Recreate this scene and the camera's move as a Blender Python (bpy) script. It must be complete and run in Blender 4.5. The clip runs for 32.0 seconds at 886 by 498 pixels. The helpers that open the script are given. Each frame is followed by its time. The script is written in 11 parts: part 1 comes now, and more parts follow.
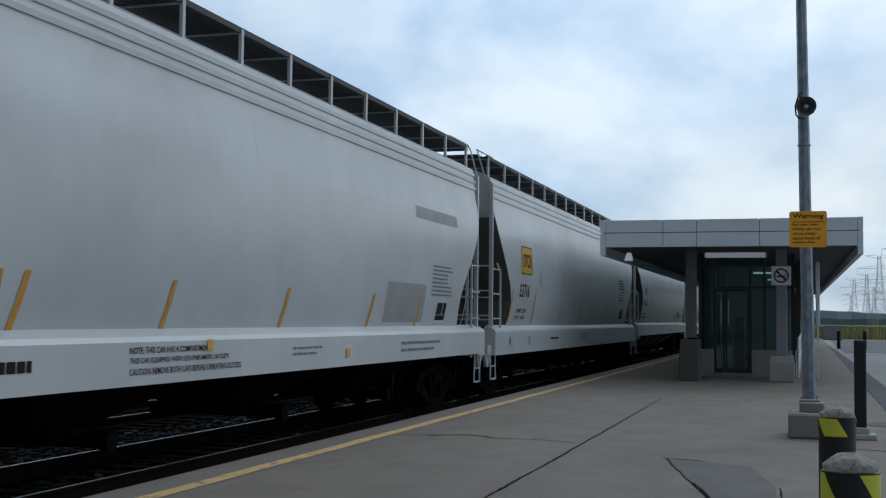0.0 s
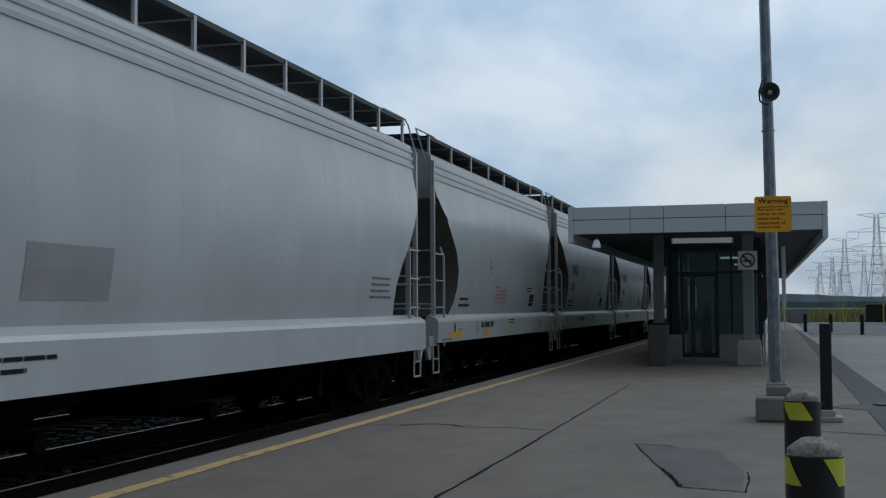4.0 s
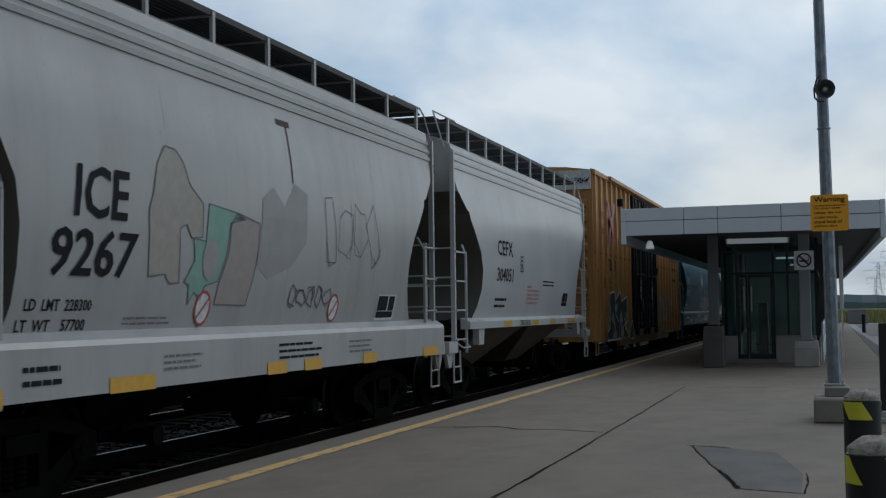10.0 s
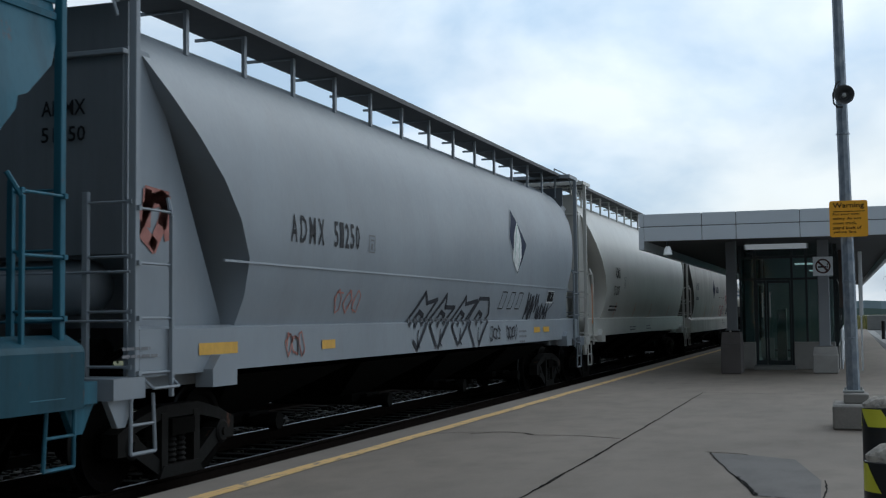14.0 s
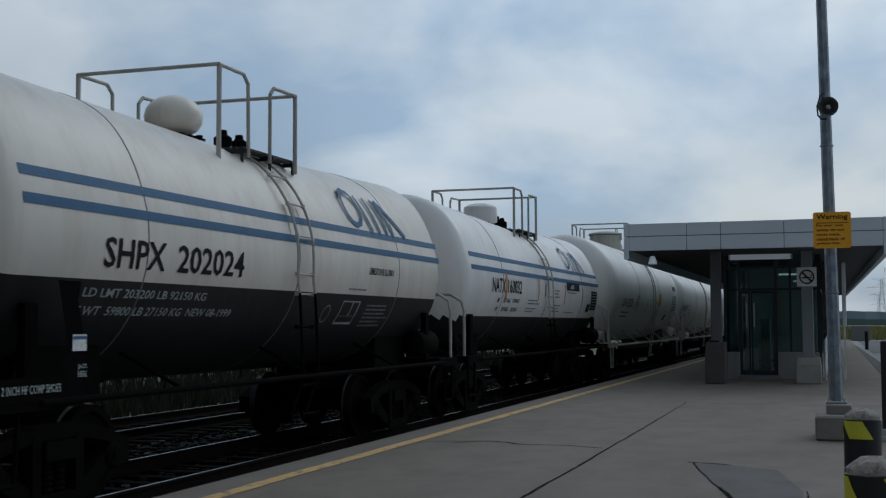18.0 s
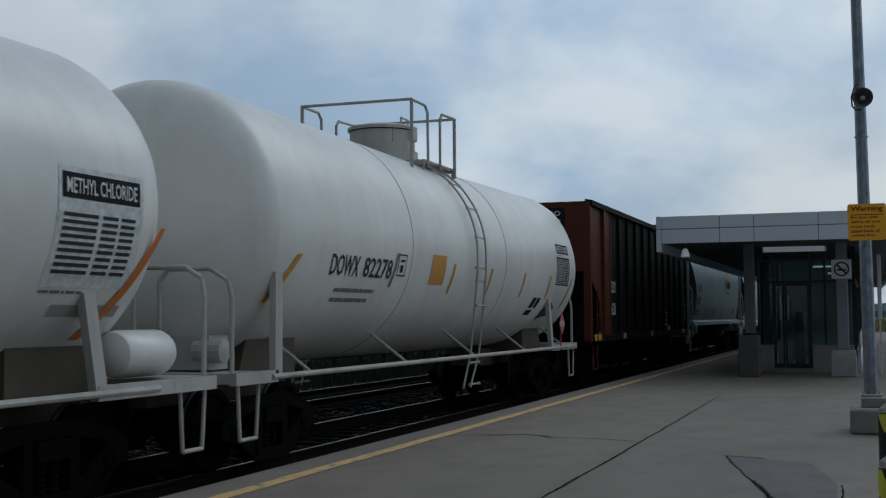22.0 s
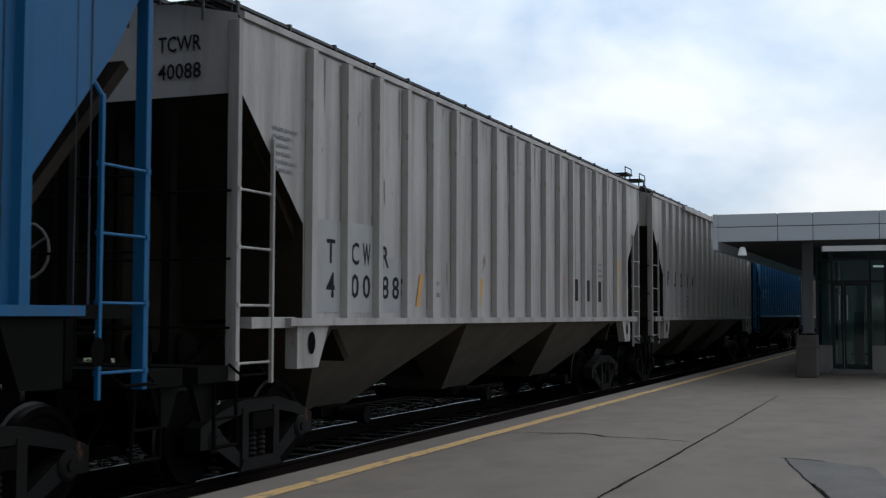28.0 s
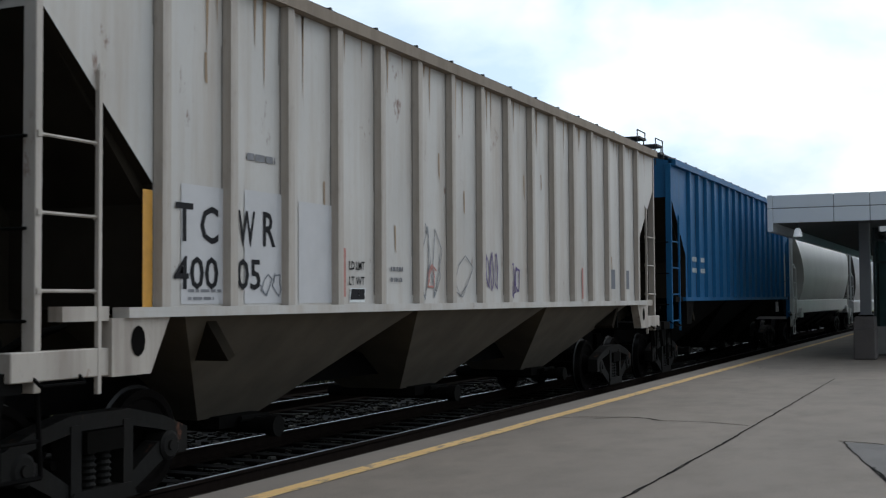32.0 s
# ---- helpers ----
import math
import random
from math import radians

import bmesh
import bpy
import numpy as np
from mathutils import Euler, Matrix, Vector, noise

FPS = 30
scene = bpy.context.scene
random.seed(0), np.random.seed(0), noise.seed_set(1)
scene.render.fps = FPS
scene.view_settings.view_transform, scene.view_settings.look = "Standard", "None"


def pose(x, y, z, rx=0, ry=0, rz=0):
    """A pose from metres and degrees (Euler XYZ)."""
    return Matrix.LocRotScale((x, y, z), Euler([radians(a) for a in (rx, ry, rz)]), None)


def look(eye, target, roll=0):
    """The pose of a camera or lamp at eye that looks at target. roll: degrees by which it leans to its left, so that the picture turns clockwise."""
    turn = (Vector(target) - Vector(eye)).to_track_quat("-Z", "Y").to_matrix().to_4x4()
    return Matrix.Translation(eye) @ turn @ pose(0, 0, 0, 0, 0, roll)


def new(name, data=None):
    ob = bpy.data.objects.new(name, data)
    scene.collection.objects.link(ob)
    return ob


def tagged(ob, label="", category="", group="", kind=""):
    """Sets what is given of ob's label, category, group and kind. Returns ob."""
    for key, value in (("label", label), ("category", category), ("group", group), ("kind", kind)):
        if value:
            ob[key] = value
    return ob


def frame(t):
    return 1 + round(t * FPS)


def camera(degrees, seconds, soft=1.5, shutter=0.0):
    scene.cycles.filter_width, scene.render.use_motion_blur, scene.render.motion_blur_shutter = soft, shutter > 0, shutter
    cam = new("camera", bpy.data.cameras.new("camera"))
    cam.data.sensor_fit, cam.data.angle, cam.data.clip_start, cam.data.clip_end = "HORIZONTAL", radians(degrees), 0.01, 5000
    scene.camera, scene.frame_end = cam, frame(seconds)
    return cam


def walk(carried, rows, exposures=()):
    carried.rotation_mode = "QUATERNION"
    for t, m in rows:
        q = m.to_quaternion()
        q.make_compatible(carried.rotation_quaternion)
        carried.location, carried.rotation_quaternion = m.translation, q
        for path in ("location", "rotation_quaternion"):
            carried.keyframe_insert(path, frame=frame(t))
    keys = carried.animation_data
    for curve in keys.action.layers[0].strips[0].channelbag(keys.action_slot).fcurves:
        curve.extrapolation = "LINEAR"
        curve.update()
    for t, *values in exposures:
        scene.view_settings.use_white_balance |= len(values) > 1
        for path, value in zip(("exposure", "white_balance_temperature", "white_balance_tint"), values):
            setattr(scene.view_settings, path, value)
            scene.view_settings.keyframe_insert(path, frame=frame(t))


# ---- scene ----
# the lens and the hand-held path: seconds, place, tilt, lean, turn
PATH = [
    (0.0, -0.0151, -0.0025, 1.5286, 3.316, -0.566, 16.819),
    (0.5, -0.0105, 0.0066, 1.5340, 3.266, -0.425, 16.674),
    (1.0, -0.0097, 0.0096, 1.5339, 3.391, 0.233, 16.480),
    (1.5, -0.0078, 0.0068, 1.5318, 3.483, 0.357, 16.376),
    (2.0, 0.0013, 0.0076, 1.5338, 3.353, 0.644, 16.169),
    (2.5, 0.0042, 0.0005, 1.5291, 3.129, -0.015, 15.560),
    (3.0, 0.0080, 0.0049, 1.5312, 2.905, 0.289, 15.298),
    (3.5, -0.0013, 0.0070, 1.5395, 2.849, 0.407, 15.228),
    (5.5, 0.0067, -0.0136, 1.5316, 2.553, -0.037, 16.547),
    (6.0, 0.0019, 0.0013, 1.5283, 2.718, 0.409, 16.913),
    (6.5, 0.0021, -0.0018, 1.5337, 2.870, 0.447, 17.023),
    (7.0, 0.0170, -0.0154, 1.5295, 2.925, 0.635, 16.965),
    (7.5, 0.0174, -0.0135, 1.5290, 3.074, 0.811, 16.542),
    (8.0, 0.0152, 0.0014, 1.5358, 3.164, 1.196, 16.458),
    (8.5, 0.0016, 0.0209, 1.5284, 3.274, 0.881, 17.081),
    (9.0, 0.0085, 0.0303, 1.5181, 3.325, 1.044, 17.678),
    (9.5, -0.0002, 0.0251, 1.5282, 3.099, 0.741, 17.787),
    (10.0, -0.0035, 0.0011, 1.5233, 2.982, 0.733, 17.889),
    (10.5, 0.0074, 0.0024, 1.5253, 3.059, 0.985, 17.922),
    (11.0, 0.0113, 0.0050, 1.5267, 3.140, 1.030, 17.849),
    (11.5, 0.0045, -0.0062, 1.5305, 3.082, 0.711, 18.055),
    (12.0, 0.0051, -0.0095, 1.5278, 3.137, 0.648, 18.092),
    (12.5, 0.0026, 0.0084, 1.5287, 3.197, 0.503, 18.440),
    (13.0, 0.0009, -0.0095, 1.5272, 3.186, 0.705, 18.570),
    (13.5, -0.0067, -0.0164, 1.5280, 3.042, 0.523, 18.729),
    (14.0, -0.0003, -0.0075, 1.5276, 3.230, 0.581, 18.711),
    (14.5, 0.0003, -0.0100, 1.5293, 3.230, 0.734, 18.787),
    (15.0, 0.0063, -0.0071, 1.5304, 3.361, 0.833, 18.782),
    (15.5, -0.0005, -0.0105, 1.5331, 3.616, 0.436, 18.887),
    (17.5, 0.0092, -0.0114, 1.5386, 3.710, -0.330, 17.778),
    (18.0, 0.0109, -0.0060, 1.5381, 3.599, 0.239, 18.011),
    (18.5, 0.0163, -0.0040, 1.5307, 3.414, 0.445, 17.726),
    (19.0, -0.0016, 0.0023, 1.5291, 3.083, 0.591, 17.673),
    (19.5, 0.0116, -0.0053, 1.5485, 3.631, 1.049, 18.343),
    (20.0, 0.0211, -0.0059, 1.5465, 3.455, 1.554, 19.151),
    (20.5, 0.0294, -0.0218, 1.5392, 3.555, 1.076, 19.501),
    (21.0, 0.0279, -0.0338, 1.5447, 3.454, 0.823, 19.473),
    (21.5, 0.0290, -0.0301, 1.5306, 3.564, 0.532, 19.395),
    (22.0, 0.0181, -0.0207, 1.5406, 3.288, 0.362, 19.534),
    (22.5, 0.0202, -0.0200, 1.5426, 3.270, 0.323, 19.234),
    (23.0, 0.0044, -0.0225, 1.5479, 3.431, -0.127, 19.247),
    (23.5, 0.0078, -0.0274, 1.5466, 3.487, -0.107, 19.305),
    (24.0, 0.0171, -0.0372, 1.5454, 3.683, 0.259, 19.013),
    (24.5, 0.0088, -0.0316, 1.5442, 3.821, 0.023, 18.734),
    (25.0, 0.0076, -0.0112, 1.5429, 3.899, -0.303, 18.824),
    (25.5, 0.0075, 0.0024, 1.5393, 3.847, -0.748, 18.709),
    (27.5, -0.0109, 0.0224, 1.5510, 3.147, 0.317, 21.266),
    (28.0, -0.0279, 0.0303, 1.5483, 3.123, -0.168, 22.022),
    (28.5, -0.0070, 0.0337, 1.5406, 2.857, 0.019, 19.614),
    (29.0, -0.0176, 0.0345, 1.5538, 2.788, -1.016, 19.947),
    (29.5, -0.0370, 0.0263, 1.5490, 2.712, -1.249, 19.577),
    (30.0, -0.0269, 0.0287, 1.5711, 2.993, -1.494, 20.747),
    (30.5, -0.0125, 0.0230, 1.5367, 3.291, -0.017, 21.653),
    (31.0, -0.0170, 0.0252, 1.5388, 2.645, -0.377, 22.374),
    (31.5, -0.0173, 0.0349, 1.5477, 2.482, 0.041, 23.636),
    (32.0, -0.0338, 0.0305, 1.5548, 2.399, 0.373, 24.497),
]
cam = camera(40.4, 32.0, 1.25, 0.04)
EXPOSURES = [(0.0, -0.50, 5620, 5), (1.0, -0.78, 5600, 5), (3.0, -0.80, 5600, 5), (6.0, -0.80, 5680, 5), (8.0, -0.82, 5770, 5), (9.0, -0.84, 5800, 5), (11.0, -0.50, 5980, 7), (13.0, -0.35, 5850, 5), (15.0, -0.38, 5850, 5), (17.5, -0.95, 5700, 5), (20.0, -0.92, 5720, 5), (23.0, -0.95, 5720, 5), (24.0, -0.79, 5720, 5), (25.0, -0.65, 5640, 5), (28.0, -0.32, 6030, 9), (29.0, -0.26, 6000, 9), (30.0, -0.20, 5880, 8), (31.0, -0.15, 5760, 8), (32.0, 0.04, 6100, 8)]
walk(cam, [(t, pose(x, y, z, 90 + a, b, c)) for t, x, y, z, a, b, c in PATH], EXPOSURES)

# ---------------------------------------------------------------- light
world = bpy.data.worlds.new("overcast_sky")
scene.world = world
world.use_nodes = True
wn, wl = world.node_tree.nodes, world.node_tree.links
wn.clear()


def wnode(kind, **sets):
    n = wn.new(kind)
    for k, v in sets.items():
        n.inputs[k.replace("_", " ")].default_value = v
    return n


sky = wn.new("ShaderNodeTexSky")
sky.sky_type = "NISHITA"
sky.sun_disc = False
sky.sun_elevation = radians(38)
sky.sun_rotation = radians(22)
sky.dust_density = 3.0
clear_air = wnode("ShaderNodeBackground", Strength=0.085)
wl.new(sky.outputs["Color"], clear_air.inputs["Color"])
coord = wn.new("ShaderNodeTexCoord")
sep = wn.new("ShaderNodeSeparateXYZ")
wl.new(coord.outputs["Generated"], sep.inputs["Vector"])
# the cloud deck is a flat layer: divide the direction by its height
lift = wn.new("ShaderNodeMath")
lift.operation = "MAXIMUM"
lift.inputs[1].default_value = 0.0
wl.new(sep.outputs["Z"], lift.inputs[0])
plus = wn.new("ShaderNodeMath")
plus.operation = "ADD"
plus.inputs[1].default_value = 0.42
wl.new(lift.outputs["Value"], plus.inputs[0])
deck = wn.new("ShaderNodeVectorMath")
deck.operation = "DIVIDE"
wl.new(coord.outputs["Generated"], deck.inputs[0])
comb = wn.new("ShaderNodeCombineXYZ")
wl.new(plus.outputs["Value"], comb.inputs["X"])
wl.new(plus.outputs["Value"], comb.inputs["Y"])
comb.inputs["Z"].default_value = 1.0
wl.new(comb.outputs["Vector"], deck.inputs[1])
move = wn.new("ShaderNodeMapping")
move.inputs["Location"].default_value = (0.35, 0.15, 0.0)
move.inputs["Scale"].default_value = (1.0, 1.0, 0.4)
wl.new(deck.outputs["Vector"], move.inputs["Vector"])
puffs = wnode("ShaderNodeTexNoise", Scale=1.0, Detail=5.0, Roughness=0.5, Distortion=0.15)
wl.new(move.outputs["Vector"], puffs.inputs["Vector"])
shades = wnode("ShaderNodeTexNoise", Scale=2.7, Detail=7.0, Roughness=0.5, Distortion=0.2)
wl.new(move.outputs["Vector"], shades.inputs["Vector"])
cover = wn.new("ShaderNodeValToRGB")
cover.color_ramp.elements[0].position, cover.color_ramp.elements[1].position = 0.34, 0.62
cover.color_ramp.elements[0].color = (0.42, 0.42, 0.42, 1)
wl.new(puffs.outputs["Fac"], cover.inputs["Fac"])
tone = wn.new("ShaderNodeValToRGB")
tone.color_ramp.elements[0].position, tone.color_ramp.elements[1].position = 0.38, 0.60
tone.color_ramp.elements[0].color = (0.53, 0.65, 0.785, 1)
tone.color_ramp.elements[1].color = (0.99, 1.0, 1.0, 1)
wl.new(shades.outputs["Fac"], tone.inputs["Fac"])
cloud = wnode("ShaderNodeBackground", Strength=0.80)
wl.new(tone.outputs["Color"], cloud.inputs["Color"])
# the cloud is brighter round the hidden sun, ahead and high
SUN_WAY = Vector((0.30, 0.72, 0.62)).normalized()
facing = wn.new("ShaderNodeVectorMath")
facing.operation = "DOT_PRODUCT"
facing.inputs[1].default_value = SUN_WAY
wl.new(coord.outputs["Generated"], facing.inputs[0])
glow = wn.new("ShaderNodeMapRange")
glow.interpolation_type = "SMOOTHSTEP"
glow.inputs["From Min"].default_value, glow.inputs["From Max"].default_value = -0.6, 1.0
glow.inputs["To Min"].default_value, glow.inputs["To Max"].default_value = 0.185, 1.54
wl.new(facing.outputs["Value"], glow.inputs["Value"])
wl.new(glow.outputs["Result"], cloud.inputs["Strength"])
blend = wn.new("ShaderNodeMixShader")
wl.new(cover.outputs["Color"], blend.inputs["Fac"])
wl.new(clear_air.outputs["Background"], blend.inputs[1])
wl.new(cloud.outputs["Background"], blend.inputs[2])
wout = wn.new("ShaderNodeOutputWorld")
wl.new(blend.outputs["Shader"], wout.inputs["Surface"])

sun = new("sun", bpy.data.lights.new("sun", "SUN"))
sun.data.energy, sun.data.angle, sun.data.color = 0.6, radians(30), (1.0, 0.96, 0.9)
sun.matrix_world = look(SUN_WAY * 80, (0, 0, 0))

# ---------------------------------------------------------------- materials


class Mat:
    """Small helper round one node material."""

    def __init__(self, name, rough=0.6, metal=0.0):
        self.m = bpy.data.materials.new(name)
        self.m.use_nodes = True
        self.n, self.l = self.m.node_tree.nodes, self.m.node_tree.links
        self.b = self.n["Principled BSDF"]
        self.b.inputs["Roughness"].default_value = rough
        self.b.inputs["Metallic"].default_value = metal
        self.tc = self.n.new("ShaderNodeTexCoord")

    def mapped(self, scale, offset=(0, 0, 0)):
        mp = self.n.new("ShaderNodeMapping")
        mp.inputs["Scale"].default_value = scale
        mp.inputs["Location"].default_value = offset
        self.l.new(self.tc.outputs["Object"], mp.inputs["Vector"])
        return mp.outputs["Vector"]

    def noise(self, scale, detail=4.0, stretch=(1, 1, 1), rough=0.55, offset=(0, 0, 0)):
        t = self.n.new("ShaderNodeTexNoise")
        t.inputs["Scale"].default_value, t.inputs["Detail"].default_value = scale, detail
        t.inputs["Roughness"].default_value = rough
        self.l.new(self.mapped(stretch, offset), t.inputs["Vector"])
        return t.outputs["Fac"]

    def ramp(self, fac, stops):
        r = self.n.new("ShaderNodeValToRGB")
        e = r.color_ramp.elements
        while len(e) < len(stops):
            e.new(0.5)
        for k, (p, c) in zip(e, stops):
            k.position, k.color = p, (*c, 1)
        self.l.new(fac, r.inputs["Fac"])
        return r.outputs["Color"]

    def mix(self, fac, a, b, kind="MIX"):
        x = self.n.new("ShaderNodeMix")
        x.data_type, x.blend_type = "RGBA", kind
        for sock, v in ((x.inputs[0], fac), (x.inputs[6], a), (x.inputs[7], b)):
            if isinstance(v, (int, float)):
                sock.default_value = v
            elif isinstance(v, tuple):
                sock.default_value = (*v, 1)
            else:
                self.l.new(v, sock)
        return x.outputs[2]

    def color(self, c):
        if isinstance(c, tuple):
            self.b.inputs["Base Color"].default_value = (*c, 1)
        else:
            self.l.new(c, self.b.inputs["Base Color"])
        return self

    def bump(self, fac, strength=0.2, distance=0.01):
        k = self.n.new("ShaderNodeBump")
        k.inputs["Strength"].default_value, k.inputs["Distance"].default_value = strength, distance
        self.l.new(fac, k.inputs["Height"])
        self.l.new(k.outputs["Normal"], self.b.inputs["Normal"])
        return self

    def roughness(self, fac, lo, hi):
        r = self.n.new("ShaderNodeMapRange")
        r.inputs["To Min"].default_value, r.inputs["To Max"].default_value = lo, hi
        self.l.new(fac, r.inputs["Value"])
        self.l.new(r.outputs["Result"], self.b.inputs["Roughness"])
        return self


def mul(c, k):
    return tuple(min(1.0, v * k) for v in c)


def paint(name, c, dirt=0.35, grime=(0.16, 0.13, 0.10), rust=0.0, rough=0.30, seed=0.0, shine=0.5):
    """Weathered railcar paint: cloudy fading, rain streaks down the side, small rust blooms."""
    m = Mat(name, rough)
    m.b.inputs["Specular IOR Level"].default_value = shine
    big = m.noise(0.55, 5, (1, 1, 1), 0.55, (seed, seed * 2, 0))
    base = m.mix(m.ramp(big, [(0.3, (0, 0, 0)), (0.7, (1, 1, 1))]), mul(c, 0.86), mul(c, 1.07))
    streak = m.noise(2.6, 6, (1, 1, 0.07), 0.62, (0, seed, 0))
    wash = m.ramp(streak, [(0.46, (0, 0, 0)), (0.74, (dirt, dirt, dirt))])
    base = m.mix(wash, base, grime)
    fine = m.noise(24, 4, (1, 1, 0.35), 0.6)
    base = m.mix(m.ramp(fine, [(0.55, (0, 0, 0)), (0.8, (dirt * 0.35,) * 3)]), base, mul(grime, 1.2))
    if rust:
        bloom = m.noise(3.1, 8, (1, 1, 0.45), 0.7, (3 + seed, 1, 2))
        base = m.mix(m.ramp(bloom, [(0.66 - rust * 0.1, (0, 0, 0)), (0.70, (0.9, 0.9, 0.9))]), base, (0.13, 0.055, 0.03))
    m.color(base).bump(m.noise(1.4, 3, (1, 1, 0.4)), 0.12, 0.03)
    return m.roughness(fine, rough - 0.1, rough + 0.15).m


def plain(name, c, rough=0.6, metal=0.0, vary=0.18, scale=9.0):
    m = Mat(name, rough, metal)
    f = m.noise(scale, 5)
    m.color(m.mix(f, mul(c, 1 - vary), mul(c, 1 + vary)))
    if max(c) < 0.03 and rough > 0.6:
        # very dark, matt colours are given almost no shine
        m.b.inputs["Specular IOR Level"].default_value = 0.03
    return m.m


def lettering_ink(name, c):
    m = Mat(name, 0.7)
    f = m.noise(14, 5)
    if max(c) < 0.1:
        m.b.inputs["Specular IOR Level"].default_value = 0.12  # flat stencil paint
    m.color(m.mix(m.ramp(f, [(0.35, (0, 0, 0)), (0.7, (1, 1, 1))]), mul(c, 0.85), mul(c, 1.25)))
    return m.m


# shade under the cars is put into the next three near-black colours
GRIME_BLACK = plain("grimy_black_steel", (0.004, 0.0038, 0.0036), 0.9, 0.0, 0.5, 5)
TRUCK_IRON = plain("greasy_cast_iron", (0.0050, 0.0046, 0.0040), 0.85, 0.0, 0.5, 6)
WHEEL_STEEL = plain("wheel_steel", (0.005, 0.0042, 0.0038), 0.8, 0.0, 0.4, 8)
TREAD = plain("polished_wheel_tread", (0.035, 0.034, 0.033), 0.5, 1.0, 0.08)
RAIL_HEAD = plain("polished_rail_head", (0.42, 0.43, 0.44), 0.33, 1.0, 0.06)
RAIL_WEB = plain("rusty_rail_web", (0.014, 0.010, 0.008), 0.85, 0.0, 0.4)
GRATE = plain("dark_galvanised_grating", (0.016, 0.017, 0.018), 0.6, 0.2, 0.3)
GREY_GRATE = plain("grey_galvanised_grating", (0.06, 0.062, 0.064), 0.6, 0.2, 0.3)
INK = lettering_ink("black_stencil_ink", (0.012, 0.012, 0.014))
FADED_BLACK = lettering_ink("faded_black_ink", (0.045, 0.045, 0.048))
DARK_MARKER = lettering_ink("dark_sprayed_marker", (0.035, 0.037, 0.045))
GREY_INK = lettering_ink("faded_grey_ink", (0.16, 0.16, 0.17))
NAVY = lettering_ink("navy_ink", (0.015, 0.022, 0.05))
WHITE_INK = lettering_ink("white_stencil_ink", (0.62, 0.63, 0.62))
DULL_WHITE_INK = lettering_ink("dull_white_ink", (0.33, 0.36, 0.36))
RED_INK = lettering_ink("red_stencil_ink", (0.42, 0.09, 0.08))
YELLOW_REFLECT = plain("yellow_reflector_strip", (0.62, 0.34, 0.03), 0.4, 0, 0.2, 14)
AMBER = plain("amber_reflector_bar", (0.55, 0.27, 0.03), 0.5, 0, 0.25, 14)
ORANGE = plain("orange_reflector_bar", (0.56, 0.17, 0.03), 0.5, 0, 0.25, 14)
RED_STRIP = plain("red_reflector_strip", (0.45, 0.05, 0.04), 0.45, 0, 0.2)
BLUE_STRIPE = plain("blue_paint_stripe", (0.028, 0.105, 0.215), 0.65, 0, 0.2)
PINK_SPRAY = plain("pink_spray_paint", (0.55, 0.17, 0.22), 0.6, 0, 0.2)
WHITE_SPRAY = plain("white_spray_paint", (0.62, 0.6, 0.58), 0.6, 0, 0.15)
BLACK_SPRAY = plain("black_spray_paint", (0.015, 0.015, 0.018), 0.6, 0, 0.3)
RED_SPRAY = plain("red_spray_paint", (0.36, 0.05, 0.06), 0.6, 0, 0.25)
GREY_SPRAY = plain("grey_spray_paint", (0.12, 0.13, 0.15), 0.6, 0, 0.3)
GREEN_SPRAY = plain("faded_green_spray_paint", (0.22, 0.38, 0.31), 0.65, 0, 0.2)
TAN_SPRAY = plain("faded_tan_spray_paint", (0.36, 0.33, 0.29), 0.65, 0, 0.2)
PURPLE_SPRAY = plain("purple_spray_paint", (0.08, 0.05, 0.16), 0.6, 0, 0.25)
RUST_PATCH = plain("rust_brown_patch", (0.070, 0.030, 0.024), 0.8, 0, 0.5, 4)
LABEL_GREEN = plain("green_placard_paper", (0.05, 0.5, 0.16), 0.6, 0, 0.1)
PRIMER = plain("grey_primer_patch", (0.31, 0.305, 0.30), 0.6, 0, 0.2, 3)

PALE_SPRAY = plain("dull_pink_grey_spray_paint", (0.42, 0.36, 0.38), 0.6, 0, 0.2, 3)
FADED_RED = plain("faded_red_marker", (0.40, 0.16, 0.13), 0.65, 0, 0.25)
FADED_BROWN = plain("faded_brown_spray_paint", (0.33, 0.29, 0.27), 0.65, 0, 0.15)
PRIMER_PALE = plain("pale_primer_patch", (0.47, 0.46, 0.46), 0.6, 0, 0.15, 3)
P_TEAL_DIRT = plain("dark_teal_dirt", (0.022, 0.06, 0.078), 0.7, 0, 0.3, 3)
P_GREY = paint("light_grey_car_paint", (0.534, 0.543, 0.538), 0.08, seed=1.0)
P_GREY_B = paint("pale_grey_car_paint", (0.506, 0.515, 0.515), 0.10, seed=4.0)
P_WARM = paint("weathered_warm_grey_paint", (0.44, 0.41, 0.35), 0.3, seed=7.0)
P_SHORT = paint("dusty_light_grey_paint", (0.40, 0.41, 0.40), 0.12, seed=14.0)
P_HOUSING = paint("grimy_cream_housing_paint", (0.50, 0.48, 0.42), 0.5, (0.12, 0.10, 0.08), 0.0, 0.5, 41.0)
SEAM = plain("shaded_weld_seam", (0.34, 0.33, 0.31), 0.6, 0, 0.15)
P_CAP = paint("brown_stained_chord_paint", (0.24, 0.195, 0.15), 0.5, (0.10, 0.07, 0.05), 0.2, 0.7, 43.0, 0.2)
P_WARM_B = paint("dusty_beige_grey_paint", (0.31, 0.275, 0.21), 0.55, seed=9.0)
P_MID = paint("scuffed_mid_grey_paint", (0.386, 0.386, 0.377), 0.25, seed=11.0)
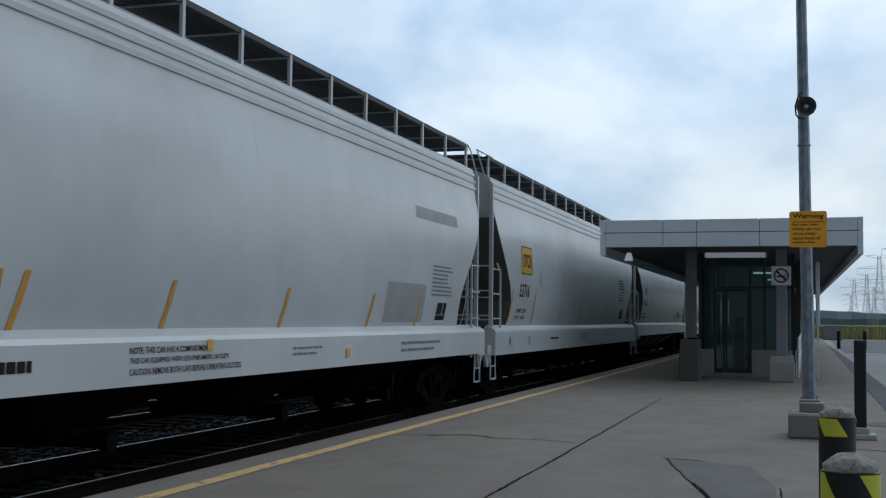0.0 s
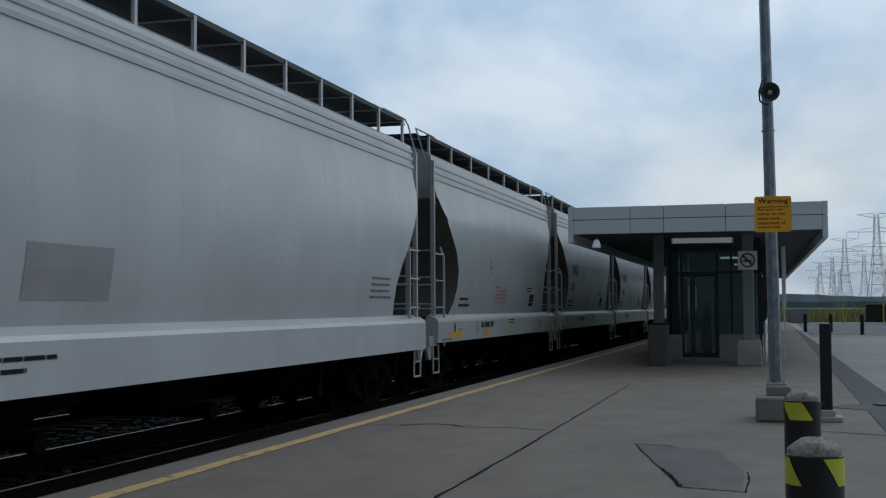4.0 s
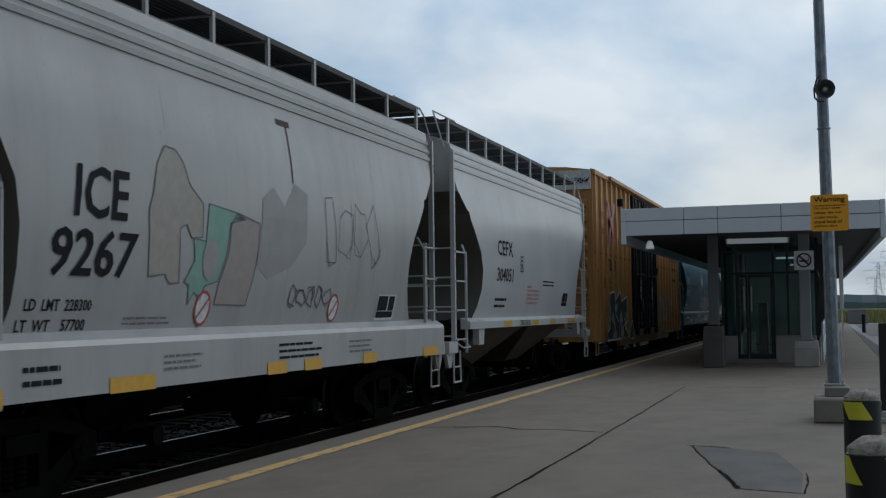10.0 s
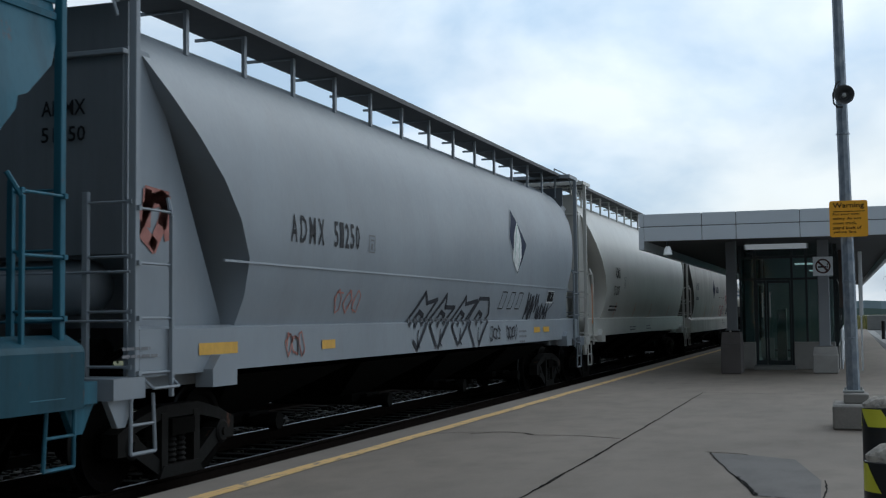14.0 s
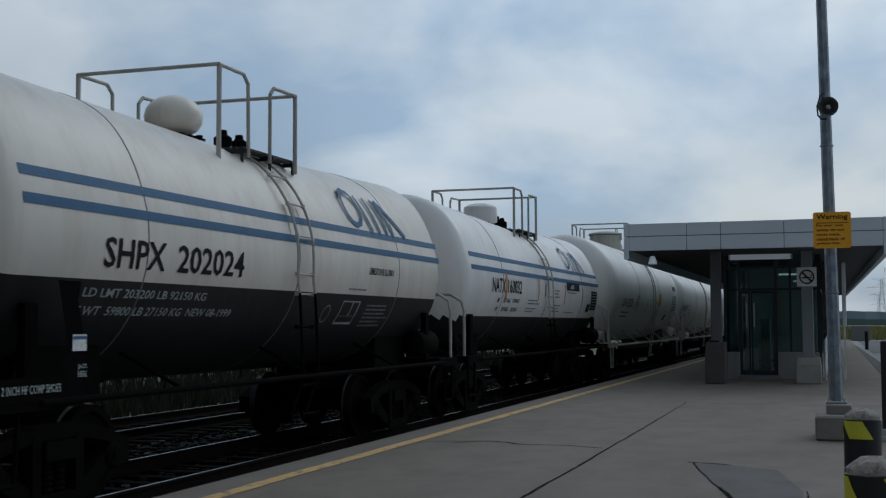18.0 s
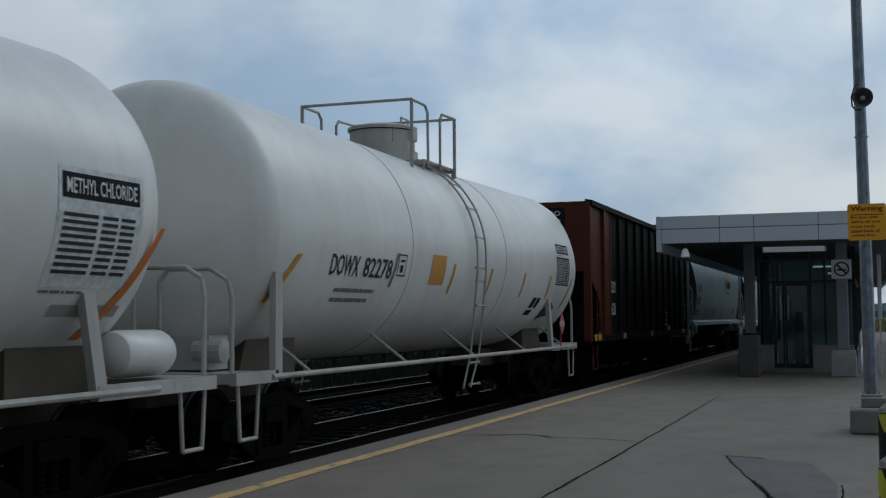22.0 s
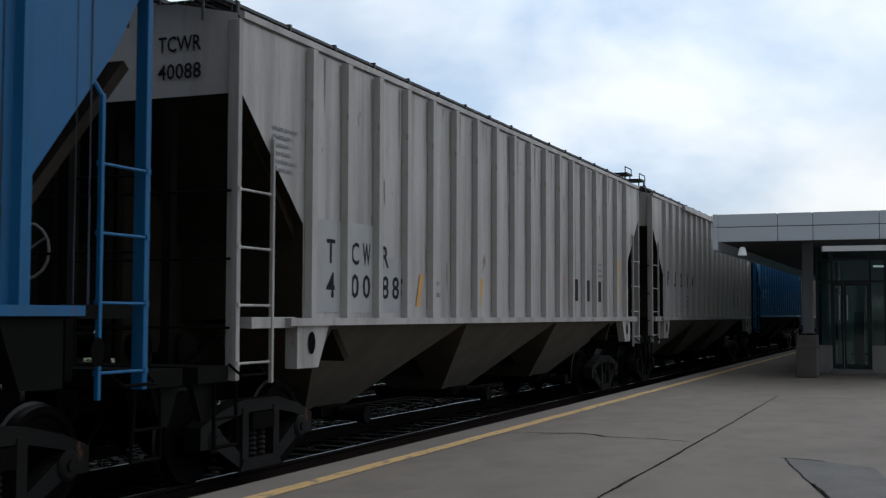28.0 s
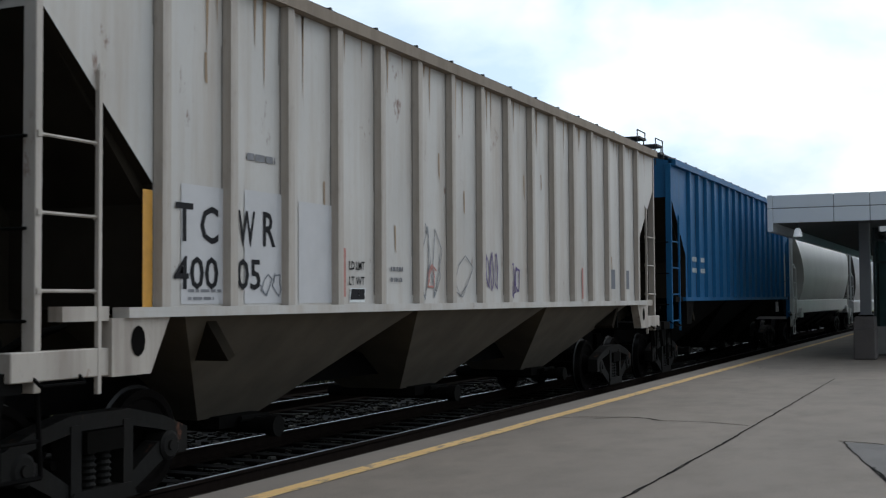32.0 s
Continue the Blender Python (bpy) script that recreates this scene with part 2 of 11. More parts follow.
RUST_DARK = plain("dark_rust_spot", (0.045, 0.024, 0.018), 0.85, 0, 0.5, 12)
P_TEAL = paint("weathered_teal_paint", (0.031, 0.130, 0.186), 0.55, (0.012, 0.024, 0.03), 0.30, 0.5, 2.0, 0.2)
P_SLATE = paint("blue_grey_car_paint", (0.245, 0.272, 0.300), 0.12, rough=0.42, seed=5.0, shine=0.35)
P_SLATE_END = paint("shaded_blue_grey_end_paint", (0.165, 0.182, 0.20), 0.3, (0.05, 0.05, 0.05), 0.0, 0.6, 45.0, 0.2)
P_CREAM = paint("cream_white_car_paint", (0.552, 0.543, 0.506), 0.12, rough=0.32, seed=3.0, shine=0.6)
P_CHALK = paint("chalky_white_car_paint", (0.607, 0.580, 0.534), 0.35, (0.2, 0.13, 0.09), 0.25, 0.55, 6.0)
P_TANK = paint("white_tank_paint", (0.75, 0.735, 0.69), 0.16, (0.26, 0.22, 0.16), 0.0, 0.32, 8.0)
P_RAIL = paint("dulled_white_rail_paint", (0.46, 0.44, 0.40), 0.5, (0.16, 0.13, 0.10), 0.1, 0.5, 49.0, 0.3)
P_TANK_W = paint("stained_white_tank_paint", (0.80, 0.78, 0.755), 0.22, (0.42, 0.33, 0.25), 0.0, 0.32, 12.0)
P_TANK_R = paint("cream_stained_tank_paint", (0.70, 0.645, 0.57), 0.35, (0.36, 0.26, 0.17), 0.0, 0.34, 27.0)
P_TEAL_SILL = paint("grimy_shaded_teal_paint", (0.022, 0.078, 0.108), 0.5, (0.012, 0.02, 0.025), 0.2, 0.55, 33.0, 0.15)
P_END = paint("shaded_grey_end_paint", (0.105, 0.100, 0.088), 0.5, (0.06, 0.055, 0.05), 0.0, 0.5, 37.0, 0.3)
P_TANK_K = paint("black_tank_paint", (0.016, 0.017, 0.018), 0.3, (0.04, 0.035, 0.03), 0.0, 0.5, 12.0, 0.2)
P_TAN = paint("yellow_boxcar_paint", (0.488, 0.253, 0.075), 0.45, (0.19, 0.11, 0.06), 0.25, 0.5, 13.0)
P_DOOR = paint("black_door_paint", (0.013, 0.018, 0.021), 0.3, (0.035, 0.035, 0.034), 0.0, 0.5, 14.0, 0.10)
P_RECESS = paint("dark_door_recess_paint", (0.006, 0.008, 0.009), 0.3, (0.02, 0.018, 0.016), 0.0, 0.6, 47.0, 0.06)
P_TAN_SILL = paint("grimy_yellow_sill_paint", (0.34, 0.18, 0.062), 0.7, (0.085, 0.05, 0.028), 0.3, 0.6, 48.0, 0.2)
LEDGE_RUST = plain("dark_rusty_track_ledge", (0.06, 0.032, 0.020), 0.8, 0, 0.5, 6)
P_COAL = paint("sooty_black_hopper_paint", (0.0068, 0.0070, 0.0063), 0.5, (0.018, 0.015, 0.011), 0.0, 0.75, 15.0, 0.10)
P_BROWN = paint("oxide_brown_paint", (0.098, 0.027, 0.014), 0.55, (0.03, 0.016, 0.011), 0.2, 0.6, 16.0, 0.15)
P_ICE = paint("pale_blue_grey_paint", (0.275, 0.335, 0.37), 0.15, rough=0.38, seed=17.0, shine=0.4)
P_SOO = paint("clean_pale_grey_paint", (0.465, 0.49, 0.482), 0.12, seed=18.0)
P_BLUE = paint("royal_blue_car_paint", (0.020, 0.110, 0.25), 0.5, (0.05, 0.08, 0.11), 0.1, 0.55, 19.0, 0.15)
P_BLUE_P = paint("deep_blue_post_paint", (0.018, 0.12, 0.27), 0.35, (0.01, 0.02, 0.04), 0.0, 0.55, 29.0, 0.15)
BLUE_SHADE_GRIME = plain("blue_shade_and_grime", (0.008, 0.016, 0.030), 0.85, 0, 0.4, 3)
TANK_STAIN = plain("pale_brown_tank_stain", (0.47, 0.395, 0.325), 0.75, 0, 0.25, 5)
CHALK = plain("thin_chalk_paint", (0.40, 0.44, 0.44), 0.8, 0, 0.35, 20)
P_BLUE_B = paint("faded_blue_car_paint", (0.034, 0.145, 0.26), 0.5, (0.085, 0.105, 0.12), 0.1, 0.6, 23.0, 0.15)
P_CW = paint("weathered_silver_grey_paint", (0.385, 0.355, 0.335), 0.7, (0.10, 0.083, 0.066), 0.2, 0.5, 20.0)
P_CW_B = paint("streaked_grey_paint", (0.37, 0.335, 0.315), 0.7, (0.11, 0.088, 0.068), 0.22, 0.5, 21.0)
P_BONE = paint("rust_stained_bone_paint", (0.495, 0.472, 0.44), 0.5, (0.30, 0.21, 0.13), 0.3, 0.55, 22.0)
P_POST = paint("grimy_post_paint", (0.375, 0.352, 0.328), 0.7, (0.075, 0.058, 0.045), 0.35, 0.6, 24.0)
P_POST_B = paint("brown_stained_post_paint", (0.43, 0.385, 0.335), 0.7, (0.12, 0.085, 0.06), 0.3, 0.6, 25.0)
RAIN_GRIME = plain("rain_washed_grime", (0.19, 0.17, 0.15), 0.8, 0, 0.35, 3)
RUST_RUN = plain("thin_rust_run", (0.30, 0.21, 0.13), 0.8, 0, 0.35, 3)
P_SLOPE = plain("grimy_shaded_slope_paint", (0.024, 0.020, 0.015), 0.9, 0, 0.5, 2)
P_DUST = plain("dusty_taupe_underside_paint", (0.085, 0.070, 0.050), 0.9, 0, 0.5, 2)
# underside paint, near black to hold the shade below the bodies
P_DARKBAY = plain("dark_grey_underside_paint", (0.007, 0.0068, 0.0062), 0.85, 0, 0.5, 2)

# ---------------------------------------------------------------- mesh tools


def box(bm, x0, x1, y0, y1, z0, z1):
    v = [bm.verts.new((x, y, z)) for x in (x0, x1) for y in (y0, y1) for z in (z0, z1)]
    for f in ((0, 1, 3, 2), (4, 6, 7, 5), (0, 4, 5, 1), (2, 3, 7, 6), (0, 2, 6, 4), (1, 5, 7, 3)):
        bm.faces.new([v[i] for i in f])


def slab(bm, x0, x1, y0, y1, z0, z1, c):
    """A box with its upright and long edges bevelled by c."""
    ring = [(x0 + c, y0), (x1 - c, y0), (x1, y0 + c), (x1, y1 - c), (x1 - c, y1), (x0 + c, y1), (x0, y1 - c), (x0, y0 + c)]
    cx, cy = (x0 + x1) / 2, (y0 + y1) / 2
    rows = []
    for z, k in ((z0, c), (z0 + c, 0), (z1 - c, 0), (z1, c)):
        rows.append([bm.verts.new((x - math.copysign(min(k, abs(x - cx)), x - cx), y - math.copysign(min(k, abs(y - cy)), y - cy), z)) for x, y in ring])
    for a, b in zip(rows, rows[1:]):
        for i in range(8):
            bm.faces.new((a[i], a[(i + 1) % 8], b[(i + 1) % 8], b[i]))
    bm.faces.new(rows[0][::-1])
    bm.faces.new(rows[-1])


def tube(bm, a, b, r, n=8, r2=None):
    a, b = Vector(a), Vector(b)
    d = (b - a).normalized()
    s = d.orthogonal().normalized()
    q = d.cross(s)
    rings = []
    for p, k in ((a, r), (b, r if r2 is None else r2)):
        rings.append([bm.verts.new(p + (s * math.cos(6.28318 * i / n) + q * math.sin(6.28318 * i / n)) * k) for i in range(n)])
    for i in range(n):
        bm.faces.new((rings[0][i], rings[0][(i + 1) % n], rings[1][(i + 1) % n], rings[1][i]))
    bm.faces.new(rings[0][::-1])
    bm.faces.new(rings[1])


def pipe(bm, pts, r, n=8):
    for a, b in zip(pts, pts[1:]):
        tube(bm, a, b, r, n)


def prism_y(bm, poly, y0, y1):
    """Extrude a section of (x, z) along the car."""
    a = [bm.verts.new((x, y0, z)) for x, z in poly]
    b = [bm.verts.new((x, y1, z)) for x, z in poly]
    n = len(poly)
    for i in range(n):
        bm.faces.new((a[i], a[(i + 1) % n], b[(i + 1) % n], b[i]))
    bm.faces.new(a[::-1])
    bm.faces.new(b)


def prism_x(bm, poly, x0, x1):
    """Extrude an outline of (y, z) across the car."""
    a = [bm.verts.new((x0, y, z)) for y, z in poly]
    b = [bm.verts.new((x1, y, z)) for y, z in poly]
    n = len(poly)
    for i in range(n):
        bm.faces.new((a[i], a[(i + 1) % n], b[(i + 1) % n], b[i]))
    bm.faces.new(a[::-1])
    bm.faces.new(b)


def spun(bm, prof, n, axis, at=(0, 0, 0)):
    """Spin (along, radius) pairs round an axis."""
    rings = []
    for along, r in prof:
        ring = []
        for i in range(n):
            c, s = math.cos(6.28318530718 * i / n) * r, math.sin(6.28318530718 * i / n) * r
            p = {"x": (along, c, s), "y": (c, along, s), "z": (c, s, along)}[axis]
            ring.append(bm.verts.new((p[0] + at[0], p[1] + at[1], p[2] + at[2])))
        rings.append(ring)
    for a, b in zip(rings, rings[1:]):
        for i in range(n):
            bm.faces.new((a[i], a[(i + 1) % n], b[(i + 1) % n], b[i]))
    bm.faces.new(rings[0][::-1])
    bm.faces.new(rings[-1])


def meshed(name, bm, mat, smooth=False):
    bmesh.ops.recalc_face_normals(bm, faces=bm.faces)
    me = bpy.data.meshes.new(name)
    bm.to_mesh(me)
    bm.free()
    for k in (mat if isinstance(mat, (list, tuple)) else [mat]):
        me.materials.append(k)
    if smooth:
        me.polygons.foreach_set("use_smooth", [True] * len(me.polygons))
        me.set_sharp_from_angle(angle=radians(32))
    return me


def share(name, me, parent, at=(0, 0, 0), turn=0.0, label=""):
    ob = new(name, me)
    ob.parent = parent
    ob.location = at
    if turn:
        ob.rotation_euler = (0, 0, turn)
    return tagged(ob, label)


def part(name, bm, mat, parent, label="", smooth=False):
    """Link a bmesh as one mesh object under a thing or a part."""
    return share(name, meshed(name, bm, mat, smooth), parent, label=label)


def thing(name, label, category, at=(0, 0, 0), group="", kind=""):
    ob = new(name)
    ob.location = at
    ob.empty_display_size = 0.3
    return tagged(ob, label, category, group, kind)


def solid(name, bm, mat, label, category, at=(0, 0, 0), group="", kind="", smooth=False):
    """A thing that is one mesh."""
    ob = new(name, meshed(name, bm, mat, smooth))
    ob.location = at
    return tagged(ob, label, category, group, kind)


# ---------------------------------------------------------------- lettering and painted marks

GLYPHS = {}
SLIDE = [lambda y: 0.0]  # how far paint marks move along the car now being built




def word_mesh(text):
    """Flat triangles of a line of writing, one unit wide and high."""
    if text not in GLYPHS:
        cu = bpy.data.curves.new("writing", "FONT")
        cu.body, cu.resolution_u, cu.offset = text, 2, 0.014
        ob = bpy.data.objects.new("writing", cu)
        me = bpy.data.meshes.new_from_object(ob)
        v = np.empty(len(me.vertices) * 3)
        me.vertices.foreach_get("co", v)
        v = v.reshape(-1, 3)[:, :2]
        lo, hi = v.min(0), v.max(0)
        v = (v - lo) / (hi - lo)
        GLYPHS[text] = (v, [tuple(p.vertices) for p in me.polygons])
        bpy.data.objects.remove(ob)
        bpy.data.curves.remove(cu)
        bpy.data.meshes.remove(me)
    return GLYPHS[text]


def flat_side(x):
    return lambda z: x


def lay(name, polys, mat, parent, side, lift=0.007, cut=0.14, label=""):
    """Lay outlines of (y, z) on a car's side, which lies at x = side(z), as one thin layer of paint."""
    if len(polys) > 1 and name in ("reflector", "reflector_bar", "paper_patch", "primer_patch"):
        for poly in polys:
            lay(name, [poly], mat, parent, side, lift, cut, label)
        return None
    bm = bmesh.new()
    ally = [y for poly in polys for y, z in poly]
    whole = max(ally) - min(ally) < 4.0
    for poly in polys:
        d = SLIDE[0](min(ally) if whole else poly[0][0])
        bm.faces.new([bm.verts.new((0, y + d, z)) for y, z in poly])
    zs = [v.co.z for v in bm.verts]
    z = min(zs) + cut
    while z < max(zs) and side(min(zs)) != side(max(zs)) or (z < max(zs) and side((min(zs) + max(zs)) / 2) != side(min(zs))):
        bmesh.ops.bisect_plane(bm, geom=bm.verts[:] + bm.edges[:] + bm.faces[:], plane_co=(0, 0, z), plane_no=(0, 0, 1))
        z += cut
    for v in bm.verts:
        v.co.x = side(v.co.z) + lift
    return part(name, bm, mat, parent, label)


def write(text, y, z, w, h, parent, side, mat=None, lift=0.007, slant=0.0):
    """A line of writing, w wide and h high, on a car's side."""
    v, faces = word_mesh(text)
    bm = bmesh.new()
    y = y + SLIDE[0](y)
    vs = [bm.verts.new((0, y + (a + slant * b) * w, z + b * h)) for a, b in v]
    for f in faces:
        bm.faces.new([vs[i] for i in f])
    if side(z) != side(z + h) or side(z + h / 2) != side(z):
        k = z + 0.11
        while k < z + h:
            bmesh.ops.bisect_plane(bm, geom=bm.verts[:] + bm.edges[:] + bm.faces[:], plane_co=(0, 0, k), plane_no=(0, 0, 1))
            k += 0.11
    for p in bm.verts:
        p.co.x = side(p.co.z) + lift
    return part("lettering", bm, mat or INK, parent)


def rect(y, z, w, h, lean=0.0):
    return [(y, z), (y + w, z), (y + w + lean, z + h), (y + lean, z + h)]


def bars(y, z, w, h, rows, parent, side, mat=None, seed=1):
    """Small print that cannot be read: plain bars, row by row."""
    rnd = random.Random(seed)
    step = h / rows
    polys = []
    for i in range(rows):
        a, end = y, y + w * rnd.uniform(0.72, 1.0)
        while a < end:
            b = min(end, a + rnd.uniform(0.10, 0.30) * min(w, 1.2))
            polys.append(rect(a, z + h - (i + 0.8) * step, max(0.02, b - a - 0.02), step * 0.40))
            a = b
    return tagged(lay("small_print", polys, mat or GREY_INK, parent, side), kind="stuff")


def framed(y, z, w, h, parent, side, mat=None, t=0.018):
    """A stencilled square outline with a letter-like block in it."""
    polys = [rect(y, z, w, t), rect(y, z + h - t, w, t), rect(y, z + t, t, h - 2 * t), rect(y + w - t, z + t, t, h - 2 * t)]
    polys += [rect(y + w * 0.25, z + h * 0.66, w * 0.5, h * 0.1), rect(y + w * 0.36, z + h * 0.18, w * 0.28, h * 0.34)]
    return lay("plate_mark", polys, mat or INK, parent, side)


def stencil_block(y, z, w, h, parent, side, ink=None, under=None):
    """The dark block of maintenance panels with its white edge and fields."""
    lay("stencil_ground", [rect(y, z, w, h, 0.03)], under or WHITE_INK, parent, side, 0.005)
    polys = [rect(y + 0.03, z + h * 0.36, w * 0.52, h * 0.58, 0.02), rect(y + w * 0.62, z + h * 0.36, w * 0.33, h * 0.58, 0.02), rect(y + 0.02, z + 0.03, w * 0.92, h * 0.25, 0.01)]
    lay("stencil_panel", polys, ink or INK, parent, side, 0.009)


def stroke(pts, w):
    """A ribbon of width w along points (y, z), as quads."""
    out = []
    for (a, b), (c, d) in zip(pts, pts[1:]):
        k = math.hypot(c - a, d - b) or 1e-6
        ny, nz = -(d - b) / k * w / 2, (c - a) / k * w / 2
        ey, ez = (c - a) / k * w * 0.3, (d - b) / k * w * 0.3
        out.append([(a + ny - ey, b + nz - ez), (a - ny - ey, b - nz - ez), (c - ny + ey, d - nz + ez), (c + ny + ey, d + nz + ez)])
    return out


HAND = {  # strokes of hand-drawn capitals, one unit wide and high
    "M": ((0, 0), (0.1, 1), (0.5, 0.3), (0.9, 1), (1, 0)), "P": ((0, 0), (0.05, 1), (0.8, 0.85), (0.7, 0.5), (0.05, 0.45)),
    "S": ((0.9, 0.95), (0.2, 0.8), (0.7, 0.45), (0.6, 0.05), (0, 0.1)), "E": ((0.8, 0.85), (0.1, 0.65), (0.6, 0.48), (0.05, 0.2), (0.8, 0.0)),
    "A": ((0, 0), (0.45, 1), (0.85, 0), (0.7, 0.4), (0.15, 0.35)), "C": ((0.9, 0.85), (0.3, 0.9), (0, 0.4), (0.3, 0.05), (0.9, 0.1)),
    "H": ((0.05, 0), (0.1, 1), (0.08, 0.5), (0.85, 0.55), (0.8, 1), (0.9, 0)), "I": ((0.5, 0), (0.55, 1)), "D": ((0.1, 0), (0.1, 0.95), (0.8, 0.7), (0.8, 0.2), (0.1, 0)),
    "B": ((0.1, 0), (0.1, 0.95), (0.75, 0.8), (0.2, 0.5), (0.85, 0.3), (0.1, 0)), "O": ((0.5, 0.95), (0.1, 0.5), (0.5, 0), (0.9, 0.5), (0.5, 0.95)),
    "X": ((0, 0), (0.9, 1), (0.45, 0.5), (0.05, 0.95), (0.9, 0)), "N": ((0, 0), (0.1, 1), (0.8, 0), (0.9, 1)), "K": ((0.1, 0), (0.1, 1), (0.15, 0.5), (0.9, 1), (0.15, 0.5), (0.9, 0)),
    "!": ((0.8, 1.1), (0.3, 0.2)), "/": ((0, -0.2), (0.8, 1.1)),
}


def chalk(text, y, z, w, h, parent, side, mat, width=0.02, seed=1):
    """Hand-drawn capitals in thin strokes that wander from a straight line."""
    rnd = random.Random(seed)
    polys, step = [], w / len(text)
    for i, ch in enumerate(text):
        if ch in HAND:
            k, d = rnd.uniform(0.7, 0.9), rnd.uniform(-0.05, 0.05) * h
            pts = [(y + (i + a * k) * step + 0.03 * b, z + d + b * h * rnd.uniform(0.92, 1.05)) for a, b in HAND[ch]]
            polys += stroke(pts, width)
    return tagged(lay("graffiti", polys, mat, parent, side, 0.012), kind="stuff")


def scrawl(y, z, w, h, n, parent, side, mat, width=0.05, seed=1, lift=0.008):
    """Sprayed scribble: n looping letter-like shapes that cannot be read."""
    rnd = random.Random(seed)
    polys = []
    for i in range(n):
        cy, cw = y + w * (i + 0.5) / n, w / n
        pts = []
        a, turn = rnd.uniform(0, 6.28), rnd.choice((-1, 1))
        for k in range(9):
            r = 0.30 + 0.30 * ((k * 7 + i * 3) % 3) / 2
            pts.append((cy + math.cos(a) * cw * r, z + h * 0.5 + math.sin(a) * h * min(0.5, r)))
            a += turn * rnd.uniform(0.7, 1.5)
        polys += stroke(pts, width * rnd.uniform(0.8, 1.2))
    return tagged(lay("graffiti", polys, mat, parent, side, lift), kind="stuff")


# ---------------------------------------------------------------- running gear shared by all cars
TX, ZR = -7.65, -0.13  # track centre and rail top


def wheelset_mesh():
    bm = bmesh.new()
    tube(bm, (-0.95, 0, 0), (0.95, 0, 0), 0.075, 12)
    for s in (-1, 1):
        prof = [(0.68, 0.02), (0.68, 0.16), (0.715, 0.2), (0.72, 0.38), (0.68, 0.42), (0.68, 0.485), (0.705, 0.492), (0.72, 0.462), (0.82, 0.455), (0.82, 0.39), (0.79, 0.36), (0.775, 0.2), (0.84, 0.16), (0.84, 0.02)]
        spun(bm, [(s * a, r) for a, r in prof], 28, "x")
    me = meshed("wheelset", bm, [WHEEL_STEEL, TREAD], True)
    for p in me.polygons:
        r = math.hypot(p.center[1], p.center[2])
        if r > 0.44 and 0.70 < abs(p.center[0]) < 0.81:
            p.material_index = 1
    return me


def side_frame_mesh():
    """A cast side frame: arched top chord, sloping arms, column guides and bearing jaws."""
    bm = bmesh.new()
    top = [(-1.12, 0.36), (-1.12, 0.58), (-0.80, 0.70), (-0.35, 0.80), (0.35, 0.80), (0.80, 0.70), (1.12, 0.58), (1.12, 0.36), (0.98, 0.36), (0.94, 0.54), (0.70, 0.60), (0.30, 0.67), (-0.30, 0.67), (-0.70, 0.60), (-0.94, 0.54), (-0.98, 0.36)]
    n = len(top) // 2
    for i in range(n - 1):
        prism_x(bm, [top[i], top[i + 1], top[-2 - i], top[-1 - i]], -0.09, 0.09)
    for s in (-1, 1):
        prism_x(bm, [(s * 0.98, 0.36), (s * 0.86, 0.36), (s * 0.36, 0.10), (s * 0.30, 0.22), (s * 0.72, 0.48), (s * 0.94, 0.52)], -0.08, 0.08)
        prism_x(bm, [(s * 0.25, 0.14), (s * 0.37, 0.14), (s * 0.37, 0.72), (s * 0.25, 0.72)], -0.10, 0.10)
    prism_x(bm, [(-0.42, 0.08), (0.42, 0.08), (0.34, 0.20), (-0.34, 0.20)], -0.11, 0.11)
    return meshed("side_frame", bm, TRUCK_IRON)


def spring_mesh():
    bm = bmesh.new()
    prof = [(0.19, 0.02)]
    for k in range(6):
        prof += [(0.20 + k * 0.052, 0.050), (0.225 + k * 0.052, 0.070)]
    spun(bm, prof + [(0.50, 0.05), (0.51, 0.02)], 12, "z")
    return meshed("spring", bm, TRUCK_IRON)


def bearing_mesh():
    bm = bmesh.new()
    spun(bm, [(-0.10, 0.02), (-0.10, 0.13), (0.07, 0.13), (0.09, 0.10), (0.09, 0.05), (0.11, 0.045), (0.11, 0.01)], 14, "x")
    return meshed("bearing_cap", bm, TRUCK_IRON, True)


def bolster_mesh():
    bm = bmesh.new()
    box(bm, -1.13, 1.13, -0.22, 0.22, 0.49, 0.66)
    spun(bm, [(0.66, 0.05), (0.66, 0.22), (0.80, 0.22), (0.80, 0.05)], 16, "z")
    tube(bm, (-1.0, -0.45, 0.42), (1.0, -0.45, 0.42), 0.04)
    tube(bm, (-1.0, 0.45, 0.42), (1.0, 0.45, 0.42), 0.04)
    return meshed("truck_bolster", bm, TRUCK_IRON)


WHEELSET, SIDE_FRAME, SPRINGS, BEARING, BOLSTER = wheelset_mesh(), side_frame_mesh(), spring_mesh(), bearing_mesh(), bolster_mesh()
DUSTY_IRON = paint("dusty_cast_iron", (0.0092, 0.0086, 0.0076), 0.5, (0.011, 0.008, 0.0055), 0.1, 0.7, 50.0, 0.15)


def dusted(me):
    """The same casting in a drier, greyer coat."""
    copy = me.copy()
    copy.materials[0] = DUSTY_IRON
    return copy


CASTINGS = {False: (SIDE_FRAME, SPRINGS, BEARING), True: (dusted(SIDE_FRAME), dusted(SPRINGS), dusted(BEARING))}
SPINNING = []  # (wheelset, parent car)


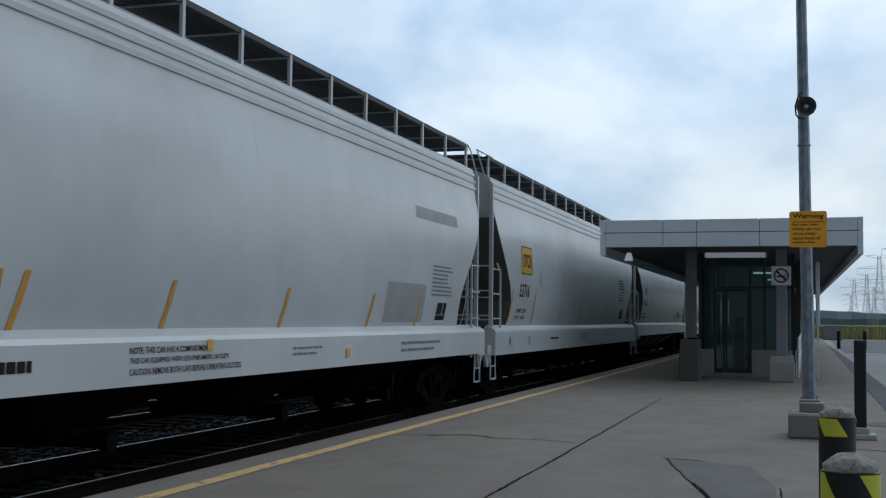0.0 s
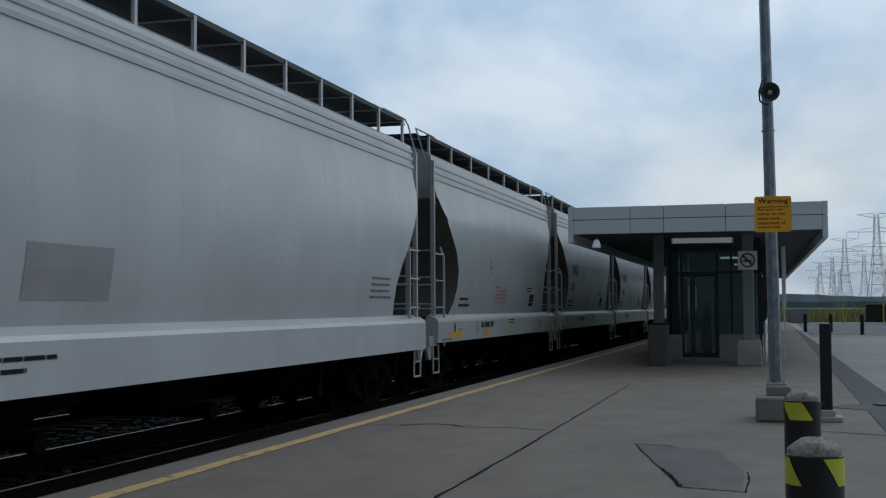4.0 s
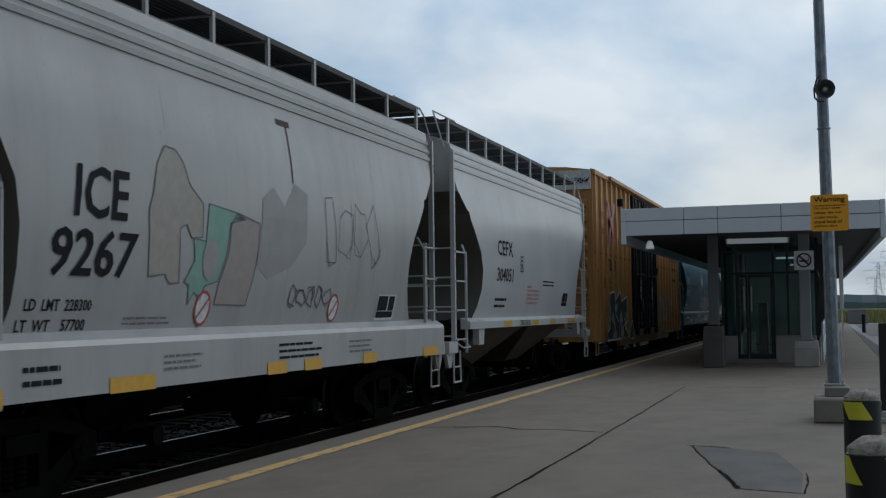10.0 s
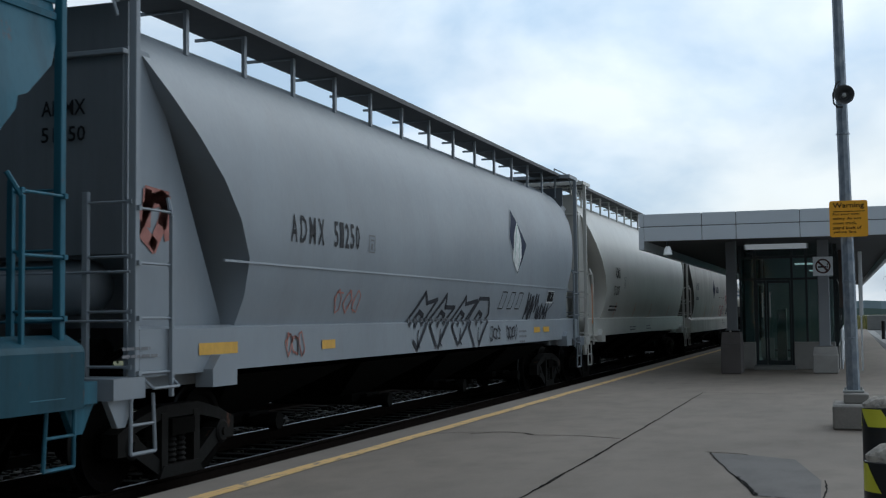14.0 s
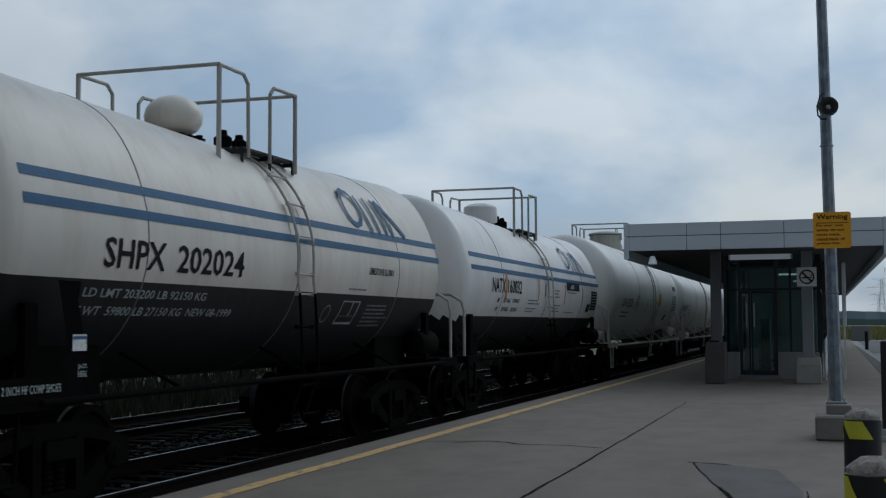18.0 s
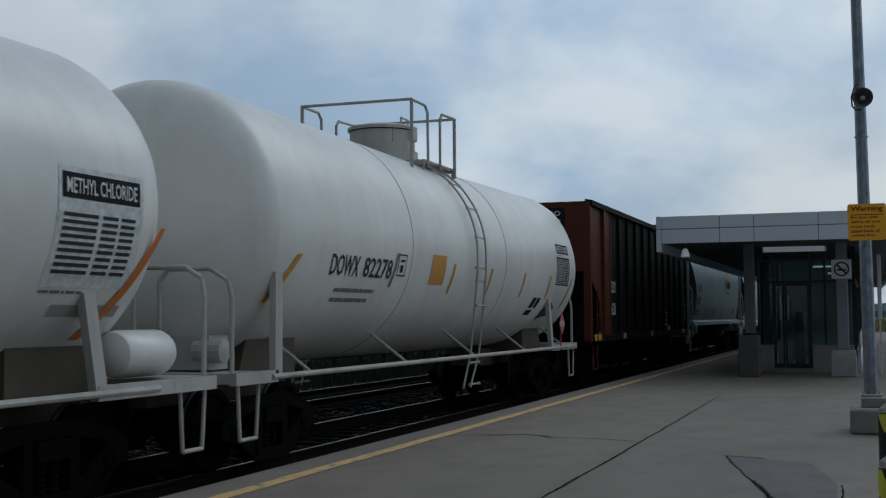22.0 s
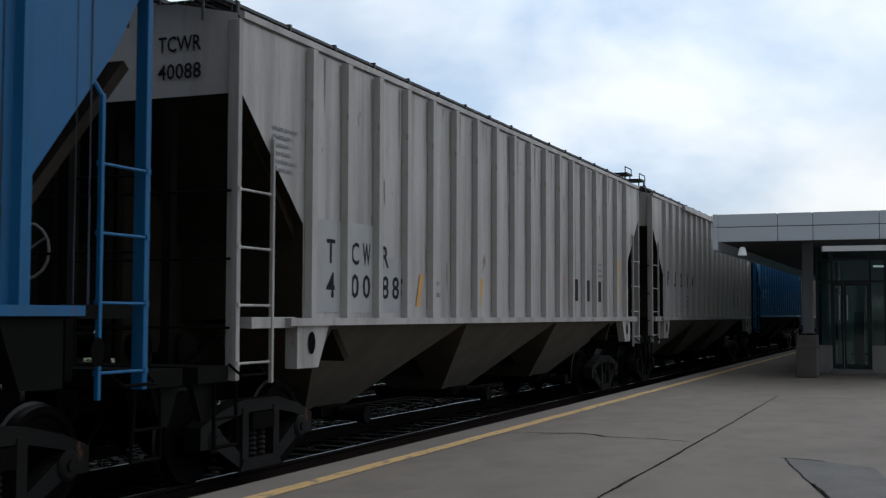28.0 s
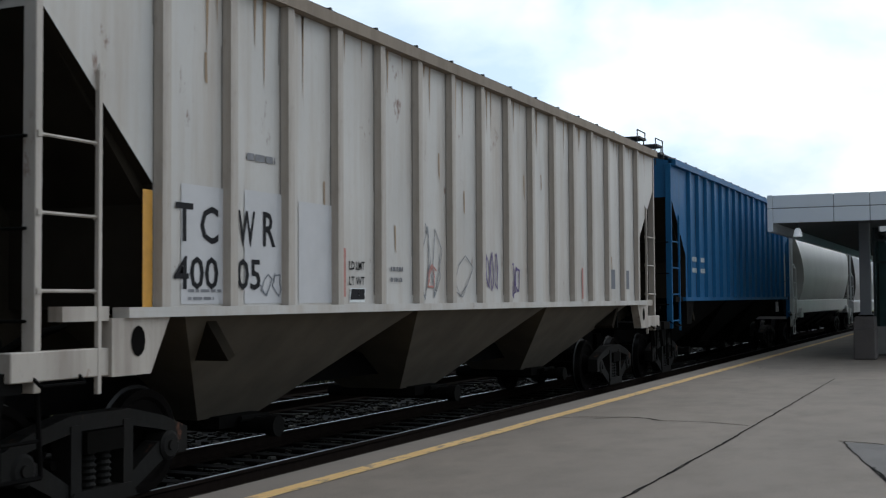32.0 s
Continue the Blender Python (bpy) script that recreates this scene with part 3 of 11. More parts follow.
def truck(car, y, dusty=False):
    frame_, spring, bearing = CASTINGS[dusty]
    t = share("truck", BOLSTER, car, (0, y, 0), 0, "black cast-steel four-wheel truck")
    for s in (-1, 1):
        share("side_frame", frame_, t, (s * 1.0, 0, 0))
        for y2 in (-0.09, 0.09):
            share("spring", spring, t, (s * 1.02, y2, 0))
    for y2 in (-0.87, 0.87):
        w = share("wheelset", WHEELSET, t, (0, y2, 0.46))
        SPINNING.append((w, car))
        share("bearing_cap", bearing, t, (1.02, y2, 0.44))
        share("bearing_cap", bearing, t, (-1.02, y2, 0.44), math.pi)
    return t


def coupler_mesh():
    bm = bmesh.new()
    box(bm, -0.08, 0.08, 0.02, 0.9, 0.72, 0.88)
    prism_y(bm, [(-0.17, 0.66), (0.17, 0.66), (0.19, 0.80), (0.17, 0.96), (-0.17, 0.96), (-0.19, 0.80)], -0.06, 0.16)
    tube(bm, (0.06, 0.02, 0.60), (0.06, 0.02, 1.0), 0.035)
    pipe(bm, [(0.32, 0.35, 0.72), (0.30, 0.12, 0.45), (0.22, -0.02, 0.40)], 0.025)
    return meshed("coupler", bm, TRUCK_IRON)


COUPLER = coupler_mesh()


RUNGS = {}


def rung_mesh(length, axis, mat):
    key = (round(length, 2), axis, mat.name)
    if key not in RUNGS:
        bm = bmesh.new()
        a = (0, 0, 0)
        b = (length, 0, 0) if axis == "x" else (0, length, 0)
        tube(bm, a, b, 0.014, 6)
        for e in (a, b):
            box(bm, e[0] - 0.022, e[0] + 0.022, e[1] - 0.022, e[1] + 0.022, -0.022, 0.022)
        RUNGS[key] = meshed("rung", bm, mat)
    return RUNGS[key]


def gear(car, L, under, tc=1.95, dusty=False):
    """Trucks, couplers, centre sill and brake rigging under one car."""
    truck(car, tc, dusty)
    truck(car, L - tc, dusty)
    share("coupler", COUPLER, car, (0, 0, 0))
    share("coupler", COUPLER, car, (0, L, 0), math.pi)
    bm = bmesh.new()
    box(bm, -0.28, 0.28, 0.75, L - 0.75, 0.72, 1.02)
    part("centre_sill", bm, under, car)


def end_gear(car, L, paint_mat, sill_mat=None, post_x=1.46, post_u=0.58, top=4.45, side_u=0.55, low=0.98, sill_z=(0.95, 1.14), step=True, high=2.75, ladder_top=None, bend=False, facing=True, step_mat=None, pitch=0.505, first=0.19, broad=0.04):
    """Corner posts, side and end ladders, end sill, hand-brake and air gear at both ends."""
    for end in (0, 1):
        def Y(u):
            return L - u if end else u
        bm = bmesh.new()
        a, b = sorted((Y(0.12), Y(0.62)))
        box(bm, -1.52, 1.52, a, b, sill_z[0], sill_z[1])
        for s in (-1, 1):
            prism_x(bm, [(Y(0.10), sill_z[0]), (Y(0.52), sill_z[0]), (Y(0.38), 0.70), (Y(0.26), 0.70)], s * 1.44 - 0.03, s * 1.44 + 0.03)
        part("end_sill", bm, sill_mat or paint_mat, car)
        for s in (-1, 1):
            bm = bmesh.new()
            a, b = sorted((Y(post_u - 0.035), Y(post_u + 0.035)))
            slab(bm, s * post_x - broad, s * post_x + broad, a, b, low, top, 0.006)
            lad = part("corner_ladder", bm, paint_mat, car)
            bm = bmesh.new()
            a, b = sorted((Y(post_u + side_u - 0.02), Y(post_u + side_u + 0.02)))
            lt = ladder_top or high + 0.1
            slab(bm, s * (post_x + 0.06) - 0.02, s * (post_x + 0.06) + 0.02, a, b, low - 0.05, lt - 0.2, 0.004)
            tube(bm, (s * (post_x + 0.06), (a + b) / 2, lt - 0.22), (s * post_x, Y(post_u + 0.12), lt + 0.42) if bend else (s * (post_x - 0.03), Y(post_u + side_u + 0.08), lt - 0.02), 0.022, 6)
            part("ladder_stile", bm, paint_mat, lad)
            me = rung_mesh(side_u, "y", paint_mat)
            y0 = min(Y(post_u), Y(post_u + side_u))
            z = low + first
            while z <= high:
                share("rung", me, lad, (s * (post_x + 0.05), y0, z))
                z += pitch
            # the ladder that faces along the track
            me = rung_mesh(0.48, "x", paint_mat)
            xa = s * (post_x - 0.50)
            z = low + first + 0.06
            if facing:
                bm = bmesh.new()
                a, b = sorted((Y(post_u - 0.05), Y(post_u)))
                slab(bm, xa - 0.03, xa + 0.03, a, b, low, high + 0.1, 0.004)
                part("ladder_stile", bm, paint_mat, lad)
            while facing and z <= high:
                share("rung", me, lad, (min(xa, s * post_x), Y(post_u - 0.03), z))
                z += pitch
            if step:
                bm = bmesh.new()
                pipe(bm, [(s * 1.5, Y(0.42), low), (s * 1.5, Y(0.42), 0.45), (s * 1.5, Y(0.82), 0.45), (s * 1.5, Y(0.78), low)], 0.018, 6)
                tube(bm, (s * 1.5, Y(0.42), 0.71), (s * 1.5, Y(0.80), 0.71), 0.014, 6)
                part("sill_step", bm, step_mat or paint_mat, car)
                bm = bmesh.new()
                x2 = s * (post_x + 0.13)
                pipe(bm, [(s * post_x, Y(0.66), low + 0.16), (x2, Y(0.68), low + 0.05), (x2, Y(1.12), low + 0.05), (s * post_x, Y(1.14), low + 0.16)], 0.014, 6)
                part("grab_iron", bm, step_mat or paint_mat, car)
        for z in (1.65, 2.1) if facing else (1.55, 2.2, 2.85):
            bm = bmesh.new()
            tube(bm, (-post_x, Y(post_u - 0.06), z), (post_x, Y(post_u - 0.06), z), 0.013, 6)
            part("end_grab_iron", bm, paint_mat if facing else P_DARKBAY, car)
    # brake cylinder, reservoir and hand wheel on the leading platform
    bm = bmesh.new()
    spun(bm, [(-0.5, 0.03), (-0.46, 0.13), (0.4, 0.13), (0.44, 0.03)], 14, "x", (-0.2, 1.15, 1.35))
    spun(bm, [(0.3, 0.05), (0.32, 0.17), (0.55, 0.17), (0.6, 0.05)], 14, "x", (0.3, 0.95, 1.32))
    box(bm, 0.5, 0.85, 0.85, 1.05, 1.15, 1.3)
    pipe(bm, [(0.9, 0.8, 1.2), (1.2, 1.0, 1.45), (1.1, 1.5, 1.5), (0.2, 1.6, 1.2)], 0.02, 6)
    part("air_brake_gear", bm, TRUCK_IRON, car, smooth=True)
    bm = bmesh.new()
    n = 16
    for i in range(n):
        a, b = 6.28318 * i / n, 6.28318 * (i + 1) / n
        tube(bm, (-0.7 + 0.28 * math.cos(a), 0.42, 2.3 + 0.28 * math.sin(a)), (-0.7 + 0.28 * math.cos(b), 0.42, 2.3 + 0.28 * math.sin(b)), 0.014, 6)
    for a in (0.5, 2.6, 4.7):
        tube(bm, (-0.7, 0.42, 2.3), (-0.7 + 0.28 * math.cos(a), 0.42, 2.3 + 0.28 * math.sin(a)), 0.011, 6)
    part("hand_brake_wheel", bm, paint_mat, car)


def shell(bm, prof, inset, y0, y1, cuts=6, rear=None):
    """A closed body: the section prof of (x, z), bottom to ridge, drawn along y; each height is set in at the ends."""
    right, left = [], []
    for x, z in prof:
        i = inset(z)
        j = rear(z) if rear else i
        ys = [y0 + i + (y1 - y0 - i - j) * k / cuts for k in range(cuts + 1)]
        right.append([bm.verts.new((x, y, z)) for y in ys])
        left.append([bm.verts.new((-x, y, z)) for y in ys] if x > 1e-6 else right[-1])
    for rows in (right, left):
        for a, b in zip(rows, rows[1:]):
            for k in range(cuts):
                bm.faces.new((a[k], a[k + 1], b[k + 1], b[k]))
    for i in range(len(prof) - 1):
        for k in (0, cuts):
            q = [right[i][k], right[i + 1][k], left[i + 1][k], left[i][k]]
            q = list(dict.fromkeys(q))
            if len(q) > 2:
                bm.faces.new(q)
    for k in range(cuts):
        bm.faces.new((right[0][k], right[0][k + 1], left[0][k + 1], left[0][k]))


def table(pairs):
    zs, vs = [p[0] for p in pairs], [p[1] for p in pairs]
    return lambda z: float(np.interp(z, zs, vs))


BRACKETS = {}


def bracket_mesh(x, z0, z1, mat):
    key = (x, z0, z1, mat.name)
    if key not in BRACKETS:
        bm = bmesh.new()
        box(bm, x - 0.012, x + 0.028, -0.03, 0.03, z0, z1)
        box(bm, 0.38, x, -0.012, 0.012, z1 - 0.05, z1 - 0.012)
        BRACKETS[key] = meshed("board_bracket", bm, mat)
    return BRACKETS[key]


def running_board(car, y0, y1, mat, z=5.06, x0=0.42, x1=1.30, base=4.56, n=12, grate=None, rails=True, bx=0.0):
    """A grating walkway along the roof edge on upright brackets, with a crossover at both ends."""
    for s in (1, -1):
        bm = bmesh.new()
        k = 11
        for i in range(k):
            x = x0 + (x1 - x0) * (i + 0.5) / k
            box(bm, s * x - 0.033, s * x + 0.033, y0, y1, z - 0.03, z)
        y = y0
        while y < y1:
            box(bm, min(s * x0, s * x1), max(s * x0, s * x1), y, y + 0.03, z - 0.026, z - 0.004)
            y += 0.3
        box(bm, s * x1 - 0.015, s * x1 + 0.015, y0, y1, z - 0.05, z + 0.02)
        board = part("running_board", bm, grate or GRATE, car, "dark steel grating walkway")
        if s > 0:
            me = bracket_mesh(x1 - bx, base, z, mat)
            for i in range(n + 1):
                share("board_bracket", me, board, (0, y0 + 0.1 + (y1 - y0 - 0.2) * i / n, 0))
    for end in (0, 1):
        y = y1 if end else y0
        d = 1 if end else -1
        bm = bmesh.new()
        for i in range(8):
            a = y + d * (0.03 + i * 0.05)
            box(bm, -1.2, 1.2, min(a, a + 0.035), max(a, a + 0.035), z - 0.03, z)
        tagged(part("roof_crossover", bm, grate or GRATE, car), kind="stuff")
        if rails:
            for s in (-1, 1):
                bm = bmesh.new()
                pipe(bm, [(s * 1.2, y - d * 0.9, z), (s * 1.2, y - d * 0.85, z + 0.09), (s * 1.2, y + d * 0.4, z + 0.09), (s * 1.25, y + d * 0.45, z - 0.02), (s * 1.4, y + d * 0.42, z - 0.55)], 0.016, 6)
                part("roof_hand_rail", bm, mat, car)


BAYS = {}


def bay_mesh(w, x, z0, z1, mat, slope=0.42, gate=True):
    """One hopper bay: a funnel with its outlet gate frame."""
    key = (w, x, z0, z1, mat.name, slope)
    if key not in BAYS:
        bm = bmesh.new()
        a = [bm.verts.new(p) for p in ((-x, -w / 2, z1), (x, -w / 2, z1), (x, w / 2, z1), (-x, w / 2, z1))]
        k = w / 2 * (1 - slope) if w > 1 else w / 2 * 0.6
        b = [bm.verts.new(p) for p in ((-0.42, -k * 0.55, z0), (0.42, -k * 0.55, z0), (0.42, k * 0.55, z0), (-0.42, k * 0.55, z0))]
        for i in range(4):
            bm.faces.new((a[i], a[(i + 1) % 4], b[(i + 1) % 4], b[i]))
        bm.faces.new(a)
        bm.faces.new(b)
        BAYS[key] = meshed("hopper_bay", bm, mat)
    return BAYS[key]


def outlet_mesh():
    bm = bmesh.new()
    box(bm, -0.55, 0.55, -0.36, 0.36, 0.40, 0.52)
    tube(bm, (-0.95, 0, 0.42), (0.95, 0, 0.42), 0.085, 12)
    tube(bm, (0.90, 0, 0.42), (1.02, 0, 0.42), 0.11, 12)
    tube(bm, (0.72, -0.25, 0.50), (0.72, 0.25, 0.50), 0.03)
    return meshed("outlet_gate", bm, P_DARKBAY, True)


OUTLET = outlet_mesh()


def bays(car, spans, mat, x=1.35, z0=0.5, z1=1.05, slope=0.42, outlet=True):
    for a, b in spans:
        t = share("hopper_bay", bay_mesh(round(b - a, 2), x, z0, z1, mat, slope), car, (0, (a + b) / 2, 0))
        if outlet:
            share("outlet_gate", OUTLET, t, (0, 0, 0))


# ---------------------------------------------------------------- the kinds of car
CF_PROF = [(1.44, 1.50), (1.50, 1.75), (1.55, 2.05), (1.585, 2.40), (1.60, 2.75), (1.59, 3.10), (1.575, 3.30), (1.565, 3.41), (1.56, 3.45), (1.51, 3.75), (1.465, 3.98), (1.45, 4.15), (1.43, 4.35), (1.40, 4.56), (1.15, 4.70), (0.7, 4.82), (0.0, 4.88)]
CF_SIDE = table([(z, x) for x, z in CF_PROF])
SHORT_INSET = table([(1.5, 1.02), (1.83, 1.32), (2.17, 1.42), (2.51, 1.36), (2.94, 1.06), (3.23, 0.66), (3.41, 0.60), (3.45, 0.48), (3.80, 0.05), (3.97, 0.0), (5, 0.0)])
SLIM_INSET = table([(1.4, 0.53), (1.62, 0.63), (2.2, 0.65), (2.6, 0.62), (3.0, 0.45), (3.3, 0.15), (3.55, 0.0), (5, 0.0)])
LONG_INSET = table([(1.5, 1.20), (1.75, 1.32), (2.05, 1.32), (2.3, 1.20), (2.75, 0.72), (3.2, 0.30), (3.6, 0.04), (5, 0.0)])
CYL_PROF = [(1.40, 1.57), (1.50, 1.9), (1.575, 2.3), (1.60, 2.7), (1.575, 3.1), (1.51, 3.5), (1.41, 3.85), (1.27, 4.16), (1.08, 4.42), (0.82, 4.60), (0.45, 4.71), (0.0, 4.75)]
CYL_SIDE = table([(z, x) for x, z in CYL_PROF])
CYL_REAR = table([(1.57, 1.0), (2.3, 0.97), (2.75, 0.66), (3.3, 0.25), (3.81, 0.0), (4.2, 0.08), (4.45, 0.24), (4.8, 0.4)])
CYL_INSET = table([(1.57, 1.75), (2.2, 1.85), (2.9, 1.45), (3.5, 0.85), (3.9, 0.45), (4.3, 0.15), (5, 0.1)])


def seams(car, ys, side, z0, z1, mat):
    """Weld seams: thin raised beads down the side sheets."""
    for y in ys:
        bm = bmesh.new()
        zs = np.linspace(z0, z1, 12)
        for a, b in zip(zs, zs[1:]):
            va = [bm.verts.new((side(a) + o, y + d, a)) for o, d in ((0.0005, -0.007), (0.0025, 0), (0.0005, 0.007))]
            vb = [bm.verts.new((side(b) + o, y + d, b)) for o, d in ((0.0005, -0.007), (0.0025, 0), (0.0005, 0.007))]
            bm.faces.new((va[0], va[1], vb[1], vb[0]))
            bm.faces.new((va[1], va[2], vb[2], vb[1]))
        part("weld_seam", bm, mat, car)


def curved_hopper(car, L, mat, inset, sill_mat=None, ridges=3, sill=(0.93, 1.40), nbays=2, front=0.65, bay_mat=None, board_n=10, reflect=YELLOW_REFLECT, shallow=False, grate=None, seed=0, rear=None, short=False):
    """A centre-sill-less covered hopper with bulged sides, a deep side sill and a roof-edge walkway."""
    y0, y1 = front, L - front
    bm = bmesh.new()
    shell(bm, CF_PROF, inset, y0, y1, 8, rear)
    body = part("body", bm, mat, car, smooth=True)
    body.data.materials.append(P_TEAL_SILL if mat is P_TEAL else P_END)  # shade over the trucks is painted into the slope sheets
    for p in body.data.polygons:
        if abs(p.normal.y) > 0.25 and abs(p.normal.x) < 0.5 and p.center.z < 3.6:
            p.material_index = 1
    for s in (1, -1):
        for i in range(ridges):
            z = (4.145, 4.265, 4.405)[i] if short else (4.19, 4.33, 4.47)[i]
            bm = bmesh.new()
            x = CF_SIDE(z)
            prism_y(bm, [(s * (x - 0.03), z - 0.05), (s * (x + 0.022), z - 0.04), (s * (x + 0.026), z + 0.015), (s * (x - 0.03), z + 0.045)], y0, y1)
            part("eave_rib", bm, mat, car)
        if ridges == 1:
            bm = bmesh.new()
            prism_y(bm, [(s * 1.40, 4.40), (s * 1.47, 4.425), (s * 1.475, 4.50), (s * 1.39, 4.595), (s * 1.30, 4.50)], y0, y1)
            part("eave_cap", bm, mat, car)
        bm = bmesh.new()
        a, b = (0.42, L - 0.42)
        if shallow:
            prism_y(bm, [(s * 1.42, 1.34), (s * 1.60, 1.34), (s * 1.60, 1.47), (s * 1.42, 1.54)], 1.1, L - 1.1)
        else:
            prism_y(bm, [(s * 1.30, sill[0]), (s * 1.60, sill[0]), (s * 1.605, sill[1]), (s * 1.58, sill[1] + 0.05), (s * 1.42, sill[1] + 0.14), (s * 1.36, sill[1] + 0.10)], a, b)
        part("side_sill", bm, sill_mat or mat, car)
    if shallow:
        for end in (0, 1):
            for s in (-1, 1):
                bm = bmesh.new()
                q = [(1.75, 1.05), (2.05, 1.05), (2.15, 1.50), (1.75, 1.50)]
                prism_x(bm, [(L - y if end else y, z) for y, z in q], s * 1.45, s * 1.57)
                part("bolster_plate", bm, mat, car)
    else:
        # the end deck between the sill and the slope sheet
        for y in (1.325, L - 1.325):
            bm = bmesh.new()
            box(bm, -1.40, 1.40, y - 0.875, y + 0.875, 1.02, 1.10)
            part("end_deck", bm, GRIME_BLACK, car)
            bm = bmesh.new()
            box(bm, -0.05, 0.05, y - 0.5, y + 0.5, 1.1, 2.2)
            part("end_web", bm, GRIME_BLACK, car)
    span = (L - 4.6) / nbays
    if shallow:
        bays(car, [(2.35 + i * span, 2.35 + (i + 1) * span - 0.12) for i in range(nbays)], bay_mat or P_DARKBAY, 1.45, 0.5, 1.45, 0.5)
    else:
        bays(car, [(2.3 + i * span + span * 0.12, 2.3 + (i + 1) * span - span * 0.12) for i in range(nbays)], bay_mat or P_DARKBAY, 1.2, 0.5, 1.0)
    running_board(car, y0 + 0.1, y1 - 0.1, mat, z=4.95 if short else 5.02, n=board_n, grate=grate)
    end_gear(car, L, mat)
    gear(car, L, GRIME_BLACK)
    rnd = random.Random(seed + 50)
    seams(car, [L * (0.28 + 0.22 * i) + rnd.uniform(-0.2, 0.2) for i in range(3)], CF_SIDE, 1.6, 3.9, mat)


def cylinder_hopper(car, L, mat, crease=True, tail=1.10, sill=(1.13, 1.57), nbays=4, grate=None):
    """A covered hopper with a barrel-shaped body and shaped end plates."""
    y0, y1 = 0.75, L - tail
    bm = bmesh.new()
    shell(bm, CYL_PROF, CYL_INSET, y0, y1, 8, CYL_REAR)
    part("body", bm, mat, car, smooth=True)
    bm = bmesh.new()
    for s in (-1, 1):
        prism_y(bm, [(s * 1.36, sill[0]), (s * 1.47, sill[0]), (s * 1.47, sill[1]), (s * 1.36, sill[1] + 0.03)], 0.6, L - 0.6)
    part("side_sill", bm, mat, car)
    for end in (0, 1):
        for s in (-1, 1):
            bm = bmesh.new()
            q = [(0.75, 1.0), (2.55, 1.0), (2.55, 1.57), (1.55, 3.45), (1.10, 4.25), (0.75, 4.25)]
            prism_x(bm, [(L - y if end else y, z) for y, z in q], s * 1.20, s * 1.235)
            part("end_side_plate", bm, mat, car)
        # the blue-grey car's end sheets have their shade in a darker paint
        bm = bmesh.new()
        a, b = sorted(((L - 0.72) if end else 0.72, (L - 0.76) if end else 0.76))
        box(bm, -1.2, 1.2, a, b, 2.28, 4.19)
        part("end_sheet", bm, P_SLATE_END if mat is P_SLATE else mat, car)
        bm = bmesh.new()
        a, b = sorted(((L - 0.80) if end else 0.80, (L - 0.84) if end else 0.84))
        box(bm, -1.2, 1.2, a, b, 4.19, 4.70)
        part("end_cap_sheet", bm, P_SLATE_END if mat is P_SLATE else mat, car)
        bm = bmesh.new()
        a, b = sorted(((L - 0.66) if end else 0.66, (L - 0.76) if end else 0.76))
        slab(bm, -1.24, 1.24, a, b, 4.17, 4.22, 0.008)
        part("end_angle", bm, mat, car)
        # the grated crossing platform over the end
        bm = bmesh.new()
        for u in (0.36, 1.12):
            a, b = sorted(((L - u) if end else u, (L - u - 0.04) if end else u + 0.04))
            box(bm, -1.46, 1.46, a, b, 4.90, 4.98)
        for x in (-1.46, 1.42):
            a, b = sorted(((L - 0.40) if end else 0.40, (L - 1.12) if end else 1.12))
            box(bm, x, x + 0.04, a, b, 4.90, 4.98)
        plat = part("crossing_platform", bm, mat, car)
        bm = bmesh.new()
        for i in range(22):
            x = -1.40 + i * 0.13
            a, b = sorted(((L - 0.40) if end else 0.40, (L - 1.12) if end else 1.12))
            box(bm, x, x + 0.085, a, b, 4.93, 4.97)
        part("grating", bm, grate or GREY_GRATE, plat)
        for s in (-1, 1):
            bm = bmesh.new()
            q = [(1.75, 0.98), (2.25, 0.98), (2.25, 1.2), (2.1, 1.3), (1.9, 1.3), (1.75, 1.16)]
            prism_x(bm, [(L - y if end else y, z) for y, z in q], s * 1.38, s * 1.58)
            part("jacking_pad", bm, mat, car)
    if crease:
        bm = bmesh.new()
        x = CYL_SIDE(2.3)
        prism_y(bm, [(x - 0.03, 2.25), (x + 0.004, 2.25), (x + 0.001, 2.272), (x - 0.03, 2.28)], 2.0, L - 2.0)
        part("side_crease", bm, mat, car)
    span = (L - 5.0) / nbays
    bays(car, [(2.5 + i * span + 0.2, 2.5 + (i + 1) * span - 0.2) for i in range(nbays)], P_DARKBAY, 1.25, 0.5, 1.05)
    running_board(car, 0.75, L - 0.75, mat, z=4.98, x0=0.55, x1=1.2, base=4.46, n=14, grate=grate or GREY_GRATE, bx=0.18)
    end_gear(car, L, mat, post_x=1.44, post_u=0.55, top=4.9)
    gear(car, L, GRIME_BLACK, dusty=True)
    bm = bmesh.new()
    spun(bm, [(-0.95, 0.05), (-0.90, 0.16), (-0.80, 0.25), (-0.70, 0.27), (0.62, 0.27), (0.72, 0.25), (0.82, 0.16), (0.86, 0.05)], 20, "x", (0, 1.0, 1.98))
    part("air_reservoir", bm, mat, car, smooth=True)


POSTS = {}


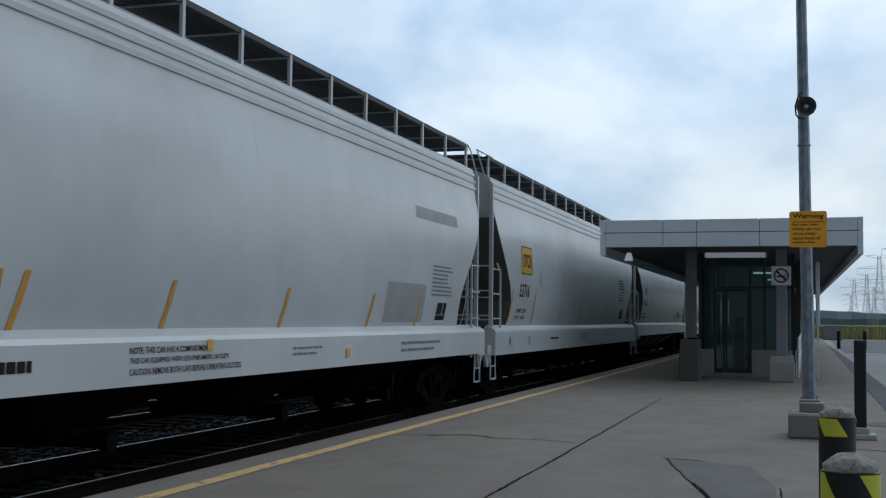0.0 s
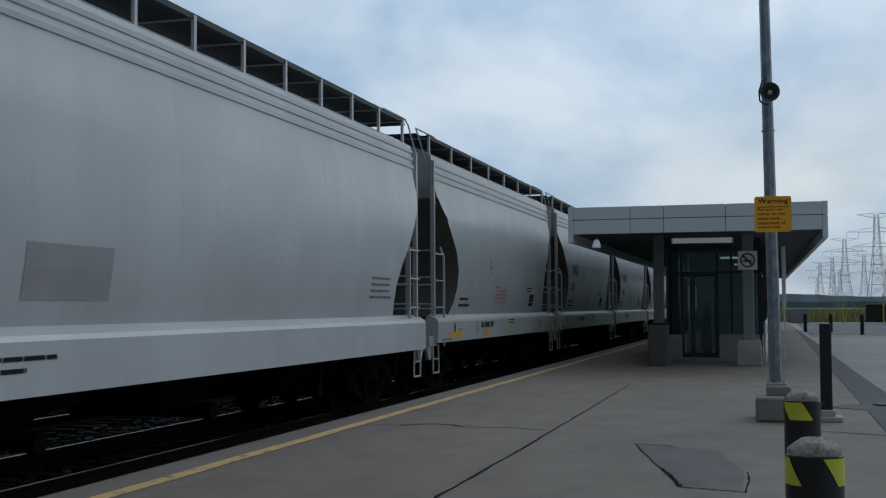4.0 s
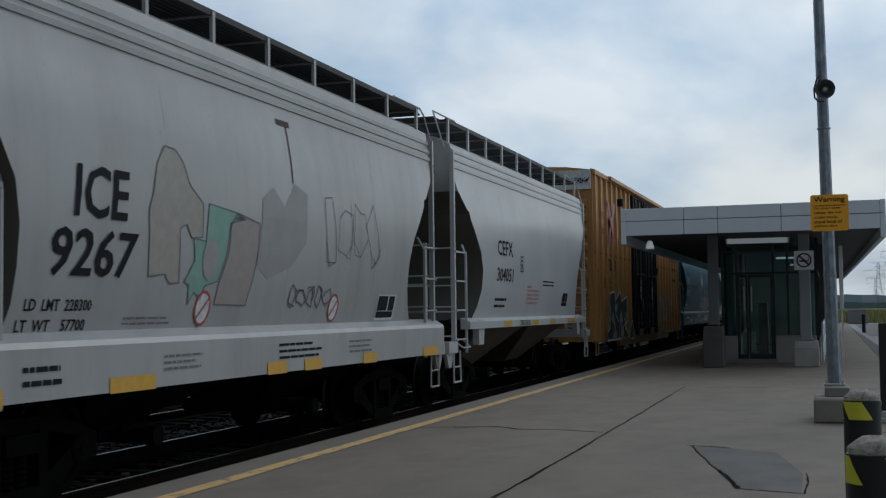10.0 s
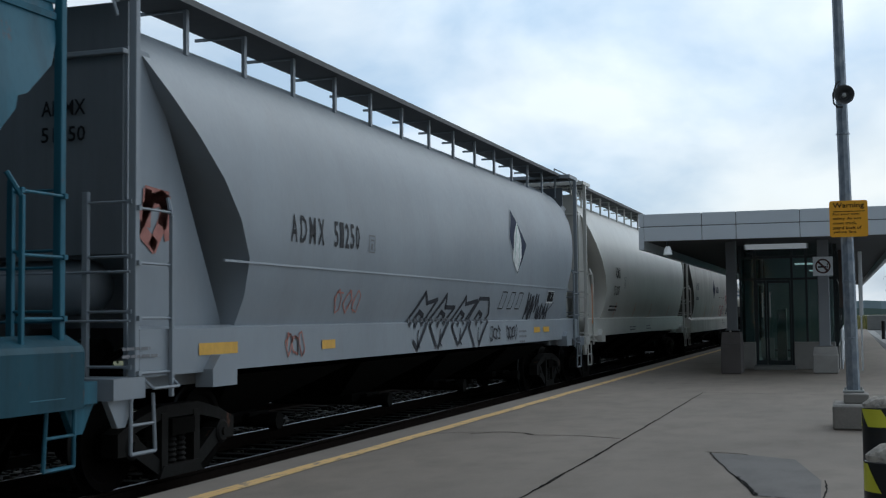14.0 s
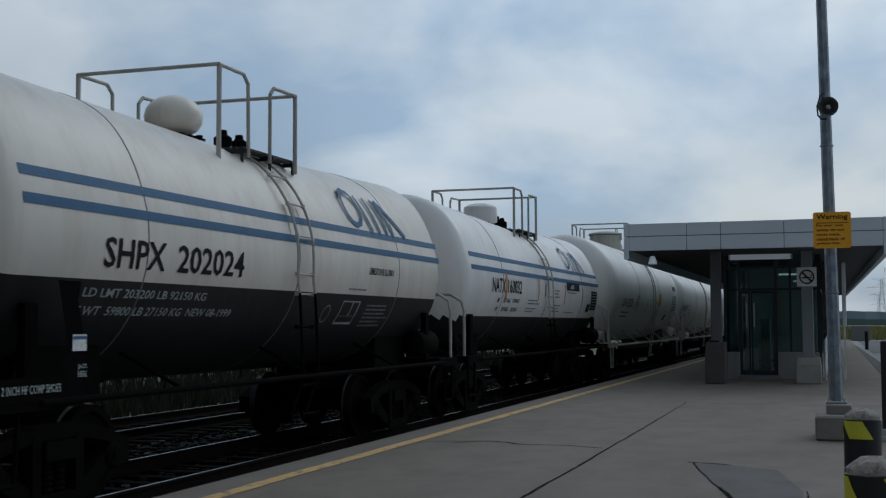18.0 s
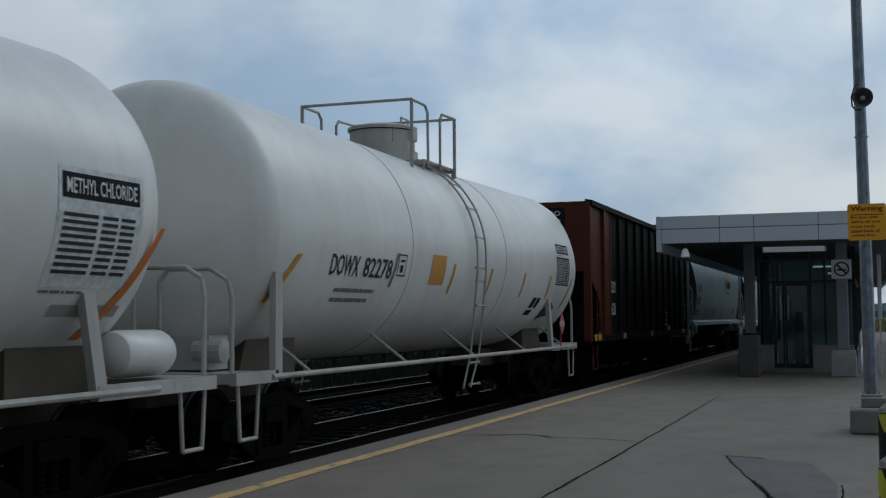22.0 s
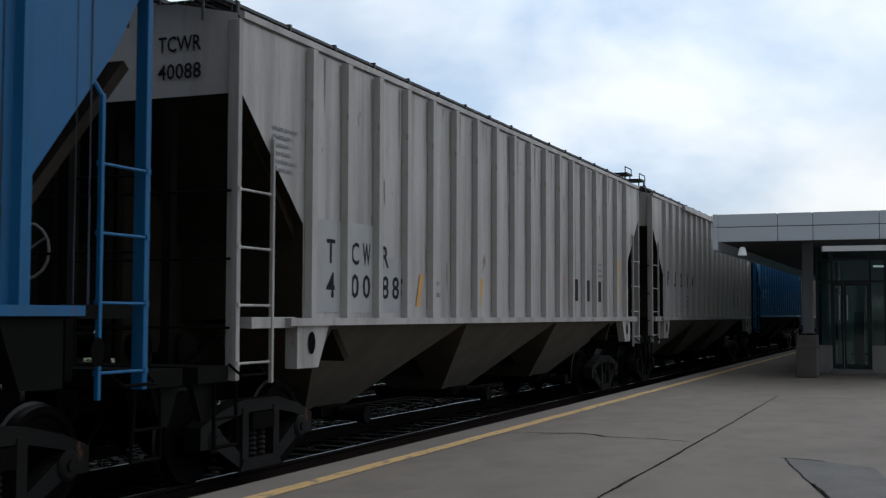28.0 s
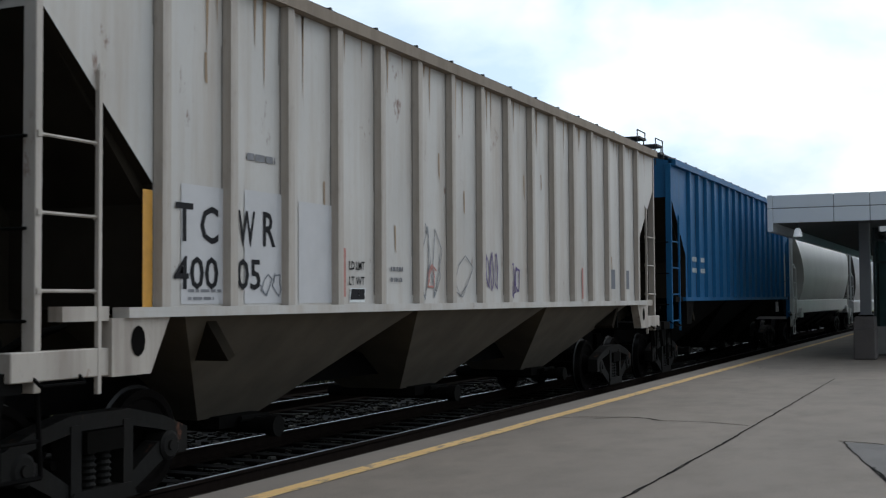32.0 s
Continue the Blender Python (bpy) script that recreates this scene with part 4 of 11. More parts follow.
def post_mesh(z0, z1, x, mat):
    key = (z0, z1, x, mat.name)
    if key not in POSTS:
        bm = bmesh.new()
        prism = [(-0.075, 0), (-0.055, 0.075), (0.055, 0.075), (0.075, 0)]
        a = [bm.verts.new((x + d, y, z0)) for y, d in prism]
        b = [bm.verts.new((x + d, y, z1)) for y, d in prism]
        for i in range(3):
            bm.faces.new((a[i], a[i + 1], b[i + 1], b[i]))
        bm.faces.new(a[::-1])
        bm.faces.new(b)
        box(bm, x + 0.0, x + 0.09, -0.095, 0.095, z0 - 0.05, z0 + 0.02)
        POSTS[key] = meshed("side_post", bm, mat)
    return POSTS[key]


def ribbed_hopper(car, L, mat, cap=None, under=None, posts=None, nposts=17, sill=1.62, eave=4.55, first=2.25, nbays=3, chord=(0.75, None), rear=None, pad=0.0):
    """A covered hopper with flat sides, outside posts and three sloping bays below the side sill."""
    under = under or P_DUST
    inset = table([(sill, 1.25), (2.62, 1.25), (3.80, 0.0), (6, 0.0)])
    prof = [(1.545, sill), (1.545, 2.62), (1.545, 3.80), (1.545, eave - 0.06), (1.5, eave + 0.02), (0.8, eave + 0.17), (0.0, eave + 0.22)]
    y0, y1 = 0.75, L - 0.75
    bm = bmesh.new()
    shell(bm, prof, inset, y0, y1, 4, rear)
    body = part("body", bm, mat, car)
    body.data.materials.append(P_SLOPE)  # shade behind the end platforms, painted into the lower end walls
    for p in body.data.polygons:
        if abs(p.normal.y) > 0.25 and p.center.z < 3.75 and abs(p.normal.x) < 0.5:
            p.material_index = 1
    side = flat_side(1.545)
    me = post_mesh(sill, eave - 0.06, 1.545, posts or mat)
    for i in range(nposts):
        y = first + (L - 2 * first) * i / (nposts - 1)
        share("side_post", me, car, (0, y, 0))
        share("side_post", me, car, (0, y, 0), math.pi).location = (0, y, 0)
    for s in (-1, 1):
        bm = bmesh.new()
        prism_y(bm, [(s * 1.50, eave - 0.035), (s * 1.575, eave - 0.035), (s * 1.575, eave + 0.03), (s * 1.50, eave + 0.05)], y0, y1)
        part("eave_edge", bm, cap or mat, car)
        if chord:
            bm = bmesh.new()
            prism_y(bm, [(s * 1.50, eave - 0.09), (s * 1.655, eave - 0.09), (s * 1.655, eave + 0.035), (s * 1.50, eave + 0.065)], max(y0, chord[0]), min(y1, chord[1] or y1))
            part("top_chord", bm, cap or mat, car)
        bm = bmesh.new()
        prism_y(bm, [(s * 1.48, sill - 0.06), (s * 1.64, sill - 0.06), (s * 1.64, sill + 0.02), (s * 1.48, sill + 0.02)], 1.6, L - 1.6)
        part("side_sill", bm, mat, car)
    # end slope sheets, bolster plates and end frames
    for end in (0, 1):
        def Y(u):
            return L - u if end else u
        # the slope sheet's colour holds the end's shade as well as grime
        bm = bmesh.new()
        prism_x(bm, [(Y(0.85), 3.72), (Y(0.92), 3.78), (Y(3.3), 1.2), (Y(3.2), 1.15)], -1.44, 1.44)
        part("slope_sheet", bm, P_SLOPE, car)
        # web and bulkhead are plates added to close the sky gap between cars
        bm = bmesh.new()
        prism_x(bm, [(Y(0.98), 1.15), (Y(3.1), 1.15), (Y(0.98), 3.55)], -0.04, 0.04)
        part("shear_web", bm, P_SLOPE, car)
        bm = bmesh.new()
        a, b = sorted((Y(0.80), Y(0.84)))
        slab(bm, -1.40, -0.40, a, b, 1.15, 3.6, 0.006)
        part("gap_bulkhead", bm, P_SLOPE, car)
        for s in (-1, 1):
            bm = bmesh.new()
            prism_x(bm, [(Y(1.80 - pad), 1.12), (Y(2.26 - pad), 1.12), (Y(2.50 - pad), sill - 0.06), (Y(1.80 - pad), sill - 0.06)], s * 1.46, s * 1.60)
            prism_x(bm, [(Y(0.95), sill - 0.08), (Y(1.8 - pad), sill - 0.08), (Y(1.8 - pad), sill + 0.03), (Y(0.95), sill + 0.03)], s * 1.44, s * 1.57)
            if pad:
                a, b = sorted((Y(0.45), Y(1.8 - pad)))
                slab(bm, min(s * 1.46, s * 1.575), max(s * 1.46, s * 1.575), a, b, 1.13, 1.34, 0.008)
            part("bolster_plate", bm, P_DARKBAY if under is P_DARKBAY else posts or mat, car)
            # no real opening: the hole's darkness is a black disc on the plate
            lay("jacking_hole", [[(Y(2.10 - pad) + 0.085 * math.cos(a * 0.5236), 1.38 + 0.12 * math.sin(a * 0.5236)) for a in range(12)]], GRIME_BLACK, car, flat_side(s * 1.602), 0.004 * s)
        # stiffeners in near-black paint: the shade between cars is in their colour
        for x in (-0.75, 0.0, 0.75):
            bm = bmesh.new()
            box(bm, x - 0.05, x + 0.05, min(Y(0.70), Y(0.8)), max(Y(0.70), Y(0.8)), 1.1, 3.75)
            part("end_stiffener", bm, P_DARKBAY, car)
    span = (L - 4.9) / nbays
    bays(car, [(2.45 + i * span + 0.03, 2.45 + (i + 1) * span - 0.03) for i in range(nbays)], under, 1.5, 0.5, sill - 0.05, 0.55)
    bm = bmesh.new()
    for i in range(6):
        box(bm, -0.42 + i * 0.14, -0.33 + i * 0.14, 0.7, L - 0.7, eave + 0.32, eave + 0.36)
    for s in (-1, 1):
        tube(bm, (s * 1.15, 0.8, eave + 0.17), (s * 1.15, L - 0.8, eave + 0.17), 0.03, 6)
    y = 1.2
    while y < L - 1:
        box(bm, -0.42, 0.42, y, y + 0.05, eave + 0.18, eave + 0.33)
        y += 1.2
    part("running_board", bm, GRATE, car)
    bm = bmesh.new()
    for i in range(7):
        box(bm, 0.72 + i * 0.09, 0.79 + i * 0.09, 0.75, L - 0.75, eave + 0.17, eave + 0.20)
    y = 1.0
    while y < L - 0.9:
        box(bm, 1.28, 1.34, y, y + 0.04, eave + 0.02, eave + 0.22)
        y += 1.05
    part("edge_board", bm, GRATE, car)
    for end in (0, 1):
        def Y(u):
            return L - u if end else u
        bm = bmesh.new()
        for i in range(6):
            a, b = sorted((Y(0.42 + i * 0.09), Y(0.48 + i * 0.09)))
            box(bm, 0.4, 1.35, a, b, eave + 0.30, eave + 0.34)
        for x in (0.45, 1.3):
            for u in (0.45, 0.95):
                tube(bm, (x, Y(u), eave - 0.1), (x, Y(u), eave + 0.31), 0.015, 6)
        pipe(bm, [(1.32, Y(0.42), eave + 0.3), (1.32, Y(0.42), eave + 0.46), (1.32, Y(1.0), eave + 0.46), (1.32, Y(1.0), eave + 0.1)], 0.013, 6)
        part("end_platform", bm, GRATE, car)
    # end sill and steps are painted near black for the shade between cars
    end_gear(car, L, posts or mat, sill_mat=P_DARKBAY, post_x=1.50, post_u=0.72, top=eave - 0.05, side_u=0.62, low=1.05, high=3.0, sill_z=(1.05, 1.2), ladder_top=3.62, facing=False, step_mat=GRIME_BLACK, pitch=0.553, first=0.16, broad=0.06)
    gear(car, L, GRIME_BLACK, dusty=True)
    return side


def tank_car(car, L, R, zc, mat, belly=None, head=0.75, over=0.95, belly_z=2.1, manway="valve", sump=False, rail_mat=None, seed=0, rear_in=0.0, beam=1.25, brace=(1.26, 0.0), reservoir=False, vee=(0.0, 0.0)):
    """A tank car: barrel with dished heads, top platform with rails, ladder, side pipe rails, saddles and steps."""
    y0, y1 = over, L - over
    rm = rail_mat or mat
    prof = []
    for k in range(9):
        a = math.pi / 2 * k / 8
        prof.append((y0 + head * (1 - math.sin(a)), max(0.02, R * math.cos(a))))
    prof = prof[::-1]
    mid = [(y0 + head + (y1 - y0 - 2 * head) * k / 14, R) for k in range(1, 14)]
    prof = prof + mid + [(y1 + y0 - a, r) for a, r in prof[::-1]]
    bm = bmesh.new()
    spun(bm, prof, 64, "y", (0, 0, zc))
    # the barrel's back sags or rises a little from the middle to the ends
    def sag(mesh):
        for v in mesh.verts:
            far = abs(v.co.y - L / 2) / (L / 2)
            v.co.z += (vee[0] + (vee[1] - vee[0]) * far) * min(1.0, max(0.0, (v.co.z - zc - 0.45) / 0.6))

    sag(bm)
    me = meshed("tank", bm, [mat, belly or mat], True)
    if belly:
        for p in me.polygons:
            if p.center[2] < belly_z and y0 + head * 0.2 < p.center[1] < y1 - head * 0.2:
                p.material_index = 1
    share("tank", me, car)

    def side(z):
        d = min(0.999, abs(z - zc) / R)
        return R * math.sqrt(1 - d * d)
    # ring seams
    for f in ((0.21, 0.5, 0.8) if belly else (0.31, 0.61)):
        y = y0 + (y1 - y0) * f
        bm = bmesh.new()
        spun(bm, [(y - 0.012, R - 0.004), (y - 0.006, R + 0.005), (y + 0.006, R + 0.005), (y + 0.012, R - 0.004)], 64, "y", (0, 0, zc))
        sag(bm)
        part("ring_seam", bm, GREY_INK if belly else SEAM, car, smooth=True)
    ym = L / 2
    top = zc + R
    # manway or valve housing on its platform
    bm = bmesh.new()
    if manway == "valve":
        yh = ym - 0.12
        spun(bm, [(top - 0.1, 0.02), (top - 0.1, 0.60), (top + 0.10, 0.60), (top + 0.11, 0.55), (top + 0.46, 0.55), (top + 0.46, 0.02)], 28, "z", (0, yh, 0))
        house = part("valve_housing", bm, P_HOUSING, car, "grimy cream valve housing", smooth=True)
        bm = bmesh.new()
        spun(bm, [(top + 0.46, 0.02), (top + 0.46, 0.585), (top + 0.51, 0.585), (top + 0.54, 0.50), (top + 0.58, 0.30), (top + 0.60, 0.02)], 28, "z", (0, yh, 0))
        part("housing_lid", bm, P_HOUSING, house, smooth=True)
        # a black ring draws the dark gap line below the lid
        bm = bmesh.new()
        spun(bm, [(top + 0.445, 0.40), (top + 0.445, 0.558), (top + 0.46, 0.558), (top + 0.46, 0.40)], 28, "z", (0, yh, 0))
        part("lid_gap_ring", bm, GRIME_BLACK, house)
        bm = bmesh.new()
        box(bm, 0.36, 0.58, yh - 0.13, yh + 0.13, top + 0.28, top + 0.52)
        part("hinge_box", bm, P_HOUSING, house)
        bm = bmesh.new()
        pipe(bm, [(0.40, yh - 0.16, top + 0.50), (0.40, yh - 0.16, top + 0.66), (0.40, yh + 0.16, top + 0.66), (0.40, yh + 0.16, top + 0.50)], 0.018, 6)
        part("lid_handle", bm, P_HOUSING, house)
        for a in (-0.9, 0.95):
            bm = bmesh.new()
            box(bm, 0.50 * math.cos(a) - 0.035, 0.50 * math.cos(a) + 0.045, yh + 0.50 * math.sin(a) - 0.03, yh + 0.50 * math.sin(a) + 0.03, top + 0.22, top + 0.48)
            part("lid_latch", bm, GRIME_BLACK, house)
    else:
        ball = [(top + 0.04, 0.02)] + [(top + 0.30 + 0.27 * math.sin(a * 0.3142 - 1.25), 0.36 * math.cos(a * 0.3142 - 1.25)) for a in range(9)] + [(top + 0.57, 0.02)]
        spun(bm, ball if manway == "ball" else [(top + 0.04, 0.02), (top + 0.04, 0.37), (top + 0.07, 0.385), (top + 0.38, 0.385), (top + 0.42, 0.37), (top + 0.47, 0.30), (top + 0.505, 0.16), (top + 0.515, 0.02)], 28, "z", (0, ym - 0.62, 0))
        dome = part("manway_dome", bm, mat, car, smooth=True)
        bm = bmesh.new()
        spun(bm, [(top - 0.12, 0.02), (top - 0.12, 0.33), (top + 0.05, 0.33), (top + 0.05, 0.02)], 24, "z", (0, ym - 0.62, 0))
        for a in range(8):
            box(bm, 0.36 * math.cos(a * 0.785) - 0.03, 0.36 * math.cos(a * 0.785) + 0.03, ym - 0.62 + 0.36 * math.sin(a * 0.785) - 0.03, ym - 0.62 + 0.36 * math.sin(a * 0.785) + 0.03, top - 0.03, top + 0.06)
        tagged(part("dome_collar", bm, GRIME_BLACK, dome, "dark bolted collar"), kind="stuff")
        bm = bmesh.new()
        for d in (0.45, 0.9):
            spun(bm, [(top - 0.05, 0.02), (top - 0.05, 0.12), (top + 0.2, 0.12), (top + 0.24, 0.06), (top + 0.3, 0.05)], 12, "z", (0.1, ym + d, 0))
        box(bm, -0.3, 0.3, ym + 0.2, ym + 1.1, top - 0.04, top + 0.03)
        part("top_valve", bm, GRIME_BLACK, car)
    bm = bmesh.new()
    pz = top - 0.12
    for s in (-1, 1):
        for i in range(5):
            x = s * (0.52 + i * 0.09)
            box(bm, x - 0.03, x + 0.03, ym - 0.55, ym + 0.90, pz, pz + 0.03)
        for y in (ym - 0.55, ym + 0.2, ym + 0.87):
            box(bm, min(s * 0.5, s * 0.95), max(s * 0.5, s * 0.95), y, y + 0.03, pz - 0.05, pz)
            tube(bm, (s * 0.9, y, pz), (s * 0.9, y, zc + math.sqrt(max(0.01, R * R - 0.81)) - 0.03), 0.02, 6)
    part("top_platform", bm, GRATE if belly else rm, car)
    hz = top + 0.77 + min(0.0, vee[0])
    for s in (-1, 1):
        x = s * 0.95
        bm = bmesh.new()
        pipe(bm, [(x, ym - 1.24, hz), (x, ym - 0.62, hz), (x, ym - 0.5, hz - 0.1), (x, ym - 0.48, pz - 0.1)], 0.024)
        tube(bm, (x, ym - 1.22, hz - 0.02), (x, ym - 1.22, zc + math.sqrt(max(0.02, R * R - 0.9)) - 0.05), 0.03)
        part("platform_rail", bm, rm, car)
        bm = bmesh.new()
        pipe(bm, [(x, ym + 0.10, pz - 0.1), (x, ym + 0.10, hz - 0.12), (x, ym + 0.20, hz - 0.02), (x, ym + 0.86, hz)], 0.024)
        tube(bm, (x, ym + 0.84, hz), (x, ym + 0.84, pz - 0.15), 0.030)
        part("platform_rail", bm, rm, car)
    for y in (ym - 1.24, ym + 0.86):
        bm = bmesh.new()
        tube(bm, (-0.95, y, hz), (0.95, y, hz), 0.024)
        part("cross_rail", bm, rm, car)
    # side ladder, following the barrel and then hanging to the step
    for s in (1, -1):
        bm = bmesh.new()
        hanging = []
        for d in (-0.20, 0.25):
            pts = []
            for k in range(13):
                a = math.radians(68 - k * 5.6 * 1.0)
                pts.append((s * (R + 0.07) * math.cos(a), ym + d, zc + (R + 0.07) * math.sin(a)))
            pts += [(s * (R + 0.07), ym + d, zc - 0.3)]
            low = [pts[-1], (s * 1.56, ym + d, 1.1), (s * 1.52, ym + d * 0.8 - 0.3, 0.55)]
            if belly:
                pts.append((s * (R + 0.09), ym + d, belly_z))
                low[0] = pts[-1]
            pipe(bm, pts, 0.018, 6)
            hanging.append(low)
        lad = part("side_ladder", bm, rm, car)
        for low in hanging:
            bm = bmesh.new()
            pipe(bm, low, 0.018, 6)
            part("lower_stile", bm, GRIME_BLACK if belly else rm, lad)
        me = rung_mesh(0.44, "y", rm)
        low_rung = rung_mesh(0.44, "y", GRIME_BLACK if belly else rm)
        for k in range(5):
            a = math.radians(60 - k * 17)
            share("rung", me, lad, (s * (R + 0.07) * math.cos(a), ym - 0.20, zc + (R + 0.07) * math.sin(a)))
        for z in (zc - 0.45, zc - 0.85, 0.95, 0.6):
            share("rung", me if z > 1.9 else low_rung, lad, (s * (R + 0.05 if z > 1.6 else 1.55), ym - 0.20, z))
    for s in (1, -1):
        bm = bmesh.new()
        tube(bm, (s * 1.56, 1.1, 1.05), (s * 1.56, L - 1.1, 1.05), 0.032)
        part("side_handrail", bm, rm if not belly else GRIME_BLACK, car)
        n = 5
        for k in range(n):
            y = ym + (k - 2) * 3.05
            bm = bmesh.new()
            zz = zc - R * 0.77
            tube(bm, (s * side(zz), y - 0.06, zz), (s * 1.56, y + 0.03, 1.05), 0.022)
            part("rail_stay", bm, rm if not belly else GRIME_BLACK, car)
    # stub sills, saddles and end platforms
    for end in (0, 1):
        def Y(u):
            return L - rear_in - u if end else u
        bm = bmesh.new()
        prism_x(bm, [(Y(1.35), 1.02), (Y(2.75), 1.02), (Y(2.75), zc - R * 0.72), (Y(1.65), zc - R * 0.62)], -1.0, 1.0)
        box(bm, -0.32, 0.32, min(Y(0.6), Y(3.4)), max(Y(0.6), Y(3.4)), 0.72, 1.05)
        part("saddle", bm, GRIME_BLACK if belly else P_DUST, car)
        bm = bmesh.new()
        a, b = sorted((Y(0.32), Y(0.95)))
        slab(bm, -1.52, 1.52, a, b, 1.0, 1.12, 0.01)
        reach = beam if end else 1.25
        box(bm, -1.56, -1.48, min(Y(0.32), Y(reach)), max(Y(0.32), Y(reach)), 0.99, 1.12)
        box(bm, 1.48, 1.56, min(Y(0.32), Y(reach)), max(Y(0.32), Y(reach)), 0.99, 1.12)
        part("end_platform", bm, rm if not belly else GRIME_BLACK, car)
        for s in (-1, 1):
            bm = bmesh.new()
            pipe(bm, [(s * 0.62, Y(0.36), 1.1), (s * 0.62, Y(0.36), 2.08), (s * 0.72, Y(0.36), 2.2), (s * 1.22, Y(0.36), 2.2), (s * 1.42, Y(0.38), 2.08), (s * 1.46, Y(0.4), 1.9), (s * 1.46, Y(0.4), 1.1)], 0.026)
            part("end_rail", bm, rm, car)
            bm = bmesh.new()
            pipe(bm, [(s * 1.5, Y(0.45), 1.0), (s * 1.5, Y(0.5), 0.42), (s * 1.5, Y(0.85), 0.42), (s * 1.5, Y(0.9), 1.0)], 0.022)
            part("sill_step", bm, GRIME_BLACK if belly else rm, car)
            bm = bmesh.new()
            ub, lean = brace if end else (1.26, 0.0)
            xt = 1.52 - lean
            zt = zc - math.sqrt(max(0.05, R * R - xt * xt)) + 0.03 if lean or brace[0] > 1.3 else zc - R * 0.45
            p, q = (1.52, 1.05), (xt, zt)
            if not (lean or brace[0] > 1.3):
                p, q = (1.30, 1.1), (1.30, zt)
            prism_y(bm, [(s * (p[0] - 0.04), p[1]), (s * (p[0] + 0.04), p[1]), (s * (q[0] + 0.04), q[1]), (s * (q[0] - 0.04), q[1])], min(Y(ub - 0.08), Y(ub + 0.08)), max(Y(ub - 0.08), Y(ub + 0.08)))
            part("head_brace", bm, GRIME_BLACK if belly else rm, car)
    if reservoir or belly:
        bm = bmesh.new()
        c = L - rear_in - 1.15
        spun(bm, [(c - 0.46, 0.03), (c - 0.44, 0.12), (c - 0.38, 0.20), (c - 0.32, 0.22), (c + 0.32, 0.22), (c + 0.38, 0.20), (c + 0.44, 0.12), (c + 0.46, 0.03)], 20, "y", (1.18, 0, 1.36))
        part("air_reservoir", bm, TRUCK_IRON if belly else mat, car, smooth=True)
    bm = bmesh.new()
    box(bm, 0.5, 1.1, 0.55, 0.95, 1.14, 1.5)
    spun(bm, [(0.9, 0.03), (0.92, 0.13), (1.25, 0.13), (1.28, 0.03)], 12, "x", (0, 0.62, 1.34))
    pipe(bm, [(0.5, 0.8, 1.4), (0.1, 1.1, 1.5), (-0.6, 1.0, 1.5)], 0.025)
    part("brake_valve", bm, rm if not belly else TRUCK_IRON, car)
    if sump:
        bm = bmesh.new()
        box(bm, -0.5, 0.9, ym - 1.9, ym - 0.7, zc - R - 0.15, zc - R + 0.15)
        part("bottom_fitting", bm, mat, car)
    truck(car, 2.0)
    truck(car, L - 2.0)
    share("coupler", COUPLER, car, (0, 0, 0))
    share("coupler", COUPLER, car, (0, L, 0), math.pi)
    return side


